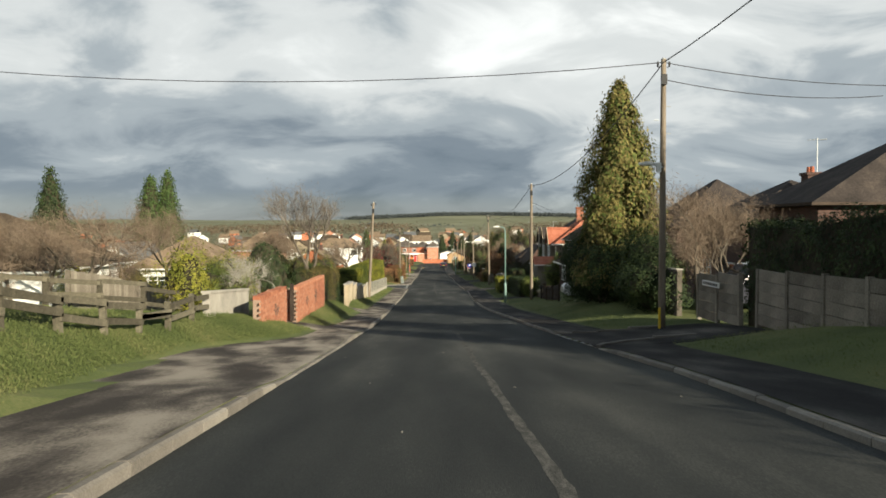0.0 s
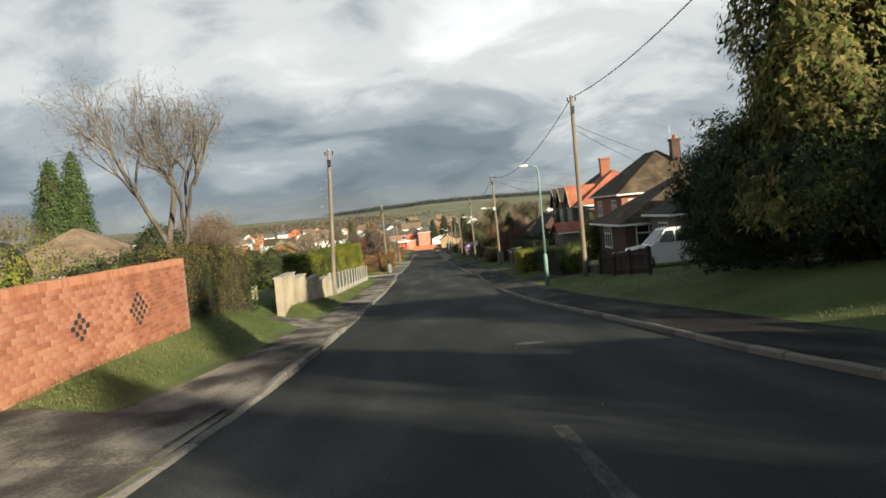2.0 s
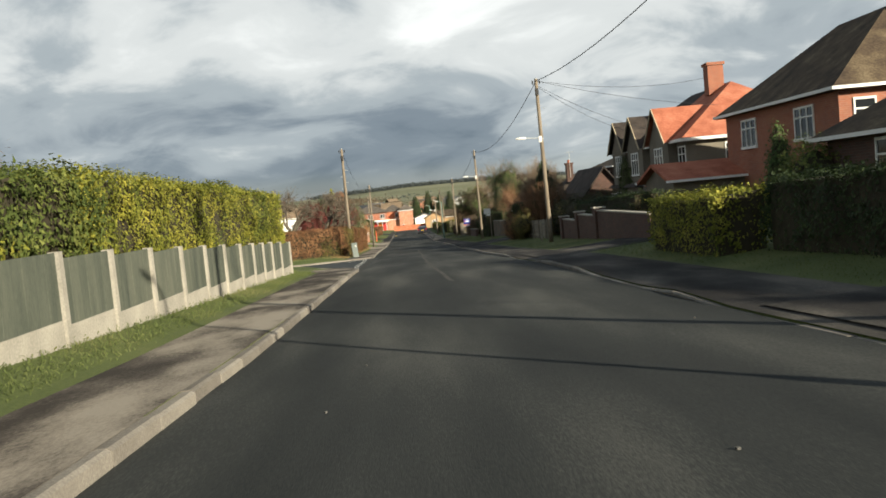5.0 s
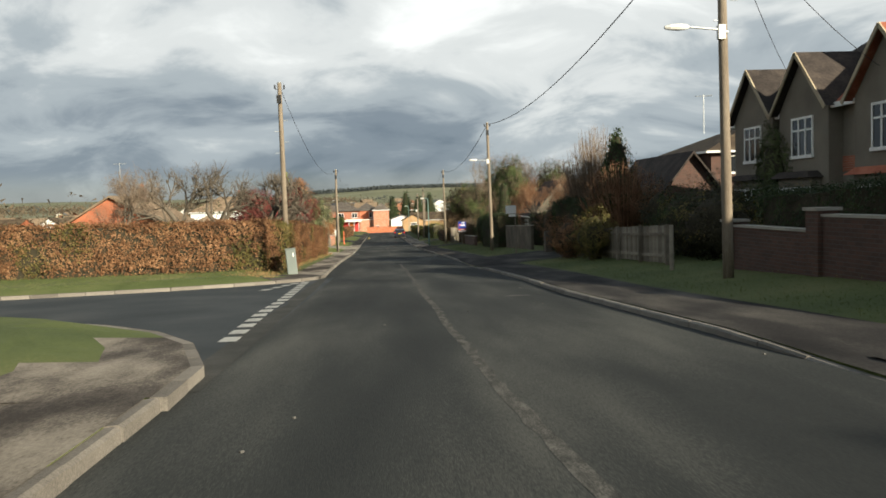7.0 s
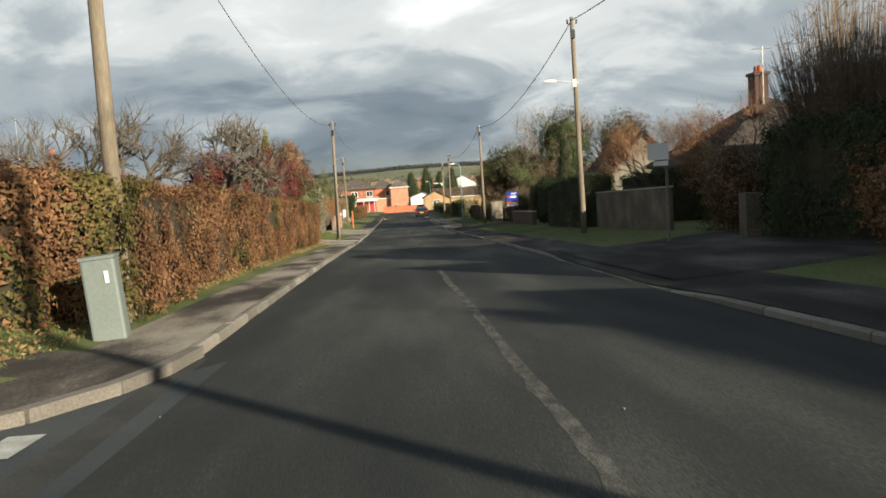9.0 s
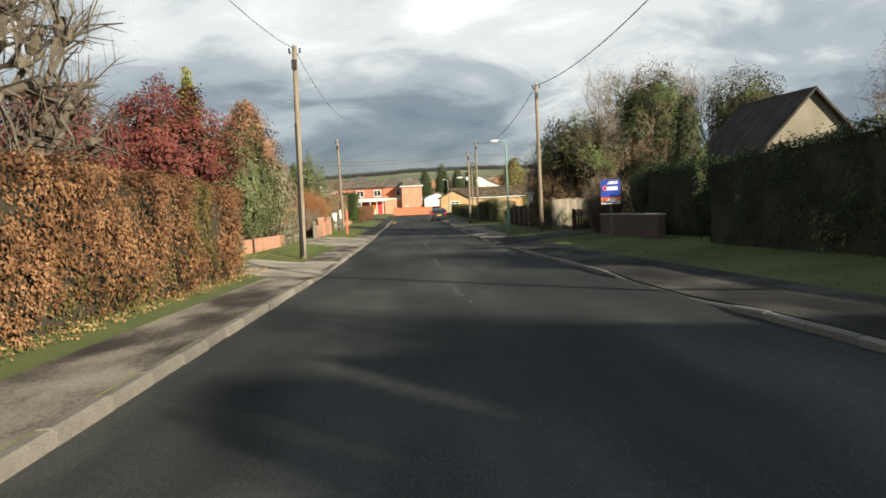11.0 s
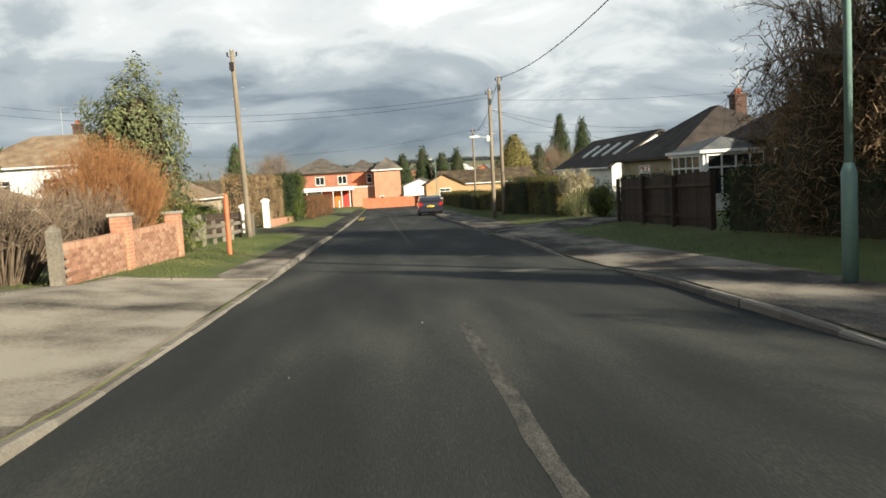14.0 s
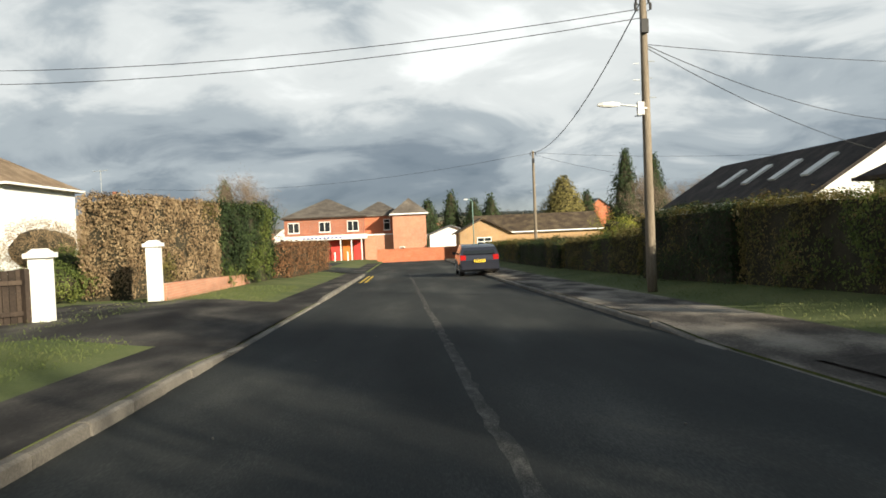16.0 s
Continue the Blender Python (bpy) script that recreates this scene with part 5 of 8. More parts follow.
def rail_fence(pts, h, label, material, rails=(0.45, 0.85), post=0.1, sag=0.03, gap=1.9, seed=1, name="post_and_rail_fence"):
    rg = random.Random(seed)
    x0, y0 = pts[0]
    b = Vector((x0, y0, land_z(x0, y0)))
    t = thing(name, b, label, "fence")
    posts = []
    for a, c in zip(pts, pts[1:]):
        n = max(1, round(math.dist(a, c) / gap))
        posts += [(a[0] + (c[0] - a[0]) * i / n, a[1] + (c[1] - a[1]) * i / n) for i in range(n)]
    posts.append(pts[-1])
    tops = []
    for x, y in posts:
        z = land_z(x, y)
        hh = h * rg.uniform(0.94, 1.06)
        part("post", MB().box((x - b.x, y - b.y, z - b.z + hh / 2 - 0.1), (post, post, hh + 0.2), rg.uniform(-0.1, 0.1), rg.gauss(0, 0.02), rg.gauss(0, 0.02)), material, t)
        tops.append(Vector((x, y, z)) - b)
    for p, q in zip(tops, tops[1:]):
        for r in rails:
            m = p.lerp(q, 0.5)
            d = q - p
            mb = MB().box((0, 0, 0), (d.length + 0.08, 0.04, 0.12))
            o = part("rail", mb, material, t)
            o.matrix_basis = Matrix.Translation(m + Vector((0.06, 0, h * r + rg.gauss(0, sag)))) @ d.to_track_quat("X", "Z").to_matrix().to_4x4() @ Matrix.Rotation(rg.gauss(0, 0.02), 4, "Y")
    return t


def board_fence(a, b_, h, label, material, w=0.12, name="board_fence", gap=0.012, pointed=False, posts=True, rise=0.0, z0=0.03):
    """A fence of upright boards, each its own piece."""
    L = math.dist(a, b_)
    base = Vector((a[0], a[1], land_z(*a)))
    t = thing(name, base, label, "fence")
    ang = math.atan2(b_[1] - a[1], b_[0] - a[0])
    me = MB()
    if pointed:
        me.add([(-w / 2, -0.01, 0), (w / 2, -0.01, 0), (w / 2, 0.01, 0), (-w / 2, 0.01, 0), (-w / 2, -0.01, h - 0.06), (w / 2, -0.01, h - 0.06), (w / 2, 0.01, h - 0.06), (-w / 2, 0.01, h - 0.06), (0, -0.01, h), (0, 0.01, h)],
               [(3, 2, 1, 0), (0, 1, 5, 8, 4), (2, 3, 7, 9, 6), (1, 2, 6, 5), (3, 0, 4, 7), (5, 6, 9, 8), (7, 4, 8, 9)])
    else:
        me.box((0, 0, h / 2), (w, 0.022, h))
    me = me.mesh("board", material)
    n = int(L / (w + gap))
    rg = random.Random(int(L * 100))
    for i in range(n):
        f = (i + 0.5) / n
        x, y = a[0] + (b_[0] - a[0]) * f, a[1] + (b_[1] - a[1]) * f
        o = new("board", me)
        o.parent = t
        o.matrix_basis = Matrix.Translation(Vector((x, y, land_z(x, y) + z0 + rg.uniform(-0.015, 0.015))) - base) @ Matrix.Rotation(ang + rg.gauss(0, 0.01), 4, "Z")
    for zf in (0.22, 0.8):
        p, q = Vector((*a, land_z(*a))) - base, Vector((*b_, land_z(*b_))) - base
        d = q - p
        o = part("rail", MB().box((0, 0.035, 0), (d.length, 0.045, 0.08)), material, t)
        o.matrix_basis = Matrix.Translation(p.lerp(q, 0.5) + Vector((0, 0, h * zf))) @ d.to_track_quat("X", "Z").to_matrix().to_4x4()
    m = max(1, round(L / 2.4))
    for i in range(m + 1):
        x, y = a[0] + (b_[0] - a[0]) * i / m, a[1] + (b_[1] - a[1]) * i / m
        o = part("post", MB().box((0, 0.09, (h + 0.05) / 2 - 0.1), (0.1, 0.1, h + 0.25)), material, t)
        o.matrix_basis = Matrix.Translation(Vector((x, y, land_z(x, y))) - base) @ Matrix.Rotation(ang, 4, "Z")
    return t


def brick_wall(x, y0, y1, ztop, label, diamonds=(), ret=0.0, seed=1, keep=290, near_first=True, brick=None):
    """A wall whose street face and top are laid brick by brick on a mortar core."""
    base = Vector((x, y0, land_z(x, y0)))
    brick = brick or M_WALLBRICK
    t = thing("brick_wall", base, label, "wall")
    core = MB()
    n = int((y1 - y0) / 0.5) + 1
    for i in range(n + 1):
        y = y0 + (y1 - y0) * i / n
        lo = land_z(x, y) - 0.4
        for k, z in ((-0.105, lo), (0.11, lo), (0.11, ztop - 0.01), (-0.105, ztop - 0.01)):
            core.v.append((k, y - y0, z - base.z))
    for i in range(n):
        for k in range(4):
            a, b = i * 4 + k, i * 4 + (k + 1) % 4
            core.f.append((a, b, b + 4, a + 4))
    core.f += [(3, 2, 1, 0), (4 * n, 4 * n + 1, 4 * n + 2, 4 * n + 3)]
    part("mortar_core", core, M_MORTAR, t)
    one = MB().box((0, 0, 0), (0.03, 0.215, 0.065)).mesh("brick", brick)
    half = MB().box((0, 0, 0), (0.03, 0.1025, 0.065)).mesh("brick", brick)
    dark = MB().box((0, 0, 0), (0.034, 0.1025, 0.065)).mesh("brick", M_BLUEBRICK)
    rg = random.Random(seed)
    rest = MB()
    spots = []
    rows = int((ztop - min(land_z(x, y0), land_z(x, y1)) + 0.15) / 0.075)
    for r in range(rows):
        z = ztop - 0.0375 - 0.075 * r
        y = y0 + (0.11 if r % 2 == 0 else 0.0)
        while y < y1 - 0.05:
            if z > land_z(x, y) - 0.08:
                spots.append((y, z, r))
            y += 0.225
    spots.sort(key=lambda s: s[0] if near_first else -s[0])
    for i, (y, z, r) in enumerate(spots):
        isd = any(abs(y - dy) / 0.42 + abs(z - dz) / 0.24 < 1 for dy, dz in diamonds)
        p = Vector((0.102 + rg.uniform(-0.003, 0.004), y - y0, z - base.z))
        if i < keep or isd:
            for me, dy in ((dark, -0.056), (half, 0.056)) if isd else ((one, 0.0),):
                o = new("brick", me)
                o.parent = t
                o.matrix_basis = Matrix.Translation(p + Vector((0, dy, 0)))
        else:
            rest.box(p, (0.03, 0.215, 0.065))
    if rest.v:
        tagged(part("brickwork", rest, brick, t), kind="stuff")
    cop = MB()
    y = y0
    while y < y1 - 0.05:
        cop.box((0, y - y0 + 0.035, ztop + 0.045 - base.z + rg.uniform(-0.004, 0.004)), (0.22, 0.066, 0.105))
        y += 0.075
    part("coping", cop, brick, t, "row of bricks on edge along the top")
    if ret:
        part("return_wall", MB().box((-ret / 2 - 0.1, 0.11, (ztop - base.z) / 2 - 0.1), (ret, 0.22, ztop - base.z + 0.2)), M_BRICK, t)
    return t


# ---------------- left side, first gardens ----------------
rail_fence([(-5.1, 1.0), (-5.0, 11), (-5.0, 21.4)], 0.62, "sagging mossy post and rail fence on the grass bank", M_MOSSWOOD, (0.42, 0.9), 0.11, 0.06, 1.85, 3)
rail_fence([(-9.5, 16.0), (-7.6, 20.5), (-7.0, 25)], 0.95, "old mossy post and rail fence by the garden", M_MOSSWOOD, (0.45, 0.9), 0.11, 0.04, 1.85, 4)
wall_run("block_wall", -5.0, 20.9, 25.2, (-0.46, -0.72), M_CONCRETE, "low pale concrete block wall beside the fence", 0.2, M_CONCRETE)
brick_wall(-4.0, 22.3, 26.1, -0.76, "red brick garden wall with dark diamond patterns", [(24.5, -1.26)], seed=2)
brick_wall(-4.0, 28.1, 35.0, -0.94, "long red brick garden wall with dark diamond patterns", [(30.36, -1.5), (32.49, -1.5)], ret=0.85, seed=3)
gate = thing("garden_gate", (-4.05, 26.15, land_z(-4.05, 26.2)), "dark wooden garden gate between brick walls", "gate")
for yy in (0.05, 1.85):
    part("gate_post", MB().box((0, yy, 0.55), (0.12, 0.12, 1.3)), M_DARKWOOD, gate)
for k in range(9):
    part("board", MB().box((-0.25 - 0.1 * k, 0.35 + 0.13 * k, 0.5), (0.09, 0.025, 0.85), 0.9), M_DARKWOOD, gate)
hedge([(-4.75, 35.5), (-4.75, 42.2)], 1.2, (1.45, 1.7), M_BEECHGREEN, "thin clipped hedge with dry leaves low down", 21, 300, 0.075, 0.0, M_DARKLEAF, 0.32, 0.2)
bare_tree(-5.0, 38.7, 5.8, 0.95, "tall bare tree with a forked trunk behind the hedge", 34, 5, 0.18, 0.26, 3, upright=1.0, fuzz=0.9, twig=M_GREYTWIG)
bare_tree(-6.4, 31.0, 2.3, 1.0, "small pale bare shrub behind the brick wall", 12, 5, 0.07, 0.22, 3, twig=M_CONCRETE, upright=0.4)
bush(-6.9, 25.4, 0.85, 0.9, 2.5, M_YELLOWHEDGE, "rounded yellow green shrub behind the wall", 31, 2600, 0.1)
bush(-7.6, 31.5, 1.3, 1.6, 1.7, M_MIDLEAF, "green shrub behind the brick wall", 32, 2600, 0.1)
bush(-8.6, 36.5, 1.4, 2.0, 2.3, M_YELLOWHEDGE, "broad yellow green shrub in the garden", 33, 3000, 0.1, second=M_MIDLEAF)
board_fence((-9.0, 22.0), (-8.4, 30.0), 1.25, "weathered grey wooden fence panels in the garden", M_OLDWOOD, 0.14)
board_fence((-8.4, 33.0), (-8.2, 42.0), 1.2, "weathered grey wooden fence panels in the garden", M_OLDWOOD, 0.14)
house(-24.5, 47, 10.5, 12, 2.5, 5.6, M_WHITEWALL, M_TILE, "white bungalow with a brown tiled roof", windows=[("y", 2.5, 1.4, 1.8, 1.2, 3, 2), ("y", -2, 1.4, 1.8, 1.2, 3, 2)], kind="hip")
for i, (bx, by) in enumerate(((-12.6, 82), (-10.6, 80.5), (-14.8, 84.5), (-16.8, 86))):
    bush(bx, by, 1.9, 1.6, 3.5, M_BEECHGREEN, "tangled garden shrub below the tan roof", 540 + i, 2000, 0.14, second=M_MIDLEAF)
bush(-17.6, 42, 1.2, 1.2, 2.3, M_YELLOWHEDGE, "bright yellow shrub beside the bungalow", 34, 1800, 0.12)
house(-27, 74, 6, 8, 2.6, 5.2, M_WHITEWALL, M_SLATE, "small white gabled house down the slope", kind="gable", windows=[("y", 0, 1.5, 1.4, 1.1, 2, 2)])
conifer(-29.5, 86.0, 12.6, 2.7, M_CYPRESS, "tall dark green cypress beside its twin", 41, 5200, 0.34, 0.55, 0.01, 0.2, ragged=0.2, aspect=0.5)
conifer(-27.9, 86.6, 13.1, 2.3, M_CYPRESS, "tall dark green cypress beside its twin", 42, 5200, 0.34, 0.55, 0.01, 0.2, ragged=0.2, aspect=0.5)
conifer(-32.7, 70.5, 11.8, 3.4, M_DARKLEAF, "blue green spruce behind the roofs", 43, 3200, 0.4, 0.8, 0.05, 1.5)
bare_tree(-21, 62, 6.5, 1.0, "bare brown tree among the gardens", 44, 5, 0.15, 0.26, 3)
bare_tree(-31, 58, 7.0, 1.0, "bare brown tree among the gardens", 45, 5, 0.15, 0.26, 3)
bare_tree(-14.0, 75.5, 6.0, 1.25, "round bare tree behind the yellow hedge", 46, 6, 0.13, 0.24, 4, fuzz=1.6)
bare_tree(-24, 100, 7.5, 1.0, "bare brown tree among the roofs", 47, 5, 0.16, 0.25, 3)
for i, (bx, by) in enumerate(((-12.5, 52), (-15, 72), (-11, 78), (-19, 52), (-22, 68))):
    bush(bx, by, 1.9, 2.0, 2.6, M_BEECHGREEN if i % 2 else M_DARKLEAF, "tangled garden shrub behind the hedge", 50 + i, 2400, 0.16, second=M_MIDLEAF)
house(-18.5, 64.5, 7, 8, 2.5, 4.9, M_WHITEWALL, M_TILETAN, "white bungalow behind a dark conifer", windows=[("y", -1.5, 1.4, 1.3, 1.1, 2, 2), ("y", 1.7, 1.4, 1.3, 1.1, 2, 2)])
conifer(-10.5, 53.5, 3.6, 2.6, M_DARKLEAF, "low spreading dark conifer on the lawn", 48, 2600, 0.22, 0.5, 0.1, 0.6, ragged=0.6)
house(-23.6, 113.0, 5.6, 7, 4.9, 7.4, M_BRICKPINK, M_TILETAN, "house with a tan tiled roof behind the hedge", kind="hip")
for i, (tx, ty) in enumerate(((-15.6, 37), (-18.5, 40), (-20.6, 41), (-17.2, 43.5), (-22.5, 45), (-14.2, 46))):
    bare_tree(tx, ty, 4.9 if i < 4 else 5.4, 1.3, "bushy brown bare tree down the slope", 450 + i, 6, 0.12, 0.2, 3, twig=M_TWIG)

# cream wall in steps
cw = -4.1
steps = [(45.2, 47.7, -1.99), (47.7, 50.05, -2.22), (50.05, 53.6, -2.50), (53.6, 56.9, -2.80)]
for i, (a, b, zt) in enumerate(steps):
    wall_run("rendered_wall", cw, a + 0.001, b, zt - 0.05, M_CREAM, "cream rendered garden wall stepping down the slope", 0.24, M_CONCRETE, 0.05)
wall_run("rendered_wall", -6.4, 52.5, 53.5, -2.75, M_CREAM, "low cream rendered wall across the lawn", 0.2, M_CONCRETE, 0.05, x1=-13)
# concrete posts with boarded panels
py = [57.15, 58.9, 60.6, 62.2, 63.85, 65.5, 67.15, 68.8, 70.45, 72.0, 73.4, 74.8, 76.4, 78.3]
cf = thing("concrete_post_fence", (-3.95, py[0], land_z(-3.95, py[0])), "green boarded panels between pale concrete posts", "fence")
cb = cf.matrix_basis.translation
for i, y in enumerate(py):
    z = land_z(-3.95, y)
    part("concrete_post", MB().box((0, y - cb.y, z - cb.z + 0.5), (0.13, 0.12, 1.2), taper=0.93), M_CONCRETE, cf, "pale concrete post")
    if i + 1 < len(py):
        y2 = py[i + 1]
        m, z2 = (y + y2) / 2, land_z(-3.95, (y + y2) / 2)
        part("gravel_board", MB().box((0, m - cb.y, z2 - cb.z + 0.1), (0.06, y2 - y - 0.12, 0.34)), M_CONCRETE, cf, "pale concrete board at the foot")
        n = 6
        for k in range(n):
            w = (y2 - y - 0.12) / n
            part("board", MB().box((0.005 * (k % 2), y + 0.06 + w * (k + 0.5) - cb.y, z2 - cb.z + 0.66), (0.025, w + 0.01, 0.78)), M_FENCEDARK, cf)
hedge([(-5.0, 54.5), (-5.0, 63.0)], 1.3, (1.85, 2.1), M_MIDLEAF, "loose dark green conifer hedge behind the wall", 61, 240, 0.12, 0.3, M_YELLOWHEDGE, 0.15, 0.3)
hedge([(-5.0, 62.6), (-5.0, 79.6)], 1.5, (2.15, 2.75), M_YELLOWHEDGE, "tall clipped golden yellow hedge above the fence", 62, 300, 0.10, 0.2, M_MIDLEAF, 0.02, 0.2)

# ---------------- left side, beech hedge and cabinet ----------------
hedge([(-36, 105.7), (-20, 104.0), (-4.3, 103.7)], 1.4, (2.25, 1.8), M_BEECH, "clipped copper brown beech hedge along the side road", 71, 230, 0.115, 0.0, M_BEECHGREEN, 0.0, 0.14)
hedge([(-4.3, 103.5), (-4.65, 107.5), (-4.85, 113.0), (-4.9, 121.0)], 1.5, (1.85, 1.9), M_BEECH, "clipped copper brown beech hedge along the footway", 72, 420, 0.095, 0.0, M_BEECHGREEN, 0.1, 0.3)
hedge([(-4.95, 121.4), (-5.0, 134.2)], 1.5, (1.9, 1.95), M_BEECH, "clipped copper brown beech hedge along the footway", 73, 420, 0.095, 0.0, M_BEECHGREEN, 0.05, 0.28)
lv = np.array([(kerb_l(y) - 1.5 - abs(gg.normal()) * 0.7, y, 0) for y in gg.uniform(99, 136, 3200)])
lv[:, 2] = [land_z(x, y) + 0.03 for x, y, _ in lv]
tagged(leaf_part("fallen_leaves", lv, 0.075, M_DEADLEAF, None, 74, np.tile([[0, -0.3, 1.0]], (len(lv), 1)), 0.8, 0.6), "brown fallen leaves along the hedge foot", "leaves", kind="stuff")
cab = thing("utility_cabinet", (-3.4, 102.6, land_z(-3.4, 102.6) - 0.02), "leaning grey green metal utility cabinet by the footway", "cabinet", rz=0.15)
o = part("cabinet_body", MB().box((0, 0, 0.46), (0.36, 0.28, 0.92)), M_GREYPAINT, cab)
bevel(o, 0.03, 2)
o2 = part("cabinet_top", MB().box((0, 0, 0.935), (0.38, 0.30, 0.035)), M_GREYPAINT, cab)
part("lock_plate", MB().box((0.08, -0.155, 0.72), (0.04, 0.01, 0.13)), M_WHITE, cab, "small pale label bars")
cab.matrix_basis = cab.matrix_basis @ Matrix.Rotation(radians(-4), 4, "Y")
house(-19.5, 138, 8, 10, 2.6, 5.2, M_BRICKORANGE, M_TILETAN, "orange brick bungalow behind the hedge", kind="gable", chimneys=[(0.5, 1, 0.5, 1.5)], aerial=(-0.8, 0, 2.6))
bare_tree(-10.2, 126.5, 6.5, 1.35, "pollarded apple tree with knobbly bare limbs", 81, 5, 0.34, 0.22, 3, twig=M_BARK, knob=1.9, upright=0.5, fuzz=0.5)
bare_tree(-7.8, 128.0, 6.0, 1.35, "pollarded apple tree with knobbly bare limbs", 82, 5, 0.34, 0.22, 3, twig=M_BARK, knob=1.9, upright=0.5, fuzz=0.5)
bare_tree(-13.3, 127.5, 6.5, 1.35, "pollarded apple tree with knobbly bare limbs", 83, 5, 0.34, 0.22, 3, twig=M_BARK, knob=1.9, upright=0.5, fuzz=0.5)
bush(-7.7, 139.3, 2.0, 2.0, 4.9, M_PURPLE, "dense dark red purple leaved shrub", 84, 9000, 0.16, 1.0)
bush(-9.9, 137.3, 2.0, 1.9, 4.8, M_PURPLE, "dense dark red purple leaved shrub", 85, 8000, 0.16, 0.6)
conifer(-8.5, 146.0, 7.0, 1.4, M_YELLOWHEDGE, "golden yellow conifer behind the purple shrub", 86, 2600, 0.16, 0.7, 0.1, 0.8)
bare_tree(-14, 118, 5.5, 1.1, "bare orchard tree behind the hedge", 87, 5, 0.16, 0.24, 3, twig=M_TWIG)
bare_tree(-22, 116, 6.5, 1.1, "bare orchard tree behind the hedge", 88, 5, 0.16, 0.24, 3, twig=M_TWIG)
bare_tree(-30, 118, 6.0, 1.1, "willow with olive yellow bare twigs", 89, 6, 0.16, 0.22, 3, twig=M_GREYLEAF)

# ---------------- left side, shrub gardens ----------------
part_post = thing("gate_post", (-4.4, 134.45, land_z(-4.4, 134.45)), "short wooden gate post at the hedge end", "post")
part("post_body", MB().box((0, 0, 0.4), (0.14, 0.14, 1.0)), M_OLDWOOD, part_post)
bp0 = thing("gate_pier", (-6.0, 138.4, land_z(-6.0, 138.4)), "short worn orange brick pier with ivy beside the drive", "pier")
part("pier_body", MB().box((0, 0, 0.36), (0.4, 0.4, 0.92)), M_BRICKPINK, bp0)
part("pier_cap", MB().box((0, 0, 0.85), (0.44, 0.44, 0.06)), M_PALEBRICK, bp0)
bush(-6.25, 139.6, 0.55, 0.8, 1.15, M_IVY, "dark ivy hanging over the wall end", 941, 1500, 0.11)
wall_run("low_brick_wall", -6.2, 141.3, 151.5, (-7.0, -7.38), M_BRICKPINK, "low weathered pink brick wall along the verge", 0.24, None)
bush(-7.9, 143.6, 1.9, 2.4, 4.9, M_GREYLEAF, "large grey green evergreen shrub over the wall", 91, 9000, 0.15, 0.3, second=M_HOLLY, droop=0.4)
bush(-7.5, 147.6, 1.6, 2.0, 4.6, M_HOLLY, "large green evergreen shrub over the wall", 92, 8000, 0.16, 0.2, second=M_MIDLEAF, share=0.0)
bush(-6.8, 151.4, 1.2, 1.7, 3.9, M_HOLLY, "catkin shrub hung with pale grey tassels", 93, 2600, 0.12, 0.1)
ct = thing("catkins", (-6.7, 151.6, land_z(-6.7, 151.6)), "pale hanging catkin tassels on the shrub", "catkins", kind="stuff")
cg = np.random.default_rng(94)
cd = cg.normal(size=(2200, 3))
cd /= np.linalg.norm(cd, axis=1)[:, None]
cp_ = np.stack([cd[:, 0] * 1.35, cd[:, 1] * 1.85, 1.95 + cd[:, 2] * 1.9], 1)
leaf_part("tassels", cp_, 0.2, M_CATKIN, ct, 95, cd, 0.4, 0.16, 9.0)
conifer(-8.3, 155.5, 7.0, 2.5, M_REDBROWN, "ragged red brown conifer with ascending sprays", 96, 8000, 0.22, 0.5, 0.1, -0.6, ragged=0.5)
twig_bush(-8.0, 158.7, 1.3, 4.6, M_REDBROWN, "dense brown bare shrub behind the fence", 97, 700, 0.010)
bush(-7.9, 158.2, 1.2, 1.5, 4.3, M_REDBROWN, "russet leaved shrub behind the rail fence", 98, 3800, 0.1, 0.3, core=False)
rail_fence([(-6.2, 152.6), (-6.2, 157.2)], 0.98, "grey weathered post and rail fence", M_OLDWOOD, (0.3, 0.6, 0.9), 0.1, 0.01, 1.6, 9)
gp = thing("gate_post", (-6.3, 157.6, land_z(-6.3, 157.6)), "weathered timber gate post beside the drive", "post")
part("post_body", MB().box((0, 0, 0.5), (0.16, 0.16, 1.2)), M_OLDWOOD, gp)
twig_bush(-7.4, 162.3, 1.4, 1.9, M_TWIG, "clipped bare brown hedge shrub behind the wall", 99, 420, 0.009)
twig_bush(-7.0, 165.2, 1.3, 1.8, M_TWIG, "clipped bare brown hedge shrub behind the wall", 100, 380, 0.009)
twig_bush(-7.0, 167.0, 1.5, 3.0, M_ORANGETWIG, "bright orange twigged shrub behind the brick wall", 101, 1500, 0.006)
bw = brick_wall(-5.85, 161.3, 168.3, -7.6, "pink red brick garden wall with piers", seed=5, keep=280, near_first=False, brick=M_PALEBRICK)
for yy in (164.4, 168.4):
    pier(bw, (-5.85, yy, land_z(-5.85, yy)), 0.34, 1.1, M_BRICKPINK)
gq = thing("gate_post", (-5.85, 161.05, land_z(-5.85, 161.05)), "pale weathered pointed gate post at the wall end", "post")
part("post_body", MB().box((0, 0, 0.4), (0.2, 0.16, 1.0)), M_SLAB, gq)
part("post_point", MB().box((0, 0, 0.95), (0.2, 0.16, 0.1), taper=0.3), M_SLAB, gq)
bush(-7.6, 171.6, 1.35, 1.6, 5.2, M_HOLLY, "open holly like evergreen tree with grey green leaves", 102, 4600, 0.17, 1.0, 0.7, "evergreen_tree", "tree", second=M_GREYLEAF, share=0.05)
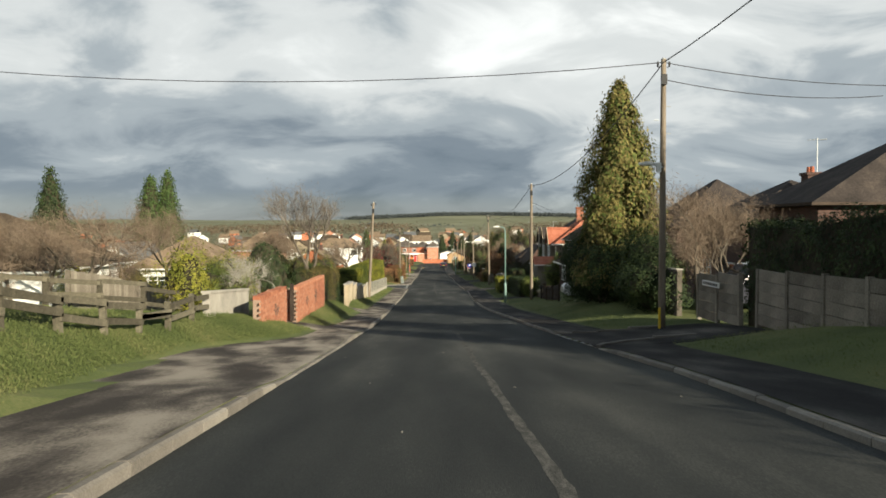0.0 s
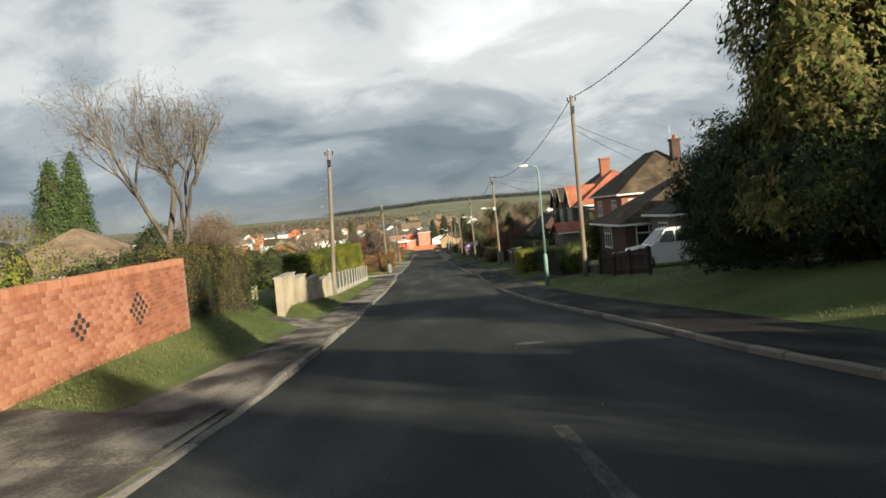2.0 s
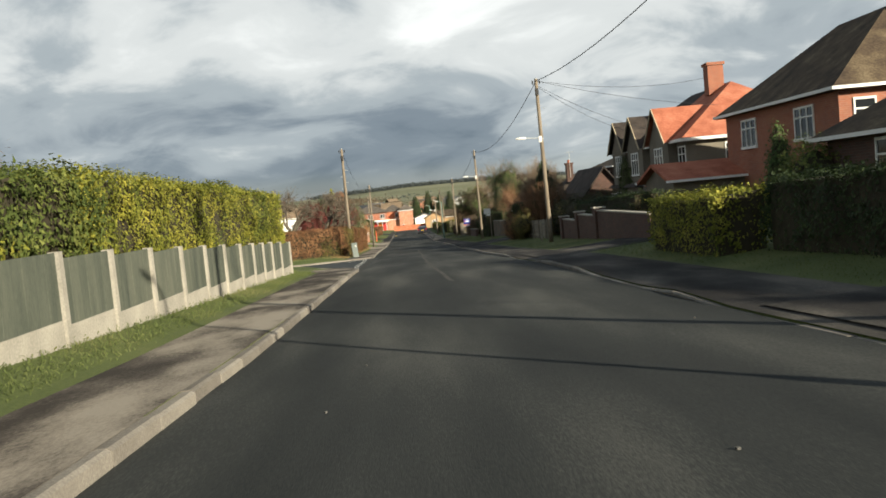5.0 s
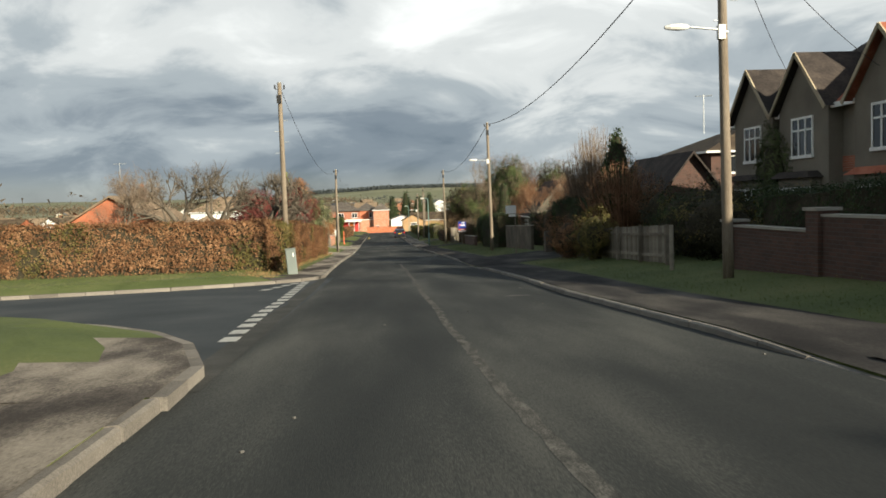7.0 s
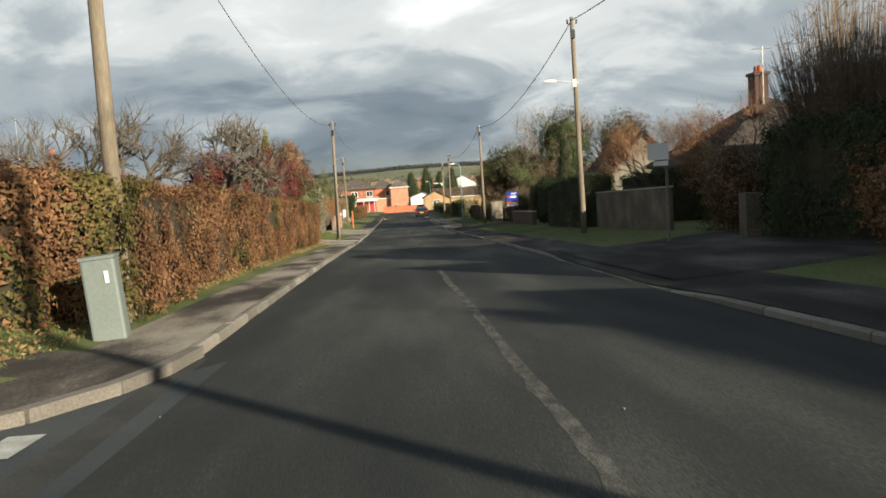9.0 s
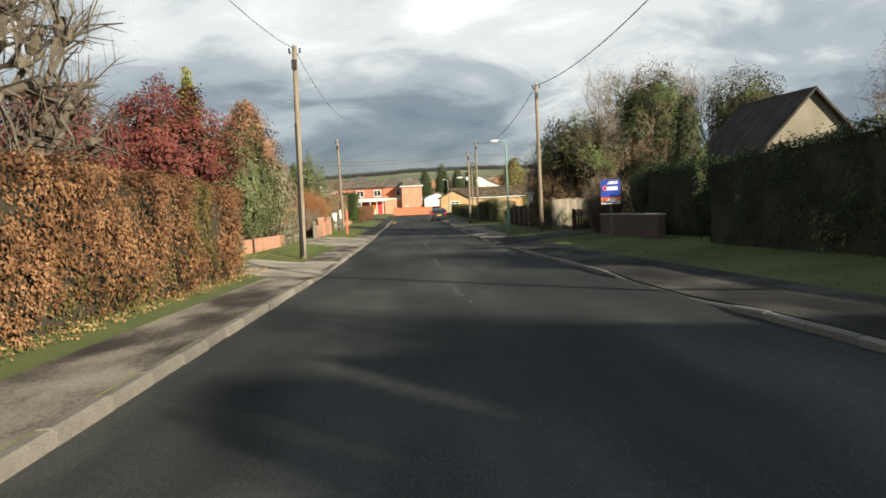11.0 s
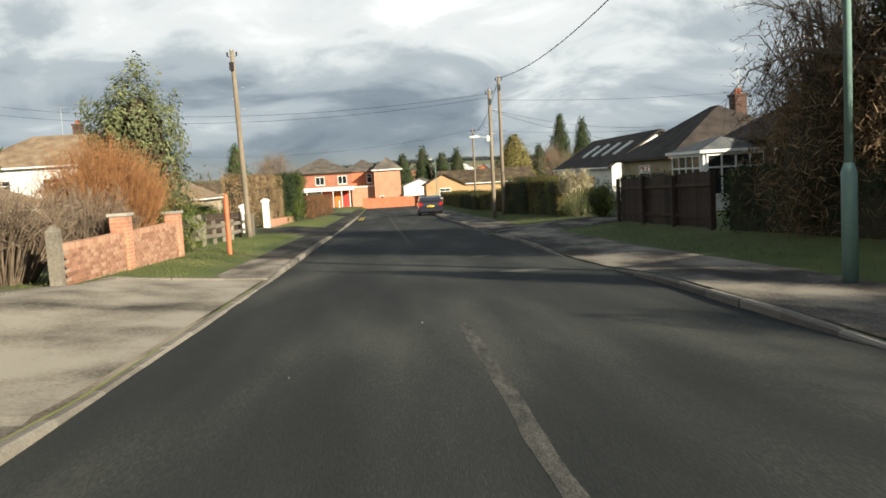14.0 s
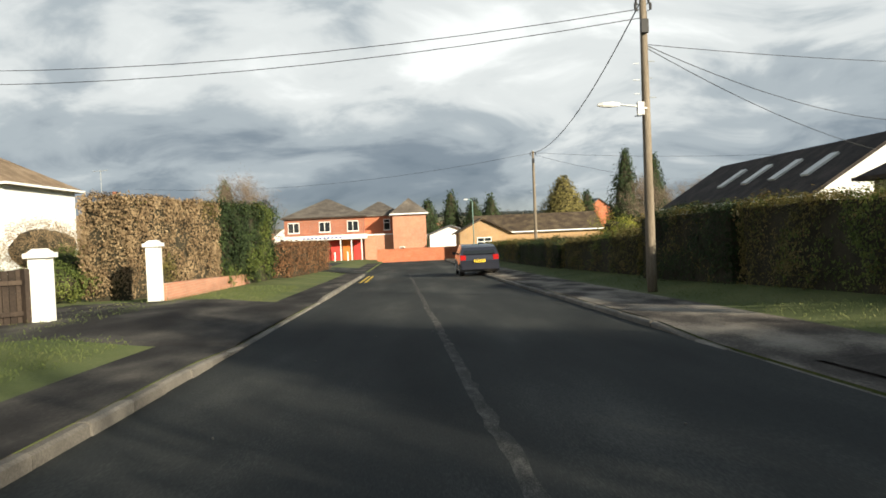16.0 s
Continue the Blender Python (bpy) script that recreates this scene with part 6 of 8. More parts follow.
bush(-6.4, 170.0, 0.9, 1.0, 1.4, M_MIDLEAF, "dark green shrub at the end of the wall", 103, 1600, 0.1)
rp = thing("marker_post", (-4.69, 169.35, land_z(-4.69, 169.35)), "tall orange red plastic marker post on the verge", "post")
part("post_body", MB().tube([(0, 0, -0.1), (0.0, 0, 1.55), (0, 0, 1.62)], [0.055, 0.055, 0.02], 8), M_REDPOST, rp)
rail_fence([(-6.3, 170.6), (-6.15, 180.6)], 0.75, "low dark post and rail fence along the verge", M_OLDWOOD, (0.4, 0.82), 0.1, 0.01, 1.5, 10)
board_fence((-8.4, 171.0), (-7.9, 180.5), 0.95, "open slatted garden fence", M_OLDWOOD, 0.06, "slat_fence", 0.14)
bp_ = thing("gate_pier", (-6.1, 181.0, land_z(-6.1, 181.0)), "short weathered stone pier at the fence end", "pier")
part("pier_body", MB().box((0, 0, 0.38), (0.34, 0.34, 0.96)), M_SLAB, bp_)
part("pier_cap", MB().box((0, 0, 0.885), (0.40, 0.40, 0.05)), M_SLAB, bp_)
board_fence((-8.5, 170.9), (-8.0, 181.6), 0.88, "dark boarded panels behind the slats", M_FENCEDARK, 0.2)


def white_pier(x, y, h):
    t = thing("gate_pier", (x, y, land_z(x, y)), "white painted gate pier with a stepped cap", "pier", "white gate piers")
    part("pier_body", MB().box((0, 0, h / 2 - 0.1), (0.32, 0.32, h + 0.1)), M_WHITE, t)
    part("pier_cap", MB().box((0, 0, h - 0.02), (0.44, 0.44, 0.09)).box((0, 0, h + 0.06), (0.36, 0.36, 0.08), taper=0.55), M_WHITE, t)
    return t


white_pier(-7.0, 191.8, 1.5)
white_pier(-7.05, 185.5, 1.25)
gt = board_fence((-7.3, 185.3), (-8.6, 182.9), 0.95, "dark green boarded gate standing open", M_DARKWOOD, 0.12, "open_gate")
wall_run("low_brick_wall", -6.95, 192.2, 204.5, (-8.55, -8.88), M_BRICKPINK, "low pink brick wall under the hedges", 0.24, None)
hedge([(-8.9, 193.6), (-7.7, 199.2)], 1.5, (2.95, 3.0), M_TANHEDGE, "tall clipped bare brown hedge with pruned stumps", 111, 260, 0.12, 0.1, M_BEECHGREEN, -0.1, 0.22)
hedge([(-7.7, 199.4), (-7.3, 207.5)], 1.6, (2.9, 3.2), M_DARKLEAF, "glossy green laurel hedge", 112, 190, 0.17, 0.1, M_MIDLEAF, 0.2, 0.4)
hedge([(-6.6, 208.5), (-6.0, 221)], 1.3, (1.6, 1.7), M_BEECH, "rust brown clipped hedge near the corner", 113, 150, 0.13, 0.0, None, 0, 0.2)
bare_tree(-9.5, 212, 5.6, 1.1, "fine bare tree behind the laurel", 114, 6, 0.12, 0.24, 3)
conifer(-22.5, 270, 10.5, 3.4, M_CYPRESS, "pointed dark conifer far behind the hedges", 115, 1800, 0.4, 0.7)
for i, (bx, by, bh) in enumerate(((-11.5, 197, 1.6), (-13, 201, 1.8), (-10.5, 193.5, 1.1), (-12.8, 193, 1.4))):
    bush(bx, by, 1.1, 1.2, bh, M_MIDLEAF, "green shrub in the front garden", 116 + i, 1700, 0.11)
bush(-15.0, 203.5, 2.1, 1.6, 3.0, M_TANHEDGE, "rounded clipped tree with fine brown twigs", 121, 5200, 0.12, 0.8, 0.2, "clipped_tree", "tree", aspect=0.25)
house(-25.2, 212.6, 12.5, 8.0, 5.7, 8.2, M_WHITEWALL, M_TILETAN, "white rendered two storey house with a tan hipped roof", axis="x",
      windows=[("y", 4.7, 4.4, 1.7, 1.25, 3, 2), ("y", 0.4, 4.15, 1.3, 1.3, 2, 2), ("y", -3.5, 4.15, 1.9, 1.3, 3, 2), ("y", -0.9, 1.45, 1.6, 1.2, 3, 2), ("y", -4, 1.45, 2.2, 1.3, 3, 2)],
      doors=[("y", 1.9, 1.0, 2.05, M_CREAM)], chimneys=[(1.0, 0.5, 0.6, 1.7)], aerial=(-0.2, 0.5, 2.2))
house(-22.0, 228, 9, 8, 2.6, 5.4, M_CREAM, M_TILETAN, "bungalow with a tan roof beyond the white house", chimneys=[(1.2, 0, 0.5, 1.6)], aerial=(0.3, 0, 2.6))
house(-26, 196, 9, 9, 2.5, 5.0, M_WHITEWALL, M_TILETAN, "low white bungalow behind the hedges", windows=[("y", 2, 1.4, 1.5, 1.1, 2, 2)])

# ---------------- right side, first houses ----------------
def slab_fence(x, y0, bays, tops, label, rows=4, length=1.83):
    """Concrete posts with slabs stacked between them."""
    t = thing("slab_fence", (x, y0, land_z(x, y0)), label, "fence")
    z0 = land_z(x, y0)
    post = MB().box((0, 0, 0), (0.13, 0.12, 1.75)).mesh("post", M_SLAB)
    slab = MB().box((0, 0, 0), (0.06, length - 0.13, 0.285)).mesh("slab", M_SLAB)
    rg = random.Random(int(y0 * 10))
    for i in range(bays + 1):
        y = y0 + i * length
        top = tops[0] + (tops[1] - tops[0]) * i / bays
        o = new("post", post)
        o.parent = t
        o.matrix_basis = Matrix.Translation((rg.uniform(-0.01, 0.01), y - y0, top + 0.06 - 0.875 - z0)) @ Matrix.Rotation(rg.gauss(0, 0.012), 4, "Y")
        for k in range(rows if i < bays else 0):
            o = new("slab", slab)
            o.parent = t
            o.matrix_basis = Matrix.Translation((rg.uniform(-0.012, 0.012), y - y0 + length / 2, top - 0.15 - 0.296 * k + rg.uniform(-0.006, 0.006) - z0)) @ Matrix.Rotation(rg.gauss(0, 0.008), 4, "X")
    return t


slab_fence(9.6, -9.8, 17, (0.80, 0.03), "stained concrete slab fence in the shade", 5)
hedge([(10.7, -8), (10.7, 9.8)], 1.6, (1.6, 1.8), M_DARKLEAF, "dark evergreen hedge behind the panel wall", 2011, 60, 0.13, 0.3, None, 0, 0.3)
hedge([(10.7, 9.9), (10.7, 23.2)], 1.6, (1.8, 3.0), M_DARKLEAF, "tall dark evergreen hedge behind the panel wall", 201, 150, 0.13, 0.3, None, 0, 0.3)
slab_fence(9.75, 23.0, 2, (-0.2, -0.42), "weathered concrete slab fence with level joints", 5)
ns = thing("street_sign", (9.6, 25.0, land_z(9.6, 25.0)), "pale street name plate on the slab wall", "sign")
part("sign_plate", MB().box((-0.02, 0, 1.22), (0.03, 1.5, 0.17)), M_WHITE, ns)
for k in range(9):
    part("letter_bar", MB().box((-0.04, -0.58 + 0.145 * k, 1.22), (0.008, 0.09, 0.09)), M_BLACK, ns, "dark lettering bar")
yp = thing("marker_post", (7.5, 23.3, land_z(7.5, 23.3)), "short yellow marker at the pole foot", "post")
part("post_body", MB().box((0, 0, 0.3), (0.06, 0.05, 0.7)), M_YELLOW, yp)
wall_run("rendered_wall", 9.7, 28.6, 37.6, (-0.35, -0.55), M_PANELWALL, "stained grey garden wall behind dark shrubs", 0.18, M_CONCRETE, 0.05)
conifer(9.3, 36.3, 9.9, 2.35, M_GOLDCONIFER, "tall golden green conifer with drooping sprays", 211, 15000, 0.26, 0.62, 0.1, 1.6, second=M_MIDLEAF, ragged=0.6, z=land_z(9.3, 36.3) - 0.1, aspect=0.5)
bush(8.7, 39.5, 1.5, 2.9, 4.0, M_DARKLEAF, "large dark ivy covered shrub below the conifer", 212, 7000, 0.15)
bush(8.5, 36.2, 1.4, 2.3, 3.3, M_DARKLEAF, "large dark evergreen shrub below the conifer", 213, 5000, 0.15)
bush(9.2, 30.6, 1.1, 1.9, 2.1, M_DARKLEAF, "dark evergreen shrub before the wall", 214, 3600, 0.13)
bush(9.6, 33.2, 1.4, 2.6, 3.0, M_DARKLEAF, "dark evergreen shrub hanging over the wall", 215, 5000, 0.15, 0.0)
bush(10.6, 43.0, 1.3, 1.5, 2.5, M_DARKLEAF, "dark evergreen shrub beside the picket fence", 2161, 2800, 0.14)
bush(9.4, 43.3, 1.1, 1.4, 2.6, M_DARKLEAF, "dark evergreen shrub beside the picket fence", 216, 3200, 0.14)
# Two conifers out of view, added to shade the road and slab fences.
conifer(12.4, 10.8, 6.4, 2.3, M_DARKLEAF, "unseen conifer added to shade the side drive", 2192, 3000, 0.3, 0.6, ragged=0.5)
conifer(14.0, 15.0, 8.6, 2.8, M_DARKLEAF, "tall unseen conifer added to shade the road", 2191, 4200, 0.3, 0.6, ragged=0.5)
bare_tree(11.0, 30.5, 5.2, 1.1, "bare twiggy tree behind the wall", 217, 6, 0.11, 0.22, 3, fuzz=1.3)
bare_tree(12.4, 31.6, 4.8, 1.1, "bare twiggy tree behind the wall", 218, 6, 0.10, 0.22, 3)
bare_tree(11.4, 28.6, 4.0, 1.1, "small bare tree behind the wall", 219, 5, 0.08, 0.22, 3)
bare_tree(14.2, 36, 5.4, 1.1, "bare twiggy tree beside the house", 220, 6, 0.11, 0.22, 3)
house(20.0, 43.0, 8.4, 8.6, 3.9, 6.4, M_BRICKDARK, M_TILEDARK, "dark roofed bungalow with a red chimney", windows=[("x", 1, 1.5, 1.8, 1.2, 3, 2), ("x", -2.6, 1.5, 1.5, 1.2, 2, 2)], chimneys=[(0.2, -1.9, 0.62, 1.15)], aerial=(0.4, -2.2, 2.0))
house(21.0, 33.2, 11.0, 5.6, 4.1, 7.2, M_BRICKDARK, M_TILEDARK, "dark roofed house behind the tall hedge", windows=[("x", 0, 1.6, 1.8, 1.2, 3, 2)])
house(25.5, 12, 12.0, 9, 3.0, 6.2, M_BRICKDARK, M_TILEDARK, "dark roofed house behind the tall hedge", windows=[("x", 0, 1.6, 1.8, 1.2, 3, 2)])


def car(x, y, z, rz, paint, label, L=4.2, W=1.75, H=1.45, van=False):
    """A parked car; its own x axis runs towards the tail."""
    t = thing("van" if van else "car", (x, y, z), label, "car", rz=rz)
    belt, hood = (0.98, 0.95) if not van else (1.12, 1.05)
    side = [(-L / 2, 0.35), (-L / 2 + 0.05, 0.62), (-L / 2 + 0.25, hood - 0.12), (-L * 0.26, hood), (-L * 0.26 + 0.7, H - 0.06), (-L * 0.02, H), (L * 0.30, H - 0.03), (L * 0.40, H - 0.12), (L / 2 - 0.06, belt), (L / 2, 0.75), (L / 2 - 0.02, 0.33), (L / 2 - 0.2, 0.24), (-L / 2 + 0.2, 0.22)]
    mb = MB()
    n = len(side)
    for s, k in ((-1, 1), (-1, 0.999), (1, 0.999), (1, 1)):
        for px, pz in side:
            tuck = 1.0 if pz <= belt + 0.01 else 1 - 0.17 * (pz - belt) / (H - belt)
            mb.v.append((px * (0.985 if k == 1 else 1), s * (W / 2 * tuck - (0.05 if k == 1 else 0) + (0.0 if k == 1 else -0.0)) if k != 1 else s * (W / 2 * tuck), pz))
    for r in range(3):
        for i in range(n):
            j = (i + 1) % n
            mb.f.append((r * n + i, r * n + j, (r + 1) * n + j, (r + 1) * n + i))
    mb.f += [tuple(range(n))[::-1], tuple(range(3 * n, 4 * n))]
    b = part("body", mb, paint, t)
    bevel(b, 0.04, 2)
    yb, yt = W / 2 - 0.012, W / 2 * 0.86
    for s in (-1, 1):
        x0, x1 = -L * 0.26 + 0.28, L * 0.36
        for k, (a, c) in enumerate(((x0, -0.05), (0.02, x1))):
            g = MB().add([(a, s * (yb + 0.012), belt + 0.04), (c, s * (yb + 0.012), belt + 0.04), (c - (0.1 if k else 0), s * (yt + 0.016), H - 0.14), (a + (0.42 if k == 0 else 0), s * (yt + 0.016), H - 0.14)], [(0, 1, 2, 3) if s < 0 else (3, 2, 1, 0)])
            part("side_window", g, M_GLASS, t, "dark glass")
        part("mirror", MB().box((-L * 0.2, s * (W / 2 + 0.09), belt + 0.05), (0.1, 0.18, 0.13)), paint, t)
        part("tail_light", MB().box((L / 2 - 0.05, s * (W / 2 - 0.14), 0.86), (0.09, 0.24, 0.26)), M_TAIL, t, "red tail light")
        part("head_light", MB().box((-L / 2 + 0.12, s * (W / 2 - 0.25), 0.68), (0.14, 0.34, 0.16)), M_LAMPHEAD, t, "clear head light")
    part("rear_window", MB().add([(L * 0.395 + 0.035, -W * 0.37, H - 0.17), (L * 0.395 + 0.035, W * 0.37, H - 0.17), (L / 2 - 0.045, W * 0.41, belt + 0.05), (L / 2 - 0.045, -W * 0.41, belt + 0.05)], [(3, 2, 1, 0)]), M_GLASS, t, "dark rear glass")
    part("windscreen", MB().add([(-L * 0.26 + 0.03, -W * 0.42, hood + 0.05), (-L * 0.26 + 0.03, W * 0.42, hood + 0.05), (-L * 0.26 + 0.62, W * 0.37, H - 0.1), (-L * 0.26 + 0.62, -W * 0.37, H - 0.1)], [(3, 2, 1, 0)]), M_GLASS, t, "windscreen glass")
    part("bumper", MB().box((L / 2 - 0.02, 0, 0.46), (0.12, W * 0.94, 0.22)), paint, t)
    pl = part("number_plate", MB().box((L / 2 + 0.03, 0, 0.72), (0.02, 0.52, 0.12)), M_PLATE, t, "yellow number plate")
    for k in range(5):
        part("plate_bar", MB().box((L / 2 + 0.044, -0.18 + 0.09 * k, 0.72), (0.006, 0.05, 0.07)), M_BLACK, pl)
    for sx in (-L * 0.31, L * 0.29):
        for s in (-1, 1):
            w = part("wheel", MB().tube([(sx, s * (W / 2 - 0.2), 0.31), (sx, s * (W / 2 + 0.015), 0.31)], 0.19, 14), M_STEEL, t, "silver wheel rim")
            part("tyre", MB().tube([(sx, s * (W / 2 - 0.2), 0.31), (sx, s * (W / 2 - 0.19), 0.31), (sx, s * (W / 2 - 0.01), 0.31), (sx, s * (W / 2), 0.31)], [0.29, 0.32, 0.32, 0.29], 18), M_RUBBER, w, "black tyre")
    return t


car(13.4, 31.0, land_z(13.4, 31) + 0.1, 0.15, M_CARBLUE, "dark blue estate car parked behind the wall", 4.3, 1.8, 1.7)
board_fence((8.2, 46.6), (8.2, 54.4), 0.9, "dark brown pointed picket fence", M_DARKWOOD, 0.085, "picket_fence", 0.055, True)
car(12.1, 57.3, land_z(12.1, 57.3), 0.0, M_CARWHITE, "white people carrier parked in the drive", 4.25, 1.8, 1.82, True)
house(17.4, 62.9, 7.8, 4.6, 2.55, 5.1, M_RENDER, M_TILEDARK, "pale rendered bungalow with a dark hipped roof", windows=[("y", -2, 1.5, 1.7, 1.2, 3, 2), ("x", 0, 1.5, 1.6, 1.2, 3, 2)])
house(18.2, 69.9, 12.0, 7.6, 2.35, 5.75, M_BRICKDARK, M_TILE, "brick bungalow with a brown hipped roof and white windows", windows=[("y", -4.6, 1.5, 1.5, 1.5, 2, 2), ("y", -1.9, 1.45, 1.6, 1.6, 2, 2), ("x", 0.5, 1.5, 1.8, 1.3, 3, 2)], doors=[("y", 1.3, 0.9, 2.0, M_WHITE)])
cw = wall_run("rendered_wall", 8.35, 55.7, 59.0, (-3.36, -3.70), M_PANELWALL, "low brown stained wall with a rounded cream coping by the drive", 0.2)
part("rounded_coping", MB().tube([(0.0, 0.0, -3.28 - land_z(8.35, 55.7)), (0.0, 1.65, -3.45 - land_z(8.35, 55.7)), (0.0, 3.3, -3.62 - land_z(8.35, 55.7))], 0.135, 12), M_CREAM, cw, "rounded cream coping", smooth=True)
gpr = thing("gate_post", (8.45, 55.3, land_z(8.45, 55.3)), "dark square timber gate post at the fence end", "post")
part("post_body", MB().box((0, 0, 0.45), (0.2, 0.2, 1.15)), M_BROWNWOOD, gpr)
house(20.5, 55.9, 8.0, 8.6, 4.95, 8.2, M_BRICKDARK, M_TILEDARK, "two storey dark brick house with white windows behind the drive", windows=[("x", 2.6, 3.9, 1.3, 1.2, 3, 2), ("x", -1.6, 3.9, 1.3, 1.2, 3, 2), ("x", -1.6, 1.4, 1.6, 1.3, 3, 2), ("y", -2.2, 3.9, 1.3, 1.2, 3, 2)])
hedge([(7.6, 58.4), (7.6, 66.5)], 1.3, (1.35, 1.4), M_DARKLEAF, "dark clipped hedge in the shade", 221, 190, 0.11, 0.0, None, 0, 0.2)
bush(7.75, 57.8, 0.65, 0.65, 1.5, M_MIDLEAF, "leafy laurel at the hedge end", 222, 1300, 0.14)
hedge([(6.75, 66.9), (6.9, 71.8)], 1.2, (1.3, 1.3), M_YELLOWHEDGE, "bright yellow variegated hedge", 223, 190, 0.11, 0.0, M_MIDLEAF, 0.05, 0.2)
house(18.9, 83.0, 7.6, 9.6, 4.75, 7.9, M_BRICK, M_TILE, "two storey brick house with a brown hipped roof and tall chimney", windows=[("y", -2.9, 3.75, 0.75, 1.15, 1, 2), ("y", -1.0, 3.75, 1.3, 1.2, 3, 2), ("y", 2.0, 3.75, 1.3, 1.2, 3, 2), ("y", -1.0, 1.35, 1.4, 1.3, 3, 2), ("x", -2.4, 3.75, 1.4, 1.2, 3, 2), ("x", 2.4, 3.75, 1.4, 1.2, 3, 2), ("x", -2.4, 1.35, 1.8, 1.4, 3, 2)], chimneys=[(1.1, -2.6, 0.62, 1.55)], aerial=(0.8, -2.6, 1.7), hip=0.42)
bush(12.0, 74.0, 1.1, 1.3, 2.7, M_MIDLEAF, "dark green shrub before the brick house", 224, 2200, 0.13)
conifer(12.6, 77.5, 3.4, 0.9, M_CYPRESS, "small conifer before the brick house", 225, 1500, 0.16)

# pair of gabled houses with bays
pair = thing("semi_detached_house", (19.0, 99.4, land_z(19.0, 99.4)), "pair of grey rendered gabled houses with bay windows", "house")
PW, PD, PE, PR = 8.2, 13.6, 4.9, 8.0
part("wall", MB().box((0, 0, PE / 2 - 0.3), (PW, PD, PE + 0.6)), M_RENDER, pair)
part("brick_band", MB().box((0, 0, 2.9), (PW + 0.05, PD + 0.05, 0.5)), M_BRICK, pair, "band of red brick between the storeys")
ox, oy = PW / 2 + 0.35, PD / 2 + 0.35
for nm, s, m, lb in (("roof", -1, M_TILERED, "bright orange red tiles"), ("roof", 1, M_TILEDARK, "dark brown tiles")):
    part(nm, MB().add([(-ox, s * oy, PE), (ox, s * oy, PE), (0, s * (oy - 4.0), PR), (0, 0.0, PR), (-ox, 0.0, PE), (ox, 0.0, PE)], [(0, 1, 2), (0, 2, 3, 4), (1, 5, 3, 2)]), m, pair, lb)
for s in (-1, 1):
    for g in (MB().box((0, s * (oy + 0.04), PE - 0.1), (2 * ox, 0.09, 0.16)), MB().box((s * (ox + 0.04), 0, PE - 0.1), (0.09, 2 * oy, 0.16))):
        part("gutter", g, M_WHITE, pair, "white fascia and gutter")
part("chimney", MB().box((-0.6, -2.2, PR + 0.3), (0.9, 0.7, 1.8)).box((-0.6, -2.2, PR + 1.15), (1.05, 0.85, 0.16)), M_BRICK, pair, "red brick chimney stack")
for yy, rm in ((-3.7, M_TILERED), (0.95, M_TILEDARK), (4.64, M_TILEDARK)):
    gb = part("gable_front", MB().add([(-PW / 2 - 0.5, yy - 1.6, PE - 2.9), (-PW / 2 - 0.5, yy + 1.6, PE - 2.9), (-PW / 2 - 0.5, yy + 1.6, PE), (-PW / 2 - 0.5, yy, PE + 1.75), (-PW / 2 - 0.5, yy - 1.6, PE), (-PW / 2 + 0.1, yy - 1.6, PE - 2.9), (-PW / 2 + 0.1, yy + 1.6, PE - 2.9), (-PW / 2 + 0.1, yy + 1.6, PE), (-PW / 2 + 0.1, yy - 1.6, PE)], [(0, 1, 2, 3, 4)[::-1], (0, 4, 8, 5), (1, 6, 7, 2), (0, 5, 6, 1)]), M_RENDER, pair)
    rf = MB()
    for s in (-1, 1):
        rf.add([(-PW / 2 - 0.75, yy, PE + 1.9), (-PW / 2 - 0.75, yy + s * 1.85, PE - 0.12), (2.2 - PW / 2, yy, PE + 1.9), (0.1 - PW / 2, yy + s * 1.85, PE - 0.1), (-PW / 2 - 0.75, yy, PE + 1.8), (-PW / 2 - 0.75, yy + s * 1.85, PE - 0.22)], [(0, 1, 3, 2), (0, 4, 5, 1)])
    part("gable_roof", rf, rm, gb)
    bb = MB()
    for s in (-1, 1):
        d = Vector((0, s * 1.85, -2.02))
        c = Vector((-PW / 2 - 0.78, yy, PE + 1.85)) + d / 2
        bb.box(c, (0.05, d.length, 0.12), rx=math.atan2(d.z, d.y) if s > 0 else math.atan2(-d.z, -d.y))
    part("bargeboard", bb, M_CREAM, gb, "cream bargeboards")
    window(pair, "x", yy, PE - 1.0, 1.35, 1.35, 3, 2, origin=(-PW / 2 - 0.5, 0))
    bay = part("bay", MB().box((-PW / 2 - 0.35, yy, 1.2), (0.9, 2.3, 2.6)), M_RENDER, pair)
    window(pair, "x", yy, 1.55, 2.1, 1.25, 4, 2, origin=(-PW / 2 - 0.8, 0))
    part("bay_roof", MB().box((-PW / 2 - 0.45, yy, 2.62), (1.2, 2.7, 0.22), taper=0.7), rm, bay)
window(pair, "x", -6.1, PE - 1.05, 1.0, 1.3, 2, 2, origin=(-PW / 2, 0))
window(pair, "y", -1.5, PE - 1.05, 1.1, 1.3, 2, 2, origin=(0, -PD / 2))
part("door", MB().box((-PW / 2 - 0.02, -2.2, 1.0), (0.1, 0.95, 2.1)), M_DARKWOOD, pair)
house(13.5, 88.2, 3.2, 4.0, 2.3, 3.1, M_RENDER, M_TILERED, "low porch with a red tiled roof beside the pair", kind="gable", axis="x", name="porch")

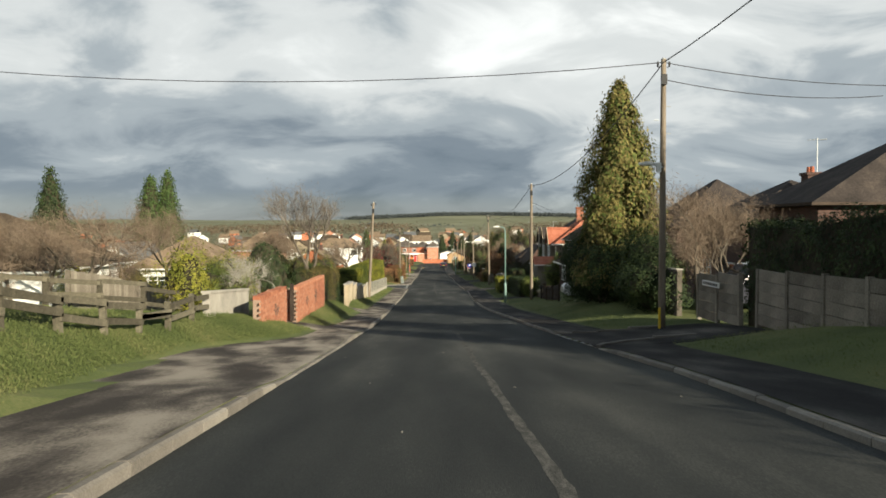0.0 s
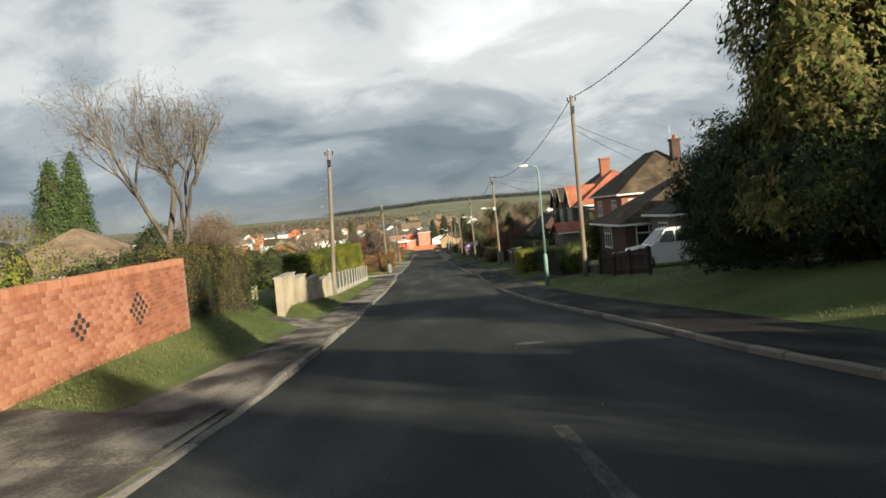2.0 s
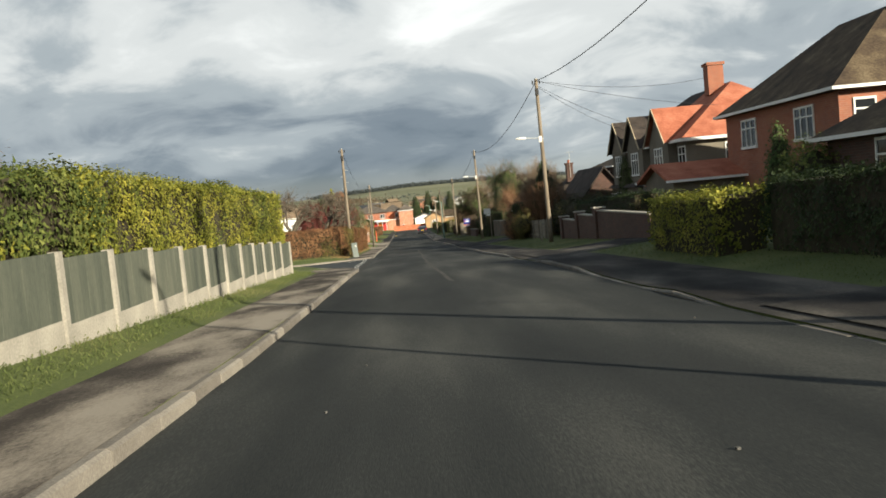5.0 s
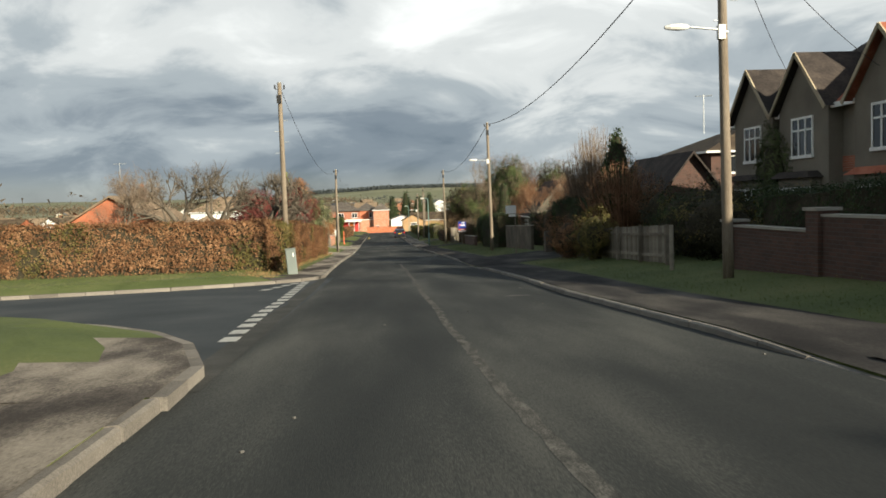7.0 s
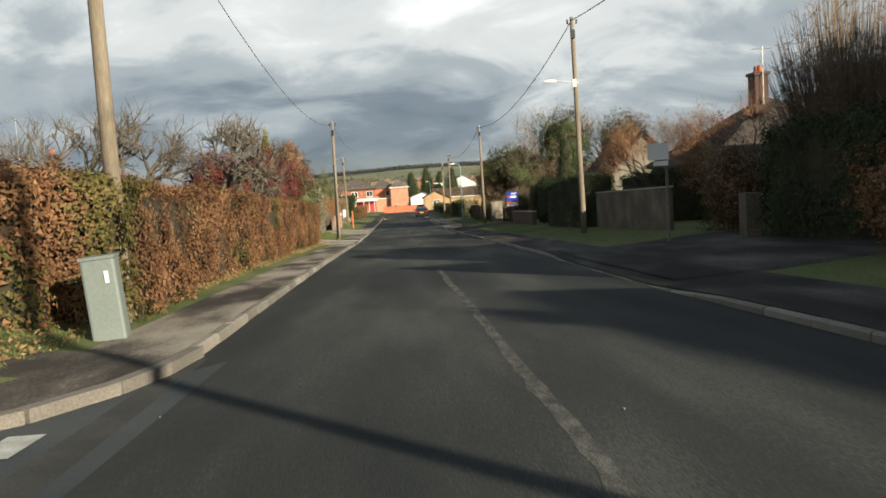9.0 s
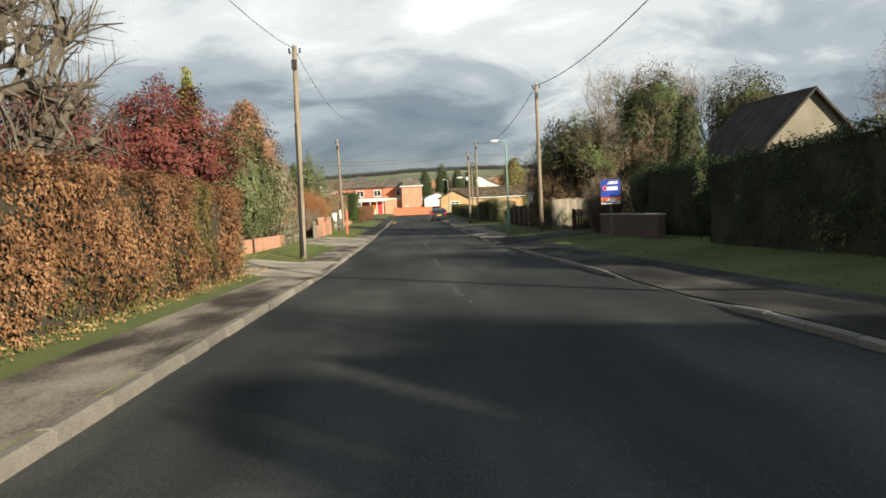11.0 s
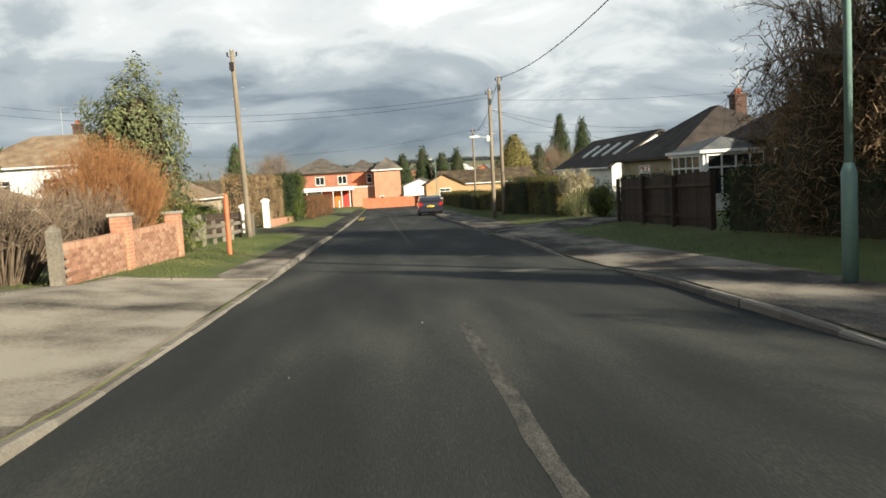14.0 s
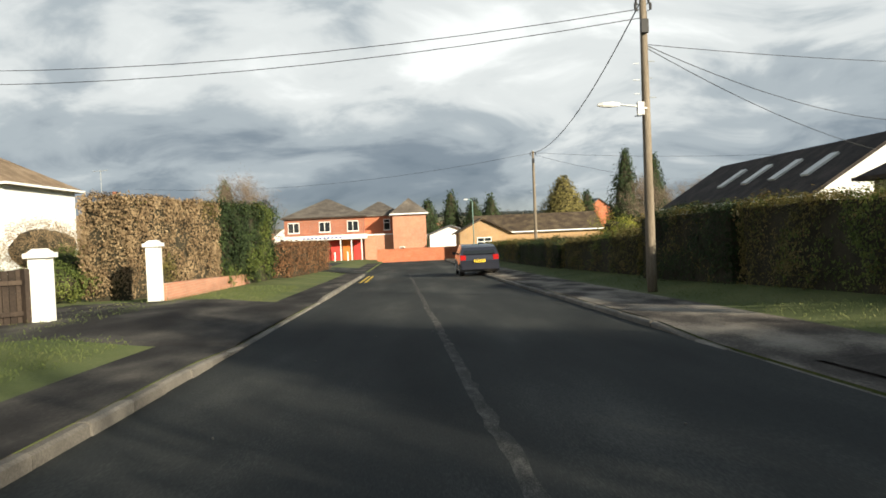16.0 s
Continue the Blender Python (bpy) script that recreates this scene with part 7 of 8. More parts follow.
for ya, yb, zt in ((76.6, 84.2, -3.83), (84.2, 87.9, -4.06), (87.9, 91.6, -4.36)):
    bwr = wall_run("brick_wall", 8.0, ya + 0.22, yb - 0.2, zt - 0.05, M_BRICKDARK, "old brick garden wall in steps with a pale coping, darkened for its shade", 0.24, M_CONCRETE, 0.05)
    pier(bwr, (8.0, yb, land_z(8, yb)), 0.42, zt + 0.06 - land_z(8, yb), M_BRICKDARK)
hedge([(9.3, 81.5), (9.3, 92.0)], 1.2, (1.7, 1.75), M_DARKLEAF, "dark clipped hedge behind the brick wall", 231, 150, 0.11, 0.0, M_BEECHGREEN, -0.1, 0.2)
bush(9.8, 92.5, 0.8, 1.0, 1.7, M_BEECHGREEN, "yellow brown shrub behind the wall end", 232, 1500, 0.11)
wp = thing("wooden_post", (7.02, 93.05, land_z(7.02, 93.05)), "pale weathered timber post on the verge", "post")
part("post_body", MB().tube([(0, 0, -0.1), (0, 0, 1.13)], [0.06, 0.055], 8), M_OLDWOOD, wp)
board_fence((7.7, 95.0), (7.8, 102.2), 1.05, "grey weathered board fence in the shade", M_OLDWOOD, 0.15)
for i, (bx, by, bw_, bh) in enumerate(((10.0, 97.2, 1.5, 2.1), (10.3, 100.2, 1.6, 2.4), (10.6, 103.0, 1.5, 2.6), (12.6, 99.0, 1.6, 2.3), (12.8, 103.6, 1.7, 2.8))):
    bush(bx, by, bw_, 1.8, bh, M_DARKLEAF if i % 2 else M_THICK, "dark tangled shrub behind the board fence", 2330 + i, 2400, 0.13, second=M_BEECHGREEN, share=0.0)
bush(14.3, 102.25, 0.45, 1.15, 4.7, M_IVY, "dark creeper climbing the house wall", 2340, 3200, 0.13, 0.0, 0.4, "creeper", "creeper")
bush(7.3, 101.6, 0.75, 1.1, 1.7, M_BEECHGREEN, "yellow brown shrub beside the fence", 233, 2000, 0.1)
bush(7.2, 104.3, 0.9, 1.3, 1.6, M_BEECH, "rust brown shrub beside the fence", 234, 2000, 0.1)
conifer(9.7, 106.5, 5.1, 1.3, M_DARKLEAF, "dark ragged conifer in the garden", 235, 2400, 0.2, 0.6, ragged=0.5)
hedge([(9.3, 104.2), (8.75, 111.2)], 1.7, (2.35, 2.35), M_DARKLEAF, "tall dark evergreen hedge by the drive", 236, 220, 0.12, 0.0, None, 0, 0.25)
twig_bush(10.3, 111.6, 1.9, 5.7, M_TWIG, "tall upright bare shrub with many thin stems", 237, 900, 0.011)
twig_bush(9.4, 104.5, 1.9, 3.6, M_REDBROWN, "red brown bare shrub with many thin stems", 238, 460, 0.011)
sp = thing("stone_pier", (7.75, 111.4, land_z(7.75, 111.4)), "rough grey stone pier beside the drive", "pier")
part("pier_body", MB().box((0, 0, 0.48), (0.36, 0.4, 1.05)), M_PANELWALL, sp)
house(20.8, 118.0, 8.0, 8.5, 5.0, 6.7, M_BRICKDARK, M_TILE, "dark brick house with a broad brown roof and white windows", windows=[("y", -2.6, 4.3, 1.5, 0.9, 2, 1), ("x", -1.5, 4.1, 1.3, 1.1, 2, 2), ("y", 0.8, 4.3, 1.0, 0.9, 1, 1)], aerial=(-2.6, 0, 1.7))
house(15.6, 117.6, 3.4, 8.5, 2.4, 5.0, M_BRICKDARK, M_TILEDARK, "low tile hung side wing with a steep dark roof", kind="gable", axis="y")
house(17.5, 131.5, 8.5, 8.5, 2.6, 5.6, M_BRICKDARK, M_TILEDARK, "brick bungalow with black and white windows behind shrubs", windows=[("y", -2.2, 1.6, 0.95, 1.3, 2, 2), ("x", 0, 1.6, 1.6, 1.2, 3, 2)], chimneys=[(-1.2, -2.0, 0.6, 1.8)], aerial=(-1.2, -2.5, 2.0))
sg = thing("notice_sign", (6.4, 113.3, land_z(6.4, 113.3)), "white notice board on a weathered post", "sign")
part("post", MB().box((0.1, 0, 1.2), (0.06, 0.06, 2.6)), M_OLDWOOD, sg)
part("sign_board", MB().box((-0.12, -0.06, 2.27), (0.52, 0.035, 0.4)), M_WHITE, sg)
part("sign_plate", MB().box((-0.06, -0.06, 1.98), (0.36, 0.03, 0.12)), M_WHITE, sg)
bush(8.9, 115.2, 0.9, 1.2, 2.6, M_REDBROWN, "dense brown shrub beside the sign", 239, 2400, 0.09, core=True)
bush(9.6, 116.6, 1.2, 1.3, 2.4, M_DARKLEAF, "dark shrub beside the drive", 240, 2200, 0.12)
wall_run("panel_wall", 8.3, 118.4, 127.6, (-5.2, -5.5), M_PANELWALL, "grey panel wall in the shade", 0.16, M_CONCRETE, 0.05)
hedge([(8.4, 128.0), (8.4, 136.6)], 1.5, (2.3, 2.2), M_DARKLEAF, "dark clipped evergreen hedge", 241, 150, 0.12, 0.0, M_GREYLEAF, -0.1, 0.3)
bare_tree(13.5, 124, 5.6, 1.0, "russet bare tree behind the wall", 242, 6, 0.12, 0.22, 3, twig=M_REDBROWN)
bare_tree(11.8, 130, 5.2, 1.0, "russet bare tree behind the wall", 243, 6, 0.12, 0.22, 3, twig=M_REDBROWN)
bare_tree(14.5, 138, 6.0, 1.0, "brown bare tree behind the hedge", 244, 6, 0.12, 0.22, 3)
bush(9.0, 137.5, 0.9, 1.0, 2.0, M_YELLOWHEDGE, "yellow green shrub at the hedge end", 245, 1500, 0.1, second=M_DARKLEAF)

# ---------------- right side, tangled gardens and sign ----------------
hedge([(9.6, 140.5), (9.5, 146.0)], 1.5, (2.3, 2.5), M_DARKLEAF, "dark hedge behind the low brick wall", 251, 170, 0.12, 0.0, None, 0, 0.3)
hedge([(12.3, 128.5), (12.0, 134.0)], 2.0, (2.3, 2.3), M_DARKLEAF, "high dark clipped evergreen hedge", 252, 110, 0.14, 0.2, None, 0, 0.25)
wall_run("low_brick_wall", 7.65, 140.4, 148.2, (-6.72, -6.98), M_BRICKDARK, "low brick wall with a pale coping, darkened for its shade", 0.24, M_CONCRETE, 0.05)
board_fence((7.6, 154.0), (11.0, 154.2), 1.0, "low dark brown board fence beside the drive", M_BROWNWOOD, 0.13)
board_fence((6.95, 155.9), (13.0, 158.2), 1.55, "pale green grey weathered board fence", M_OLDWOOD, 0.14)
fs = thing("estate_sign", (6.87, 143.7, land_z(6.87, 143.7)), "blue, orange and white estate board on a timber stake", "sign", rz=-0.12)
part("stake", MB().box((0, 0.04, 0.95), (0.07, 0.05, 2.2)), M_OLDWOOD, fs)
bd = part("sign_board", MB().box((0, 0, 1.68), (0.68, 0.02, 0.86)), M_SIGNBLUE, fs, "dark blue board")
part("lower_band", MB().box((0, -0.004, 1.40), (0.684, 0.02, 0.17)), M_SIGNRED, bd, "orange red band")
part("foot_band", MB().box((0, -0.004, 1.305), (0.684, 0.02, 0.13)), M_WHITE, bd, "white band")
for k, (a, b, zz, hh, m) in enumerate(((0.10, 0.32, 2.03, 0.03, M_WHITE), (0.06, 0.36, 1.975, 0.03, M_WHITE), (0.05, 0.38, 1.80, 0.12, M_WHITE), (0.06, 0.3, 1.405, 0.06, M_WHITE), (0.0, 0.42, 1.305, 0.045, M_SIGNBLUE))):
    part("letter_bar", MB().box((a, -0.016, zz), (b, 0.006, hh)), m, bd, "pale lettering bar")
lg = MB()
for k in range(11):
    a = radians(40 + 28 * k)
    lg.box((-0.19 + 0.075 * math.cos(a), -0.016, 1.81 + 0.075 * math.sin(a)), (0.035, 0.006, 0.045), 0, 0, -a)
part("round_mark", lg, M_SIGNRED, bd, "orange red ring shape")
conifer(11.4, 148.6, 5.6, 1.0, M_DARKLEAF, "narrow dark upright conifer", 253, 2600, 0.18, 0.35, 0.02, -0.3, ragged=0.25)
twig_bush(8.0, 149.2, 1.1, 2.4, M_TWIG, "brown bare shrub beside the estate board", 2541, 500, 0.009)
bush(9.4, 147.2, 1.35, 1.4, 2.95, M_DARKLEAF, "dark rounded evergreen shrub", 254, 2600, 0.12)
thicket(9.2, 152.8, 1.1, 2.4, "brown tangled bare shrub by the drive", 255, 2200)
for i, (bx, by, bh, br_) in enumerate(((8.0, 159.4, 3.9, 1.3), (9.9, 158.9, 4.0, 1.5), (12.0, 159.8, 4.4, 1.7), (14.0, 158.6, 4.2, 1.8), (8.4, 163.2, 4.4, 1.5), (7.5, 161.3, 4.3, 1.3), (10.6, 165.0, 4.4, 1.8), (12.6, 155.0, 3.9, 1.5))):
    thicket(bx, by, br_, bh, "tangled brown bramble and bare twigs behind the fence", 260 + i)
for i, (bx, by, bh, rr_) in enumerate(((14.2, 163.0, 9.0, 2.3), (9.2, 159.4, 5.9, 2.0), (19, 160, 8.0, 2.4))):
    bare_tree(bx, by, bh * 1.15, 1.2, "ivy clad bare tree above the thicket", 270 + i, 6, 0.2, 0.25, 3, fuzz=0.45)
    bush(bx, by, rr_, rr_, bh, M_IVY if i == 0 else M_THICK, "dark ivy mantle climbing the tree", 275 + i, 7000, 0.2, bh * 0.32, 0.7, "ivy", "ivy", second=M_CYPRESS if i == 0 else M_IVY)
bare_tree(8.0, 162.6, 6.8, 0.9, "fine bare tree beside the fence", 281, 5, 0.1, 0.2, 3, twig=M_BRAMBLE, fuzz=0.5)
bare_tree(12.0, 161.5, 7.6, 1.2, "grey bare tree with long crooked limbs over the thicket", 288, 5, 0.16, 0.2, 3, fuzz=0.4)
bare_tree(22.5, 160, 6.5, 1.1, "brown bare tree behind the gardens", 282, 6, 0.14, 0.22, 3)
house(17.1, 153.0, 5.6, 7.4, 2.5, 5.95, M_RENDER, M_TILEDARK, "grey rendered bungalow with a steep dark gabled roof", kind="gable", windows=[("x", 0, 1.5, 1.6, 1.2, 3, 2), ("y", 0, 1.5, 1.6, 1.2, 3, 2)])
bush(8.0, 156.8, 0.8, 0.7, 1.1, M_YELLOWHEDGE, "yellow shrub at the fence foot", 284, 1000, 0.1)
hedge([(7.7, 158.2), (7.5, 165.0)], 1.1, (1.3, 1.3), M_DARKLEAF, "dark low hedge by the lamp", 285, 150, 0.12, 0.0, M_BEECHGREEN, 0.0, 0.3)
board_fence((6.95, 165.3), (6.95, 172.6), 1.3, "dark brown close boarded fence", M_BROWNWOOD, 0.13)
hedge([(9.3, 180.6), (14.6, 179.6)], 1.2, (1.5, 1.5), M_DARKLEAF, "dark hedge before the bungalow", 2861, 150, 0.12, 0.0, M_BEECHGREEN, 0.05, 0.25)
bush(7.4, 179.9, 0.8, 0.8, 1.0, M_GREYLEAF, "clump of pampas grass leaves", 286, 700, 0.22, 0.0, 0.4, droop=2.0, aspect=0.1, name="pampas_grass", core=False)
pg = thing("pampas_grass", (7.35, 180.3, land_z(7.35, 180.3)), "pampas grass with pale feathery plumes", "grass")
pr = random.Random(4)
for k in range(16):
    a = pr.uniform(0, 6.28)
    p0, p1 = Vector((0.15 * math.cos(a), 0.15 * math.sin(a), 0)), Vector((0.55 * math.cos(a), 0.7 * math.sin(a), pr.uniform(1.05, 1.5)))
    part("stalk", MB().tube([p0, p1], 0.006, 3), M_PAMPAS, pg)
    pts = np.array([p1 + Vector((pr.gauss(0, 0.04), pr.gauss(0, 0.04), pr.uniform(-0.1, 0.4))) for _ in range(60)])
    leaf_part("plume", pts, 0.17, M_PAMPAS, pg, 300 + k, None, 1, 0.24, -4.0)
bush(7.3, 176.2, 0.6, 0.7, 1.3, M_MIDLEAF, "green shrub at the gateway", 287, 1200, 0.1)
hedge([(7.6, 181.5), (7.4, 187.6)], 1.6, (1.6, 1.75), M_BEECHGREEN, "rounded clipped hedge lit from behind", 291, 220, 0.10, 0.0, M_MIDLEAF, 0.1, 0.3)
hedge([(7.3, 187.8), (6.9, 193.4)], 1.6, (1.75, 1.8), M_DARKLEAF, "clipped hedge with gaps of dry leaves", 292, 220, 0.10, 0.0, M_BEECHGREEN, 0.15, 0.25)
hedge([(7.1, 194.4), (6.7, 204.5)], 1.3, (1.35, 1.2), M_BEECHGREEN, "lower clipped hedge along the footway", 293, 190, 0.11, 0.0, M_MIDLEAF, 0.1, 0.25)
hedge([(6.6, 205.0), (6.5, 216.5)], 1.3, (1.2, 1.2), M_DARKLEAF, "lower clipped hedge along the footway", 294, 150, 0.12, 0.0, M_BEECHGREEN, 0.1, 0.25)
hedge([(6.5, 217.0), (6.3, 236.0)], 1.3, (1.3, 1.2), M_BEECHGREEN, "clipped hedge near the corner", 295, 110, 0.14, 0.0, M_MIDLEAF, 0.2, 0.25)
bush(9.0, 205.5, 1.5, 1.8, 2.2, M_YELLOWHEDGE, "yellow green shrub behind the hedge", 296, 2200, 0.13, second=M_MIDLEAF)
house(17.5, 175.2, 8.5, 8.0, 2.55, 5.3, M_BRICKDARK, M_TILEDARK, "dark roofed bungalow with a tall brick chimney", windows=[("x", -1, 1.5, 1.8, 1.2, 3, 2), ("y", -2.0, 1.5, 1.8, 1.2, 3, 2)], chimneys=[(-0.1, 2.6, 0.72, 2.2)], aerial=(-0.1, 2.6, 2.6))
cv = house(12.2, 177.6, 2.4, 3.2, 2.25, 2.75, M_WHITEWALL, M_SLATE, "white framed glazed porch", windows=[("y", 0, 1.35, 2.1, 1.5, 4, 2), ("x", 0, 1.35, 2.8, 1.5, 4, 2)], name="glazed_porch", over=0.1)
house(17.0, 189.2, 7.6, 8.6, 2.45, 5.0, M_CREAM, M_TILEDARK, "bungalow with a dark hipped roof and lichen patches", windows=[("y", -1.5, 1.4, 1.6, 1.0, 3, 2), ("x", 0, 1.5, 1.8, 1.2, 3, 2)], chimneys=[(2.2, 2.0, 0.65, 1.6)], aerial=(2.3, 2.1, 2.2))
gh = house(17.35, 206.8, 6.4, 16.0, 2.5, 4.75, M_WHITEWALL, M_TILEDARK, "white gabled house with skylights in a dark roof", kind="gable", windows=[("x", -3, 1.4, 1.6, 1.1, 3, 2)])
for k in range(4):
    a = math.atan2(4.75 - 2.52, 3.55)
    o = part("skylight", MB().box((0, 0, 0), (1.5, 0.62, 0.09)), M_LAMPHEAD, gh, "pale skylight")
    o.matrix_basis = Matrix.Translation((-1.7, -5.6 + 2.8 * k, 2.52 + (3.55 - 1.7) / 3.55 * 2.23 + 0.06)) @ Matrix.Rotation(-a, 4, "Y")

# ---------------- the far corner ----------------
strip("road", 214, 243, lambda y: -42.0 if y > 226 else kerb_l(y) - 0.3 - (y - 214) * 0.5 if y < 218 else -2.0 - (y - 214) * 2.2, lambda y: kerb_l(y) + 0.02, 0.03, M_ASPHALT, "asphalt of the road that joins from the side", "road", 1.0, 10, True)
strip("road", 233, 243, lambda y: kerb_r(y) - 0.02, lambda y: 42.0, 0.03, M_ASPHALT, "asphalt of the road that joins from the side", "road", 1.0, 10, True)
for dx in (0.0, 0.22):
    strip("yellow_line", 205, 213, lambda y: kerb_l(y) + 0.22 + dx, lambda y: kerb_l(y) + 0.32 + dx, 0.006, M_YELLOW, "double yellow line at the corner", "road marking", 1.0, 1, kind="")
EZ = road_z(257) - 0.05
eh = thing("shop_house", (-5.65, 262.0, EZ), "two storey red brick corner building with a shop front", "house")
part("wall", MB().box((-3.65, 0, 2.2), (8.5, 10.0, 5.5)), M_BRICK, eh)
part("link_wall", MB().box((2.1, 1.0, 2.2), (3.2, 9.0, 5.5)), M_BRICKORANGE, eh, "orange brick link set back")
# Low front and wing get paler brick; sunlight on them is in the colour.
part("link_front", MB().box((2.1, -4.4, 1.2), (3.0, 1.8, 3.2)), M_BRICKPINK, eh, "low pink brick front, paled for the sunlight on it")
part("link_coping", MB().box((2.1, -4.4, 2.85), (3.15, 1.95, 0.12)), M_WHITE, eh, "pale flat roof edge")
part("side_wing", MB().box((5.45, -1.0, 2.2), (3.5, 11.0, 5.5)), M_BRICKPINK, eh, "pink brick wing, paled for the sunlight on it")
for cx, w, d, m, cy in ((-3.65, 8.5, 10.0, M_SHOPROOF, 0), (2.1, 5.01, 9.0, M_SHOPROOF, 1.0), (5.45, 3.5, 11.0, M_SHOPROOF, -1.0)):
    rmesh = roof_mesh(w, d, 4.98 + (0.01 if w > 6 else 0), 7.1 if w > 6 else 6.6, 0.3, "hip", "x" if w > 5 else "y", 0.48 if w > 6 else 0.3)
    o = part("roof", rmesh, m, eh, "grey brown tiled hipped roof")
    o.matrix_basis = Matrix.Translation((cx, cy, 0))
part("gutter", MB().box((-3.65, -5.33, 4.9), (9.1, 0.08, 0.14)), M_DARKWOOD, eh)
part("gutter", MB().box((5.45, -6.83, 4.9), (4.1, 0.08, 0.14)), M_WHITE, eh)
for u in (-6.9, -3.6, -0.6):
    window(eh, "y", u, 3.9, 1.15, 1.1, 2, 1, origin=(0, -5.0))
window(eh, "y", 3.0, 3.9, 0.65, 1.2, 1, 2, origin=(0, -3.5))
window(eh, "y", 4.6, 1.2, 0.5, 0.5, 1, 1, origin=(0, -6.5))
part("canopy", MB().box((-3.4, -5.9, 2.75), (8.6, 1.8, 0.5)), M_WHITE, eh, "white shop canopy")
part("sign_fascia", MB().box((-3.4, -6.83, 2.72), (8.2, 0.05, 0.34)), M_LAMPHEAD, eh, "pale fascia board")
for k in range(10):
    part("letter_bar", MB().box((-5.6 + 0.42 * k, -6.87, 2.72), (0.26, 0.02, 0.14)), M_SIGNBLUE, eh, "dark lettering bar")
for u, w, m in ((-0.15, 0.9, M_REDDOOR), (-1.3, 0.9, M_ORANGEDOOR), (-2.6, 1.3, M_REDDOOR), (-4.4, 1.6, M_WHITE), (-6.2, 1.5, M_GLASS)):
    part("shop_panel", MB().box((u, -5.04, 1.15), (w, 0.1, 2.5)), m, eh)
for u in (0.35, -0.72, -1.85, -3.4, -5.3, -7.1):
    part("canopy_post", MB().box((u, -6.6, 1.2), (0.1, 0.1, 2.5)), M_WHITE, eh, "white post")
part("downpipe", MB().tube([(3.7, -5.1, 0), (3.7, -5.1, 4.9)], 0.05, 6), M_WHITE, eh)
for k in range(3):
    b = thing("bollard", (-9.2 + 1.3 * k, 252.6, land_z(-9.2 + 1.3 * k, 252.6)), "short white bollard before the shop", "bollard", "shop bollards")
    part("bollard_post", MB().tube([(0, 0, -0.1), (0, 0, 0.85), (0, 0, 0.93)], [0.07, 0.07, 0.03], 8), M_WHITE, b)
wall_run("brick_wall", -3.4, 247.0, 247.3, road_z(247) + 1.2, M_BRICKORANGE, "red brick boundary wall at the end of the road", 0.24, M_BRICKORANGE, 0.06, x1=5.2)
house(4.6, 266, 5.0, 6.0, 2.5, 3.6, M_WHITEWALL, M_SLATE, "white garage with a grey roof", name="garage", kind="gable", z=road_z(262))
house(12.2, 250.5, 11.5, 7.2, 2.35, 4.05, M_BRICKBUFF, M_TILE, "buff brick bungalow with a brown tiled roof", axis="x", kind="gable", z=road_z(247) + 0.05)
house(6.6, 247.6, 4.6, 4.2, 2.35, 3.75, M_BRICKBUFF, M_TILE, "gabled front wing of the buff bungalow", kind="gable", windows=[("y", 0.1, 1.3, 1.3, 1.2, 2, 2)], z=road_z(245) + 0.05)
car(2.75, 208.6, road_z(208.6), -math.pi / 2, M_CARBLUE, "dark blue hatchback parked against the kerb", 4.2, 1.75, 1.45)
conifer(20.5, 277, 9.3, 4.0, M_GOLDCONIFER, "broad yellow green conifer behind the bungalow", 311, 4200, 0.5, 0.55, 0.03, -0.4, ragged=0.4)
conifer(24.8, 262, 11.0, 2.6, M_DARKLEAF, "dark ragged conifer behind the gardens", 312, 3000, 0.45, 0.7, ragged=0.5)
conifer(27.8, 261, 10.2, 2.4, M_DARKLEAF, "dark ragged conifer behind the gardens", 313, 3000, 0.45, 0.7, ragged=0.5)
for i, (cx, cy, ch) in enumerate(((3, 300, 8.2), (7, 305, 9.6), (10.5, 302, 8.0), (14, 308, 8.8), (26, 312, 9.0), (30, 305, 8.6))):
    conifer(cx, cy, ch, 2.7, M_DARKLEAF, "dark conifer in a far row", 320 + i, 1300, 0.6, 0.6, ragged=0.4)
for i, (cx, cy) in enumerate(((-16, 262), (-13, 230), (-18, 245), (28, 240), (22, 228), (16, 226))):
    bare_tree(cx, cy, 6.0, 1.1, "far bare tree among the gardens", 330 + i, 5, 0.13, 0.24, 3)

# ---------------- town and downs far off ----------------
tr = random.Random(11)
walls = [M_WHITEWALL, M_WHITEWALL, M_CREAM, M_BRICKPINK, M_BRICKORANGE, M_WHITEWALL]
roofs = [M_TILE, M_TILETAN, M_TILE, M_SLATE, M_TILETAN]


def far_house(x, y, w, d, e, r, ax, wall, roof):
    t = thing("far_house", (x, y, land_z(x, y)), "pale far house with a tiled gable roof", "house", "far houses of the town", rz=tr.uniform(-0.4, 0.4))
    b = MB().box((0, 0, e / 2 - 0.5), (w, d, e + 1))
    if ax == "y":
        b.add([(-w / 2, -d / 2, e), (w / 2, -d / 2, e), (0, -d / 2, r)], [(0, 1, 2)])
    part("wall", b, wall, t)
    part("roof", roof_mesh(w, d, e, r + 0.1, 0.3, "gable", ax), roof, t)
    for u in (-0.25, 0.25):
        part("window", MB().box((u * w, -d / 2 - 0.02, e * 0.68), (1.2, 0.08, 1.1)), M_GLASS, t)


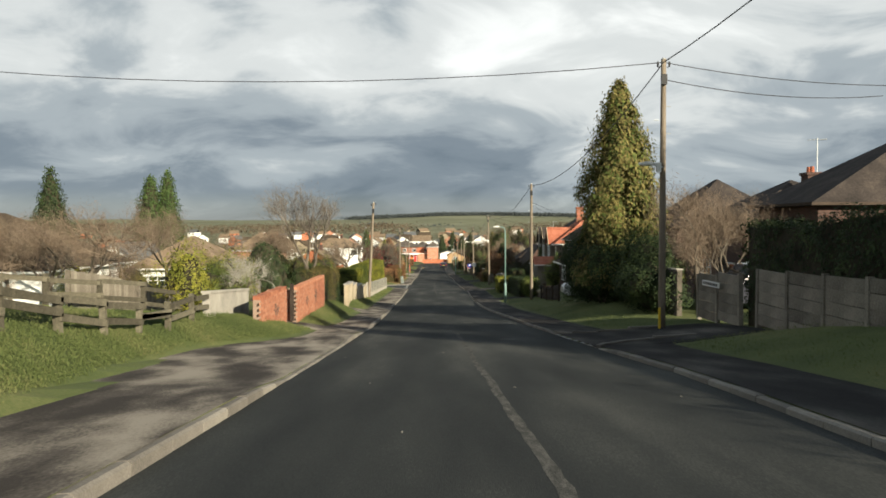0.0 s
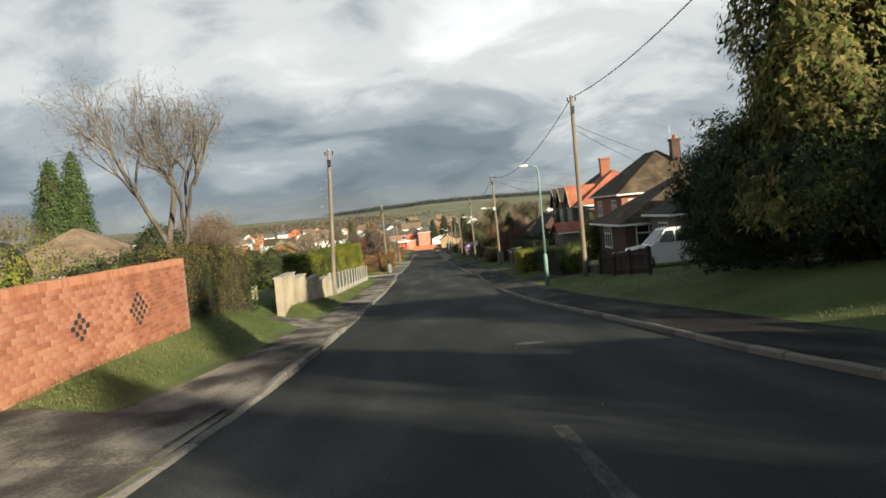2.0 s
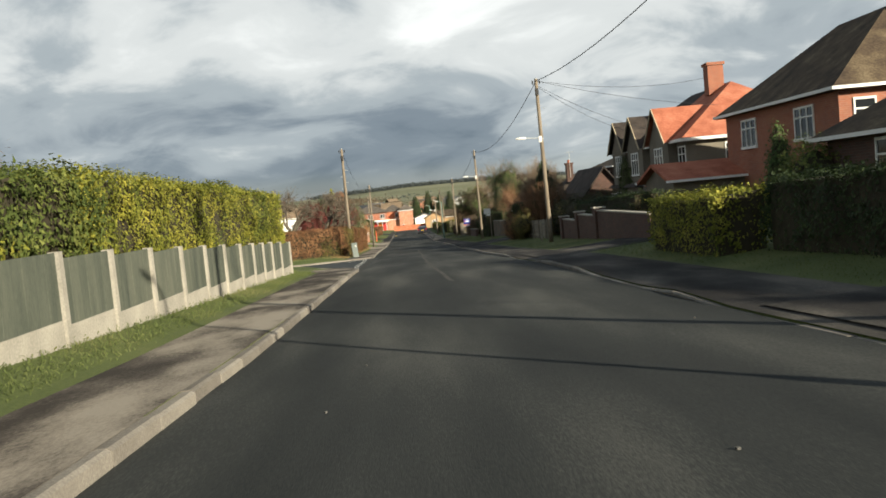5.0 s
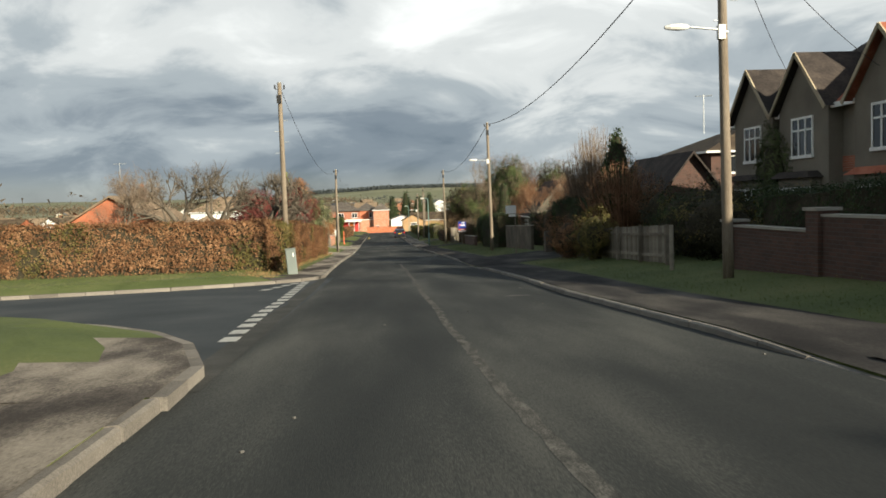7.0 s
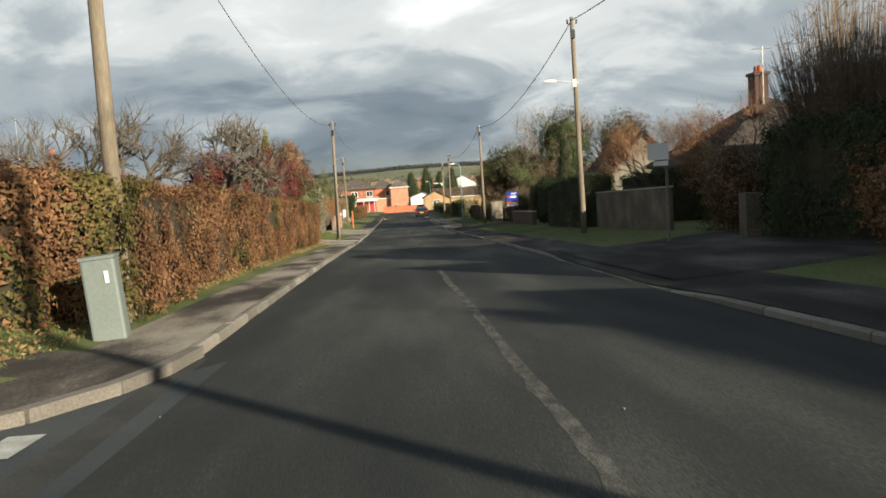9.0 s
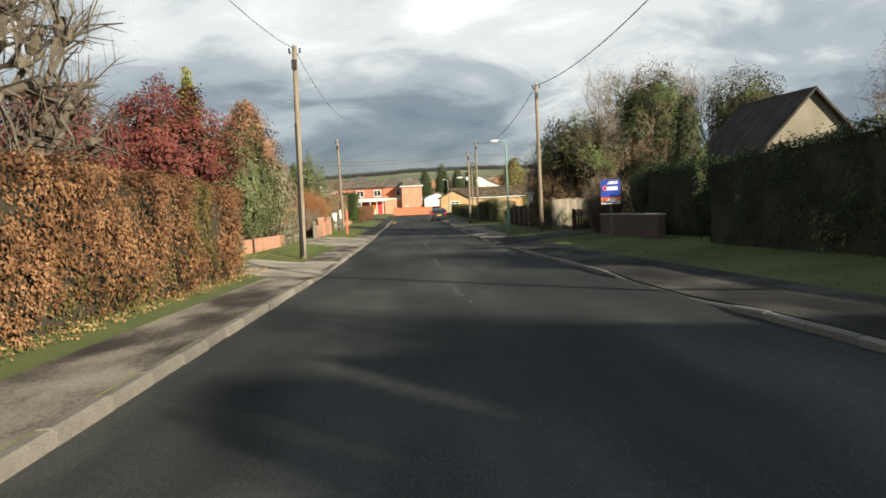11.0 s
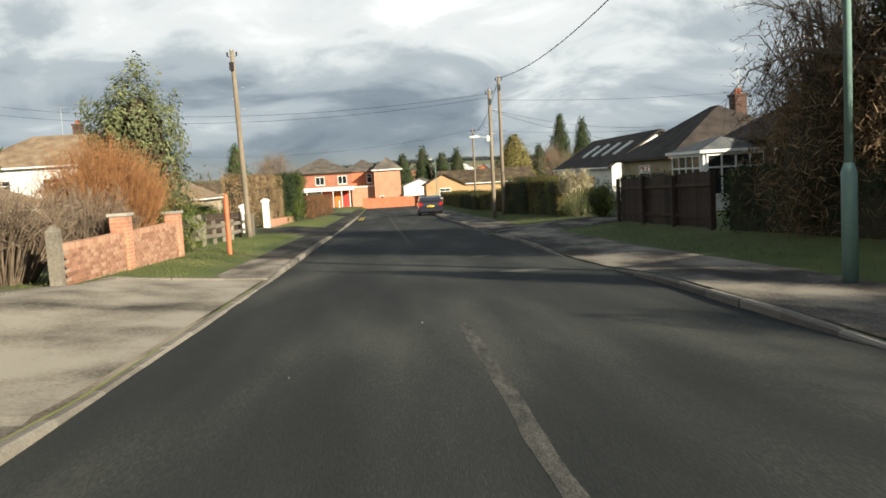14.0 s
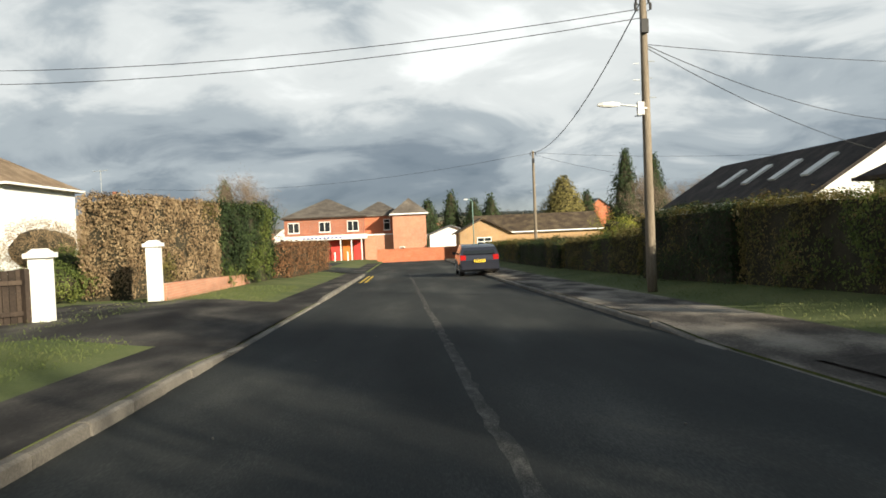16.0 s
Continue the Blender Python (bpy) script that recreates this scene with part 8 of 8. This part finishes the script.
k = 0
while k < 190:
    y = tr.uniform(330, 900) if k < 130 else tr.uniform(290, 560)
    x = tr.uniform(-0.55, 0.42) * y + tr.uniform(-20, 20)
    if abs(x - 3) < 14 and y < 380:
        continue
    big = tr.random() < 0.7
    far_house(x, y, tr.uniform(7, 10), tr.uniform(8, 12), 4.6 if big else 2.6, 7.4 if big else 5.0, tr.choice("xyy"), tr.choice(walls), tr.choice(roofs))
    k += 1
for k in range(26):
    y = tr.uniform(130, 330)
    x = -tr.uniform(0.22, 0.55) * y - 14
    far_house(x, y, tr.uniform(7, 9), tr.uniform(8, 11), 2.6 if k % 2 else 4.4, 5.2 if k % 2 else 7.0, tr.choice("xy"), tr.choice(walls), tr.choice(roofs))
M_FARTREE = leafmat("far_bare_trees", (0.055, 0.042, 0.028), (0.105, 0.08, 0.052), (0.16, 0.125, 0.085), 0.2)
M_FARGREEN = leafmat("far_green_trees", (0.025, 0.035, 0.015), (0.05, 0.065, 0.028), (0.09, 0.10, 0.045), 0.2)
# Blue grey tint stands in for the haze over the far woods.
M_FARWOOD = leafmat("hazed_woodland", (0.04, 0.048, 0.05), (0.055, 0.065, 0.066), (0.075, 0.085, 0.08), 0.2, 0.05)
fg = np.random.default_rng(17)
for mt, count, sd in ((M_FARTREE, 620, 1), (M_FARGREEN, 130, 2)):
    P_ = []
    for k in range(count):
        y = fg.uniform(150, 1000) if k % 3 else fg.uniform(110, 420)
        x = fg.uniform(-0.62, 0.5) * y
        if -26 < x < 34 and y < 330:
            continue
        if abs(x) < 12 and y < 420:
            continue
        s = fg.uniform(2.2, 4.6)
        z = land_z(x, y)
        q = fg.normal(size=(90, 3))
        q /= np.linalg.norm(q, axis=1)[:, None]
        q *= fg.uniform(0.35, 1.0, 90)[:, None]
        P_.append(np.array([x, y, z + s * 0.95]) + q * np.array([s, s, s * 1.05]))
    tagged(leaf_part("far_trees", np.concatenate(P_), 0.75, mt, None, 900 + sd, None, 1, 0.4, tuft=2), "bare winter trees and hedgerows of the far town", "trees", kind="stuff")
P_ = []
for k in range(900):
    y = fg.uniform(1250, 2300)
    x = fg.uniform(-0.75, 0.75) * y if k % 2 else fg.uniform(-220, 400)
    if k % 2 == 0:
        y = fg.uniform(2020, 2280)
    elif y > 1750:
        continue
    if abs(lump((x * 0.0016, y * 0.006, 0))) > 0.035 and not (2000 < y < 2300 and -250 < x < 420):
        continue
    q = fg.normal(size=(60, 3)) * np.array([16, 5, 2.2])
    P_.append(np.array([x, y, land_z(x, y) + 4]) + q)
B_ = []
for k in range(700):
    y = fg.uniform(850, 1700)
    x = y * (fg.uniform(-0.65, -0.03) if k % 3 else fg.uniform(0.1, 0.55))
    if lump((x * 0.003, y * 0.004, 2.0)) < -0.05:
        continue
    B_.append(np.array([x, y, land_z(x, y) + 4]) + fg.normal(size=(46, 3)) * np.array([15, 6, 2.4]))
tagged(leaf_part("far_woods", np.concatenate(B_), 2.6, M_FARTREE, None, 951, None, 1, 0.5, tuft=1), "brown winter woodland on the far slopes", "trees", kind="stuff")
tagged(leaf_part("far_woods", np.concatenate(P_), 3.2, M_FARWOOD, None, 950, None, 1, 0.6, tuft=1), "dark belts of far woodland with haze put into their blue tint", "trees", kind="stuff")

# service cables
for a, b, s in ((P["r1"], (-30, 27.5, 9.0), 1.45), (P["r1"], (15.6, 26, 5.75), 0.15), (P["r1"] - Vector((0, 0, 0.5)), (15.6, 26.2, 5.45), 0.25), (P["r2"] - Vector((0, 0, 1.15)), (16.6, 62, 0.3), 0.2), (P["r2"] - Vector((0, 0, 1.35)), (17, 66, -0.1), 0.3),
                (P["r3"], (18.6, 99, 2.9), 0.4), (P["r3"] - Vector((0, 0, 0.2)), (15.0, 96.6, -0.2), 0.3), (P["r3"] - Vector((0, 0, 0.25)), (15.0, 102, 0.2), 0.3), (P["r3"], (16.5, 92, 0.66), 0.2),
                (P["l2"], P["l3"], 1.4), (P["l3"], (-3.6, 160, -1.6), 0.5),
                (P["r7"] - Vector((0, 0, 0.1)), (-24.5, 196, -0.9), 1.0), (P["r7"] - Vector((0, 0, 0.3)), (-24.5, 196, -1.4), 1.0), (P["r8"] - Vector((0, 0, 1.2)), (26, 200, -2.2), 0.25), (P["r7"] - Vector((0, 0, 0.9)), (17.4, 198, -4.4), 0.4), (P["r7"] - Vector((0, 0, 0.95)), (15.4, 197, -5.4), 0.25),
                (P["r9"], (-22, 236, -3.0), 0.9), (P["r9"], (34, 214, -3.6), 0.6), (P["r9"] - Vector((0, 0, 0.1)), (14, 214, -5.2), 0.2)):
    wire(a, b, s, 0.013 if a.y < 40 else 0.009, "thin black service cable from a pole to a house")
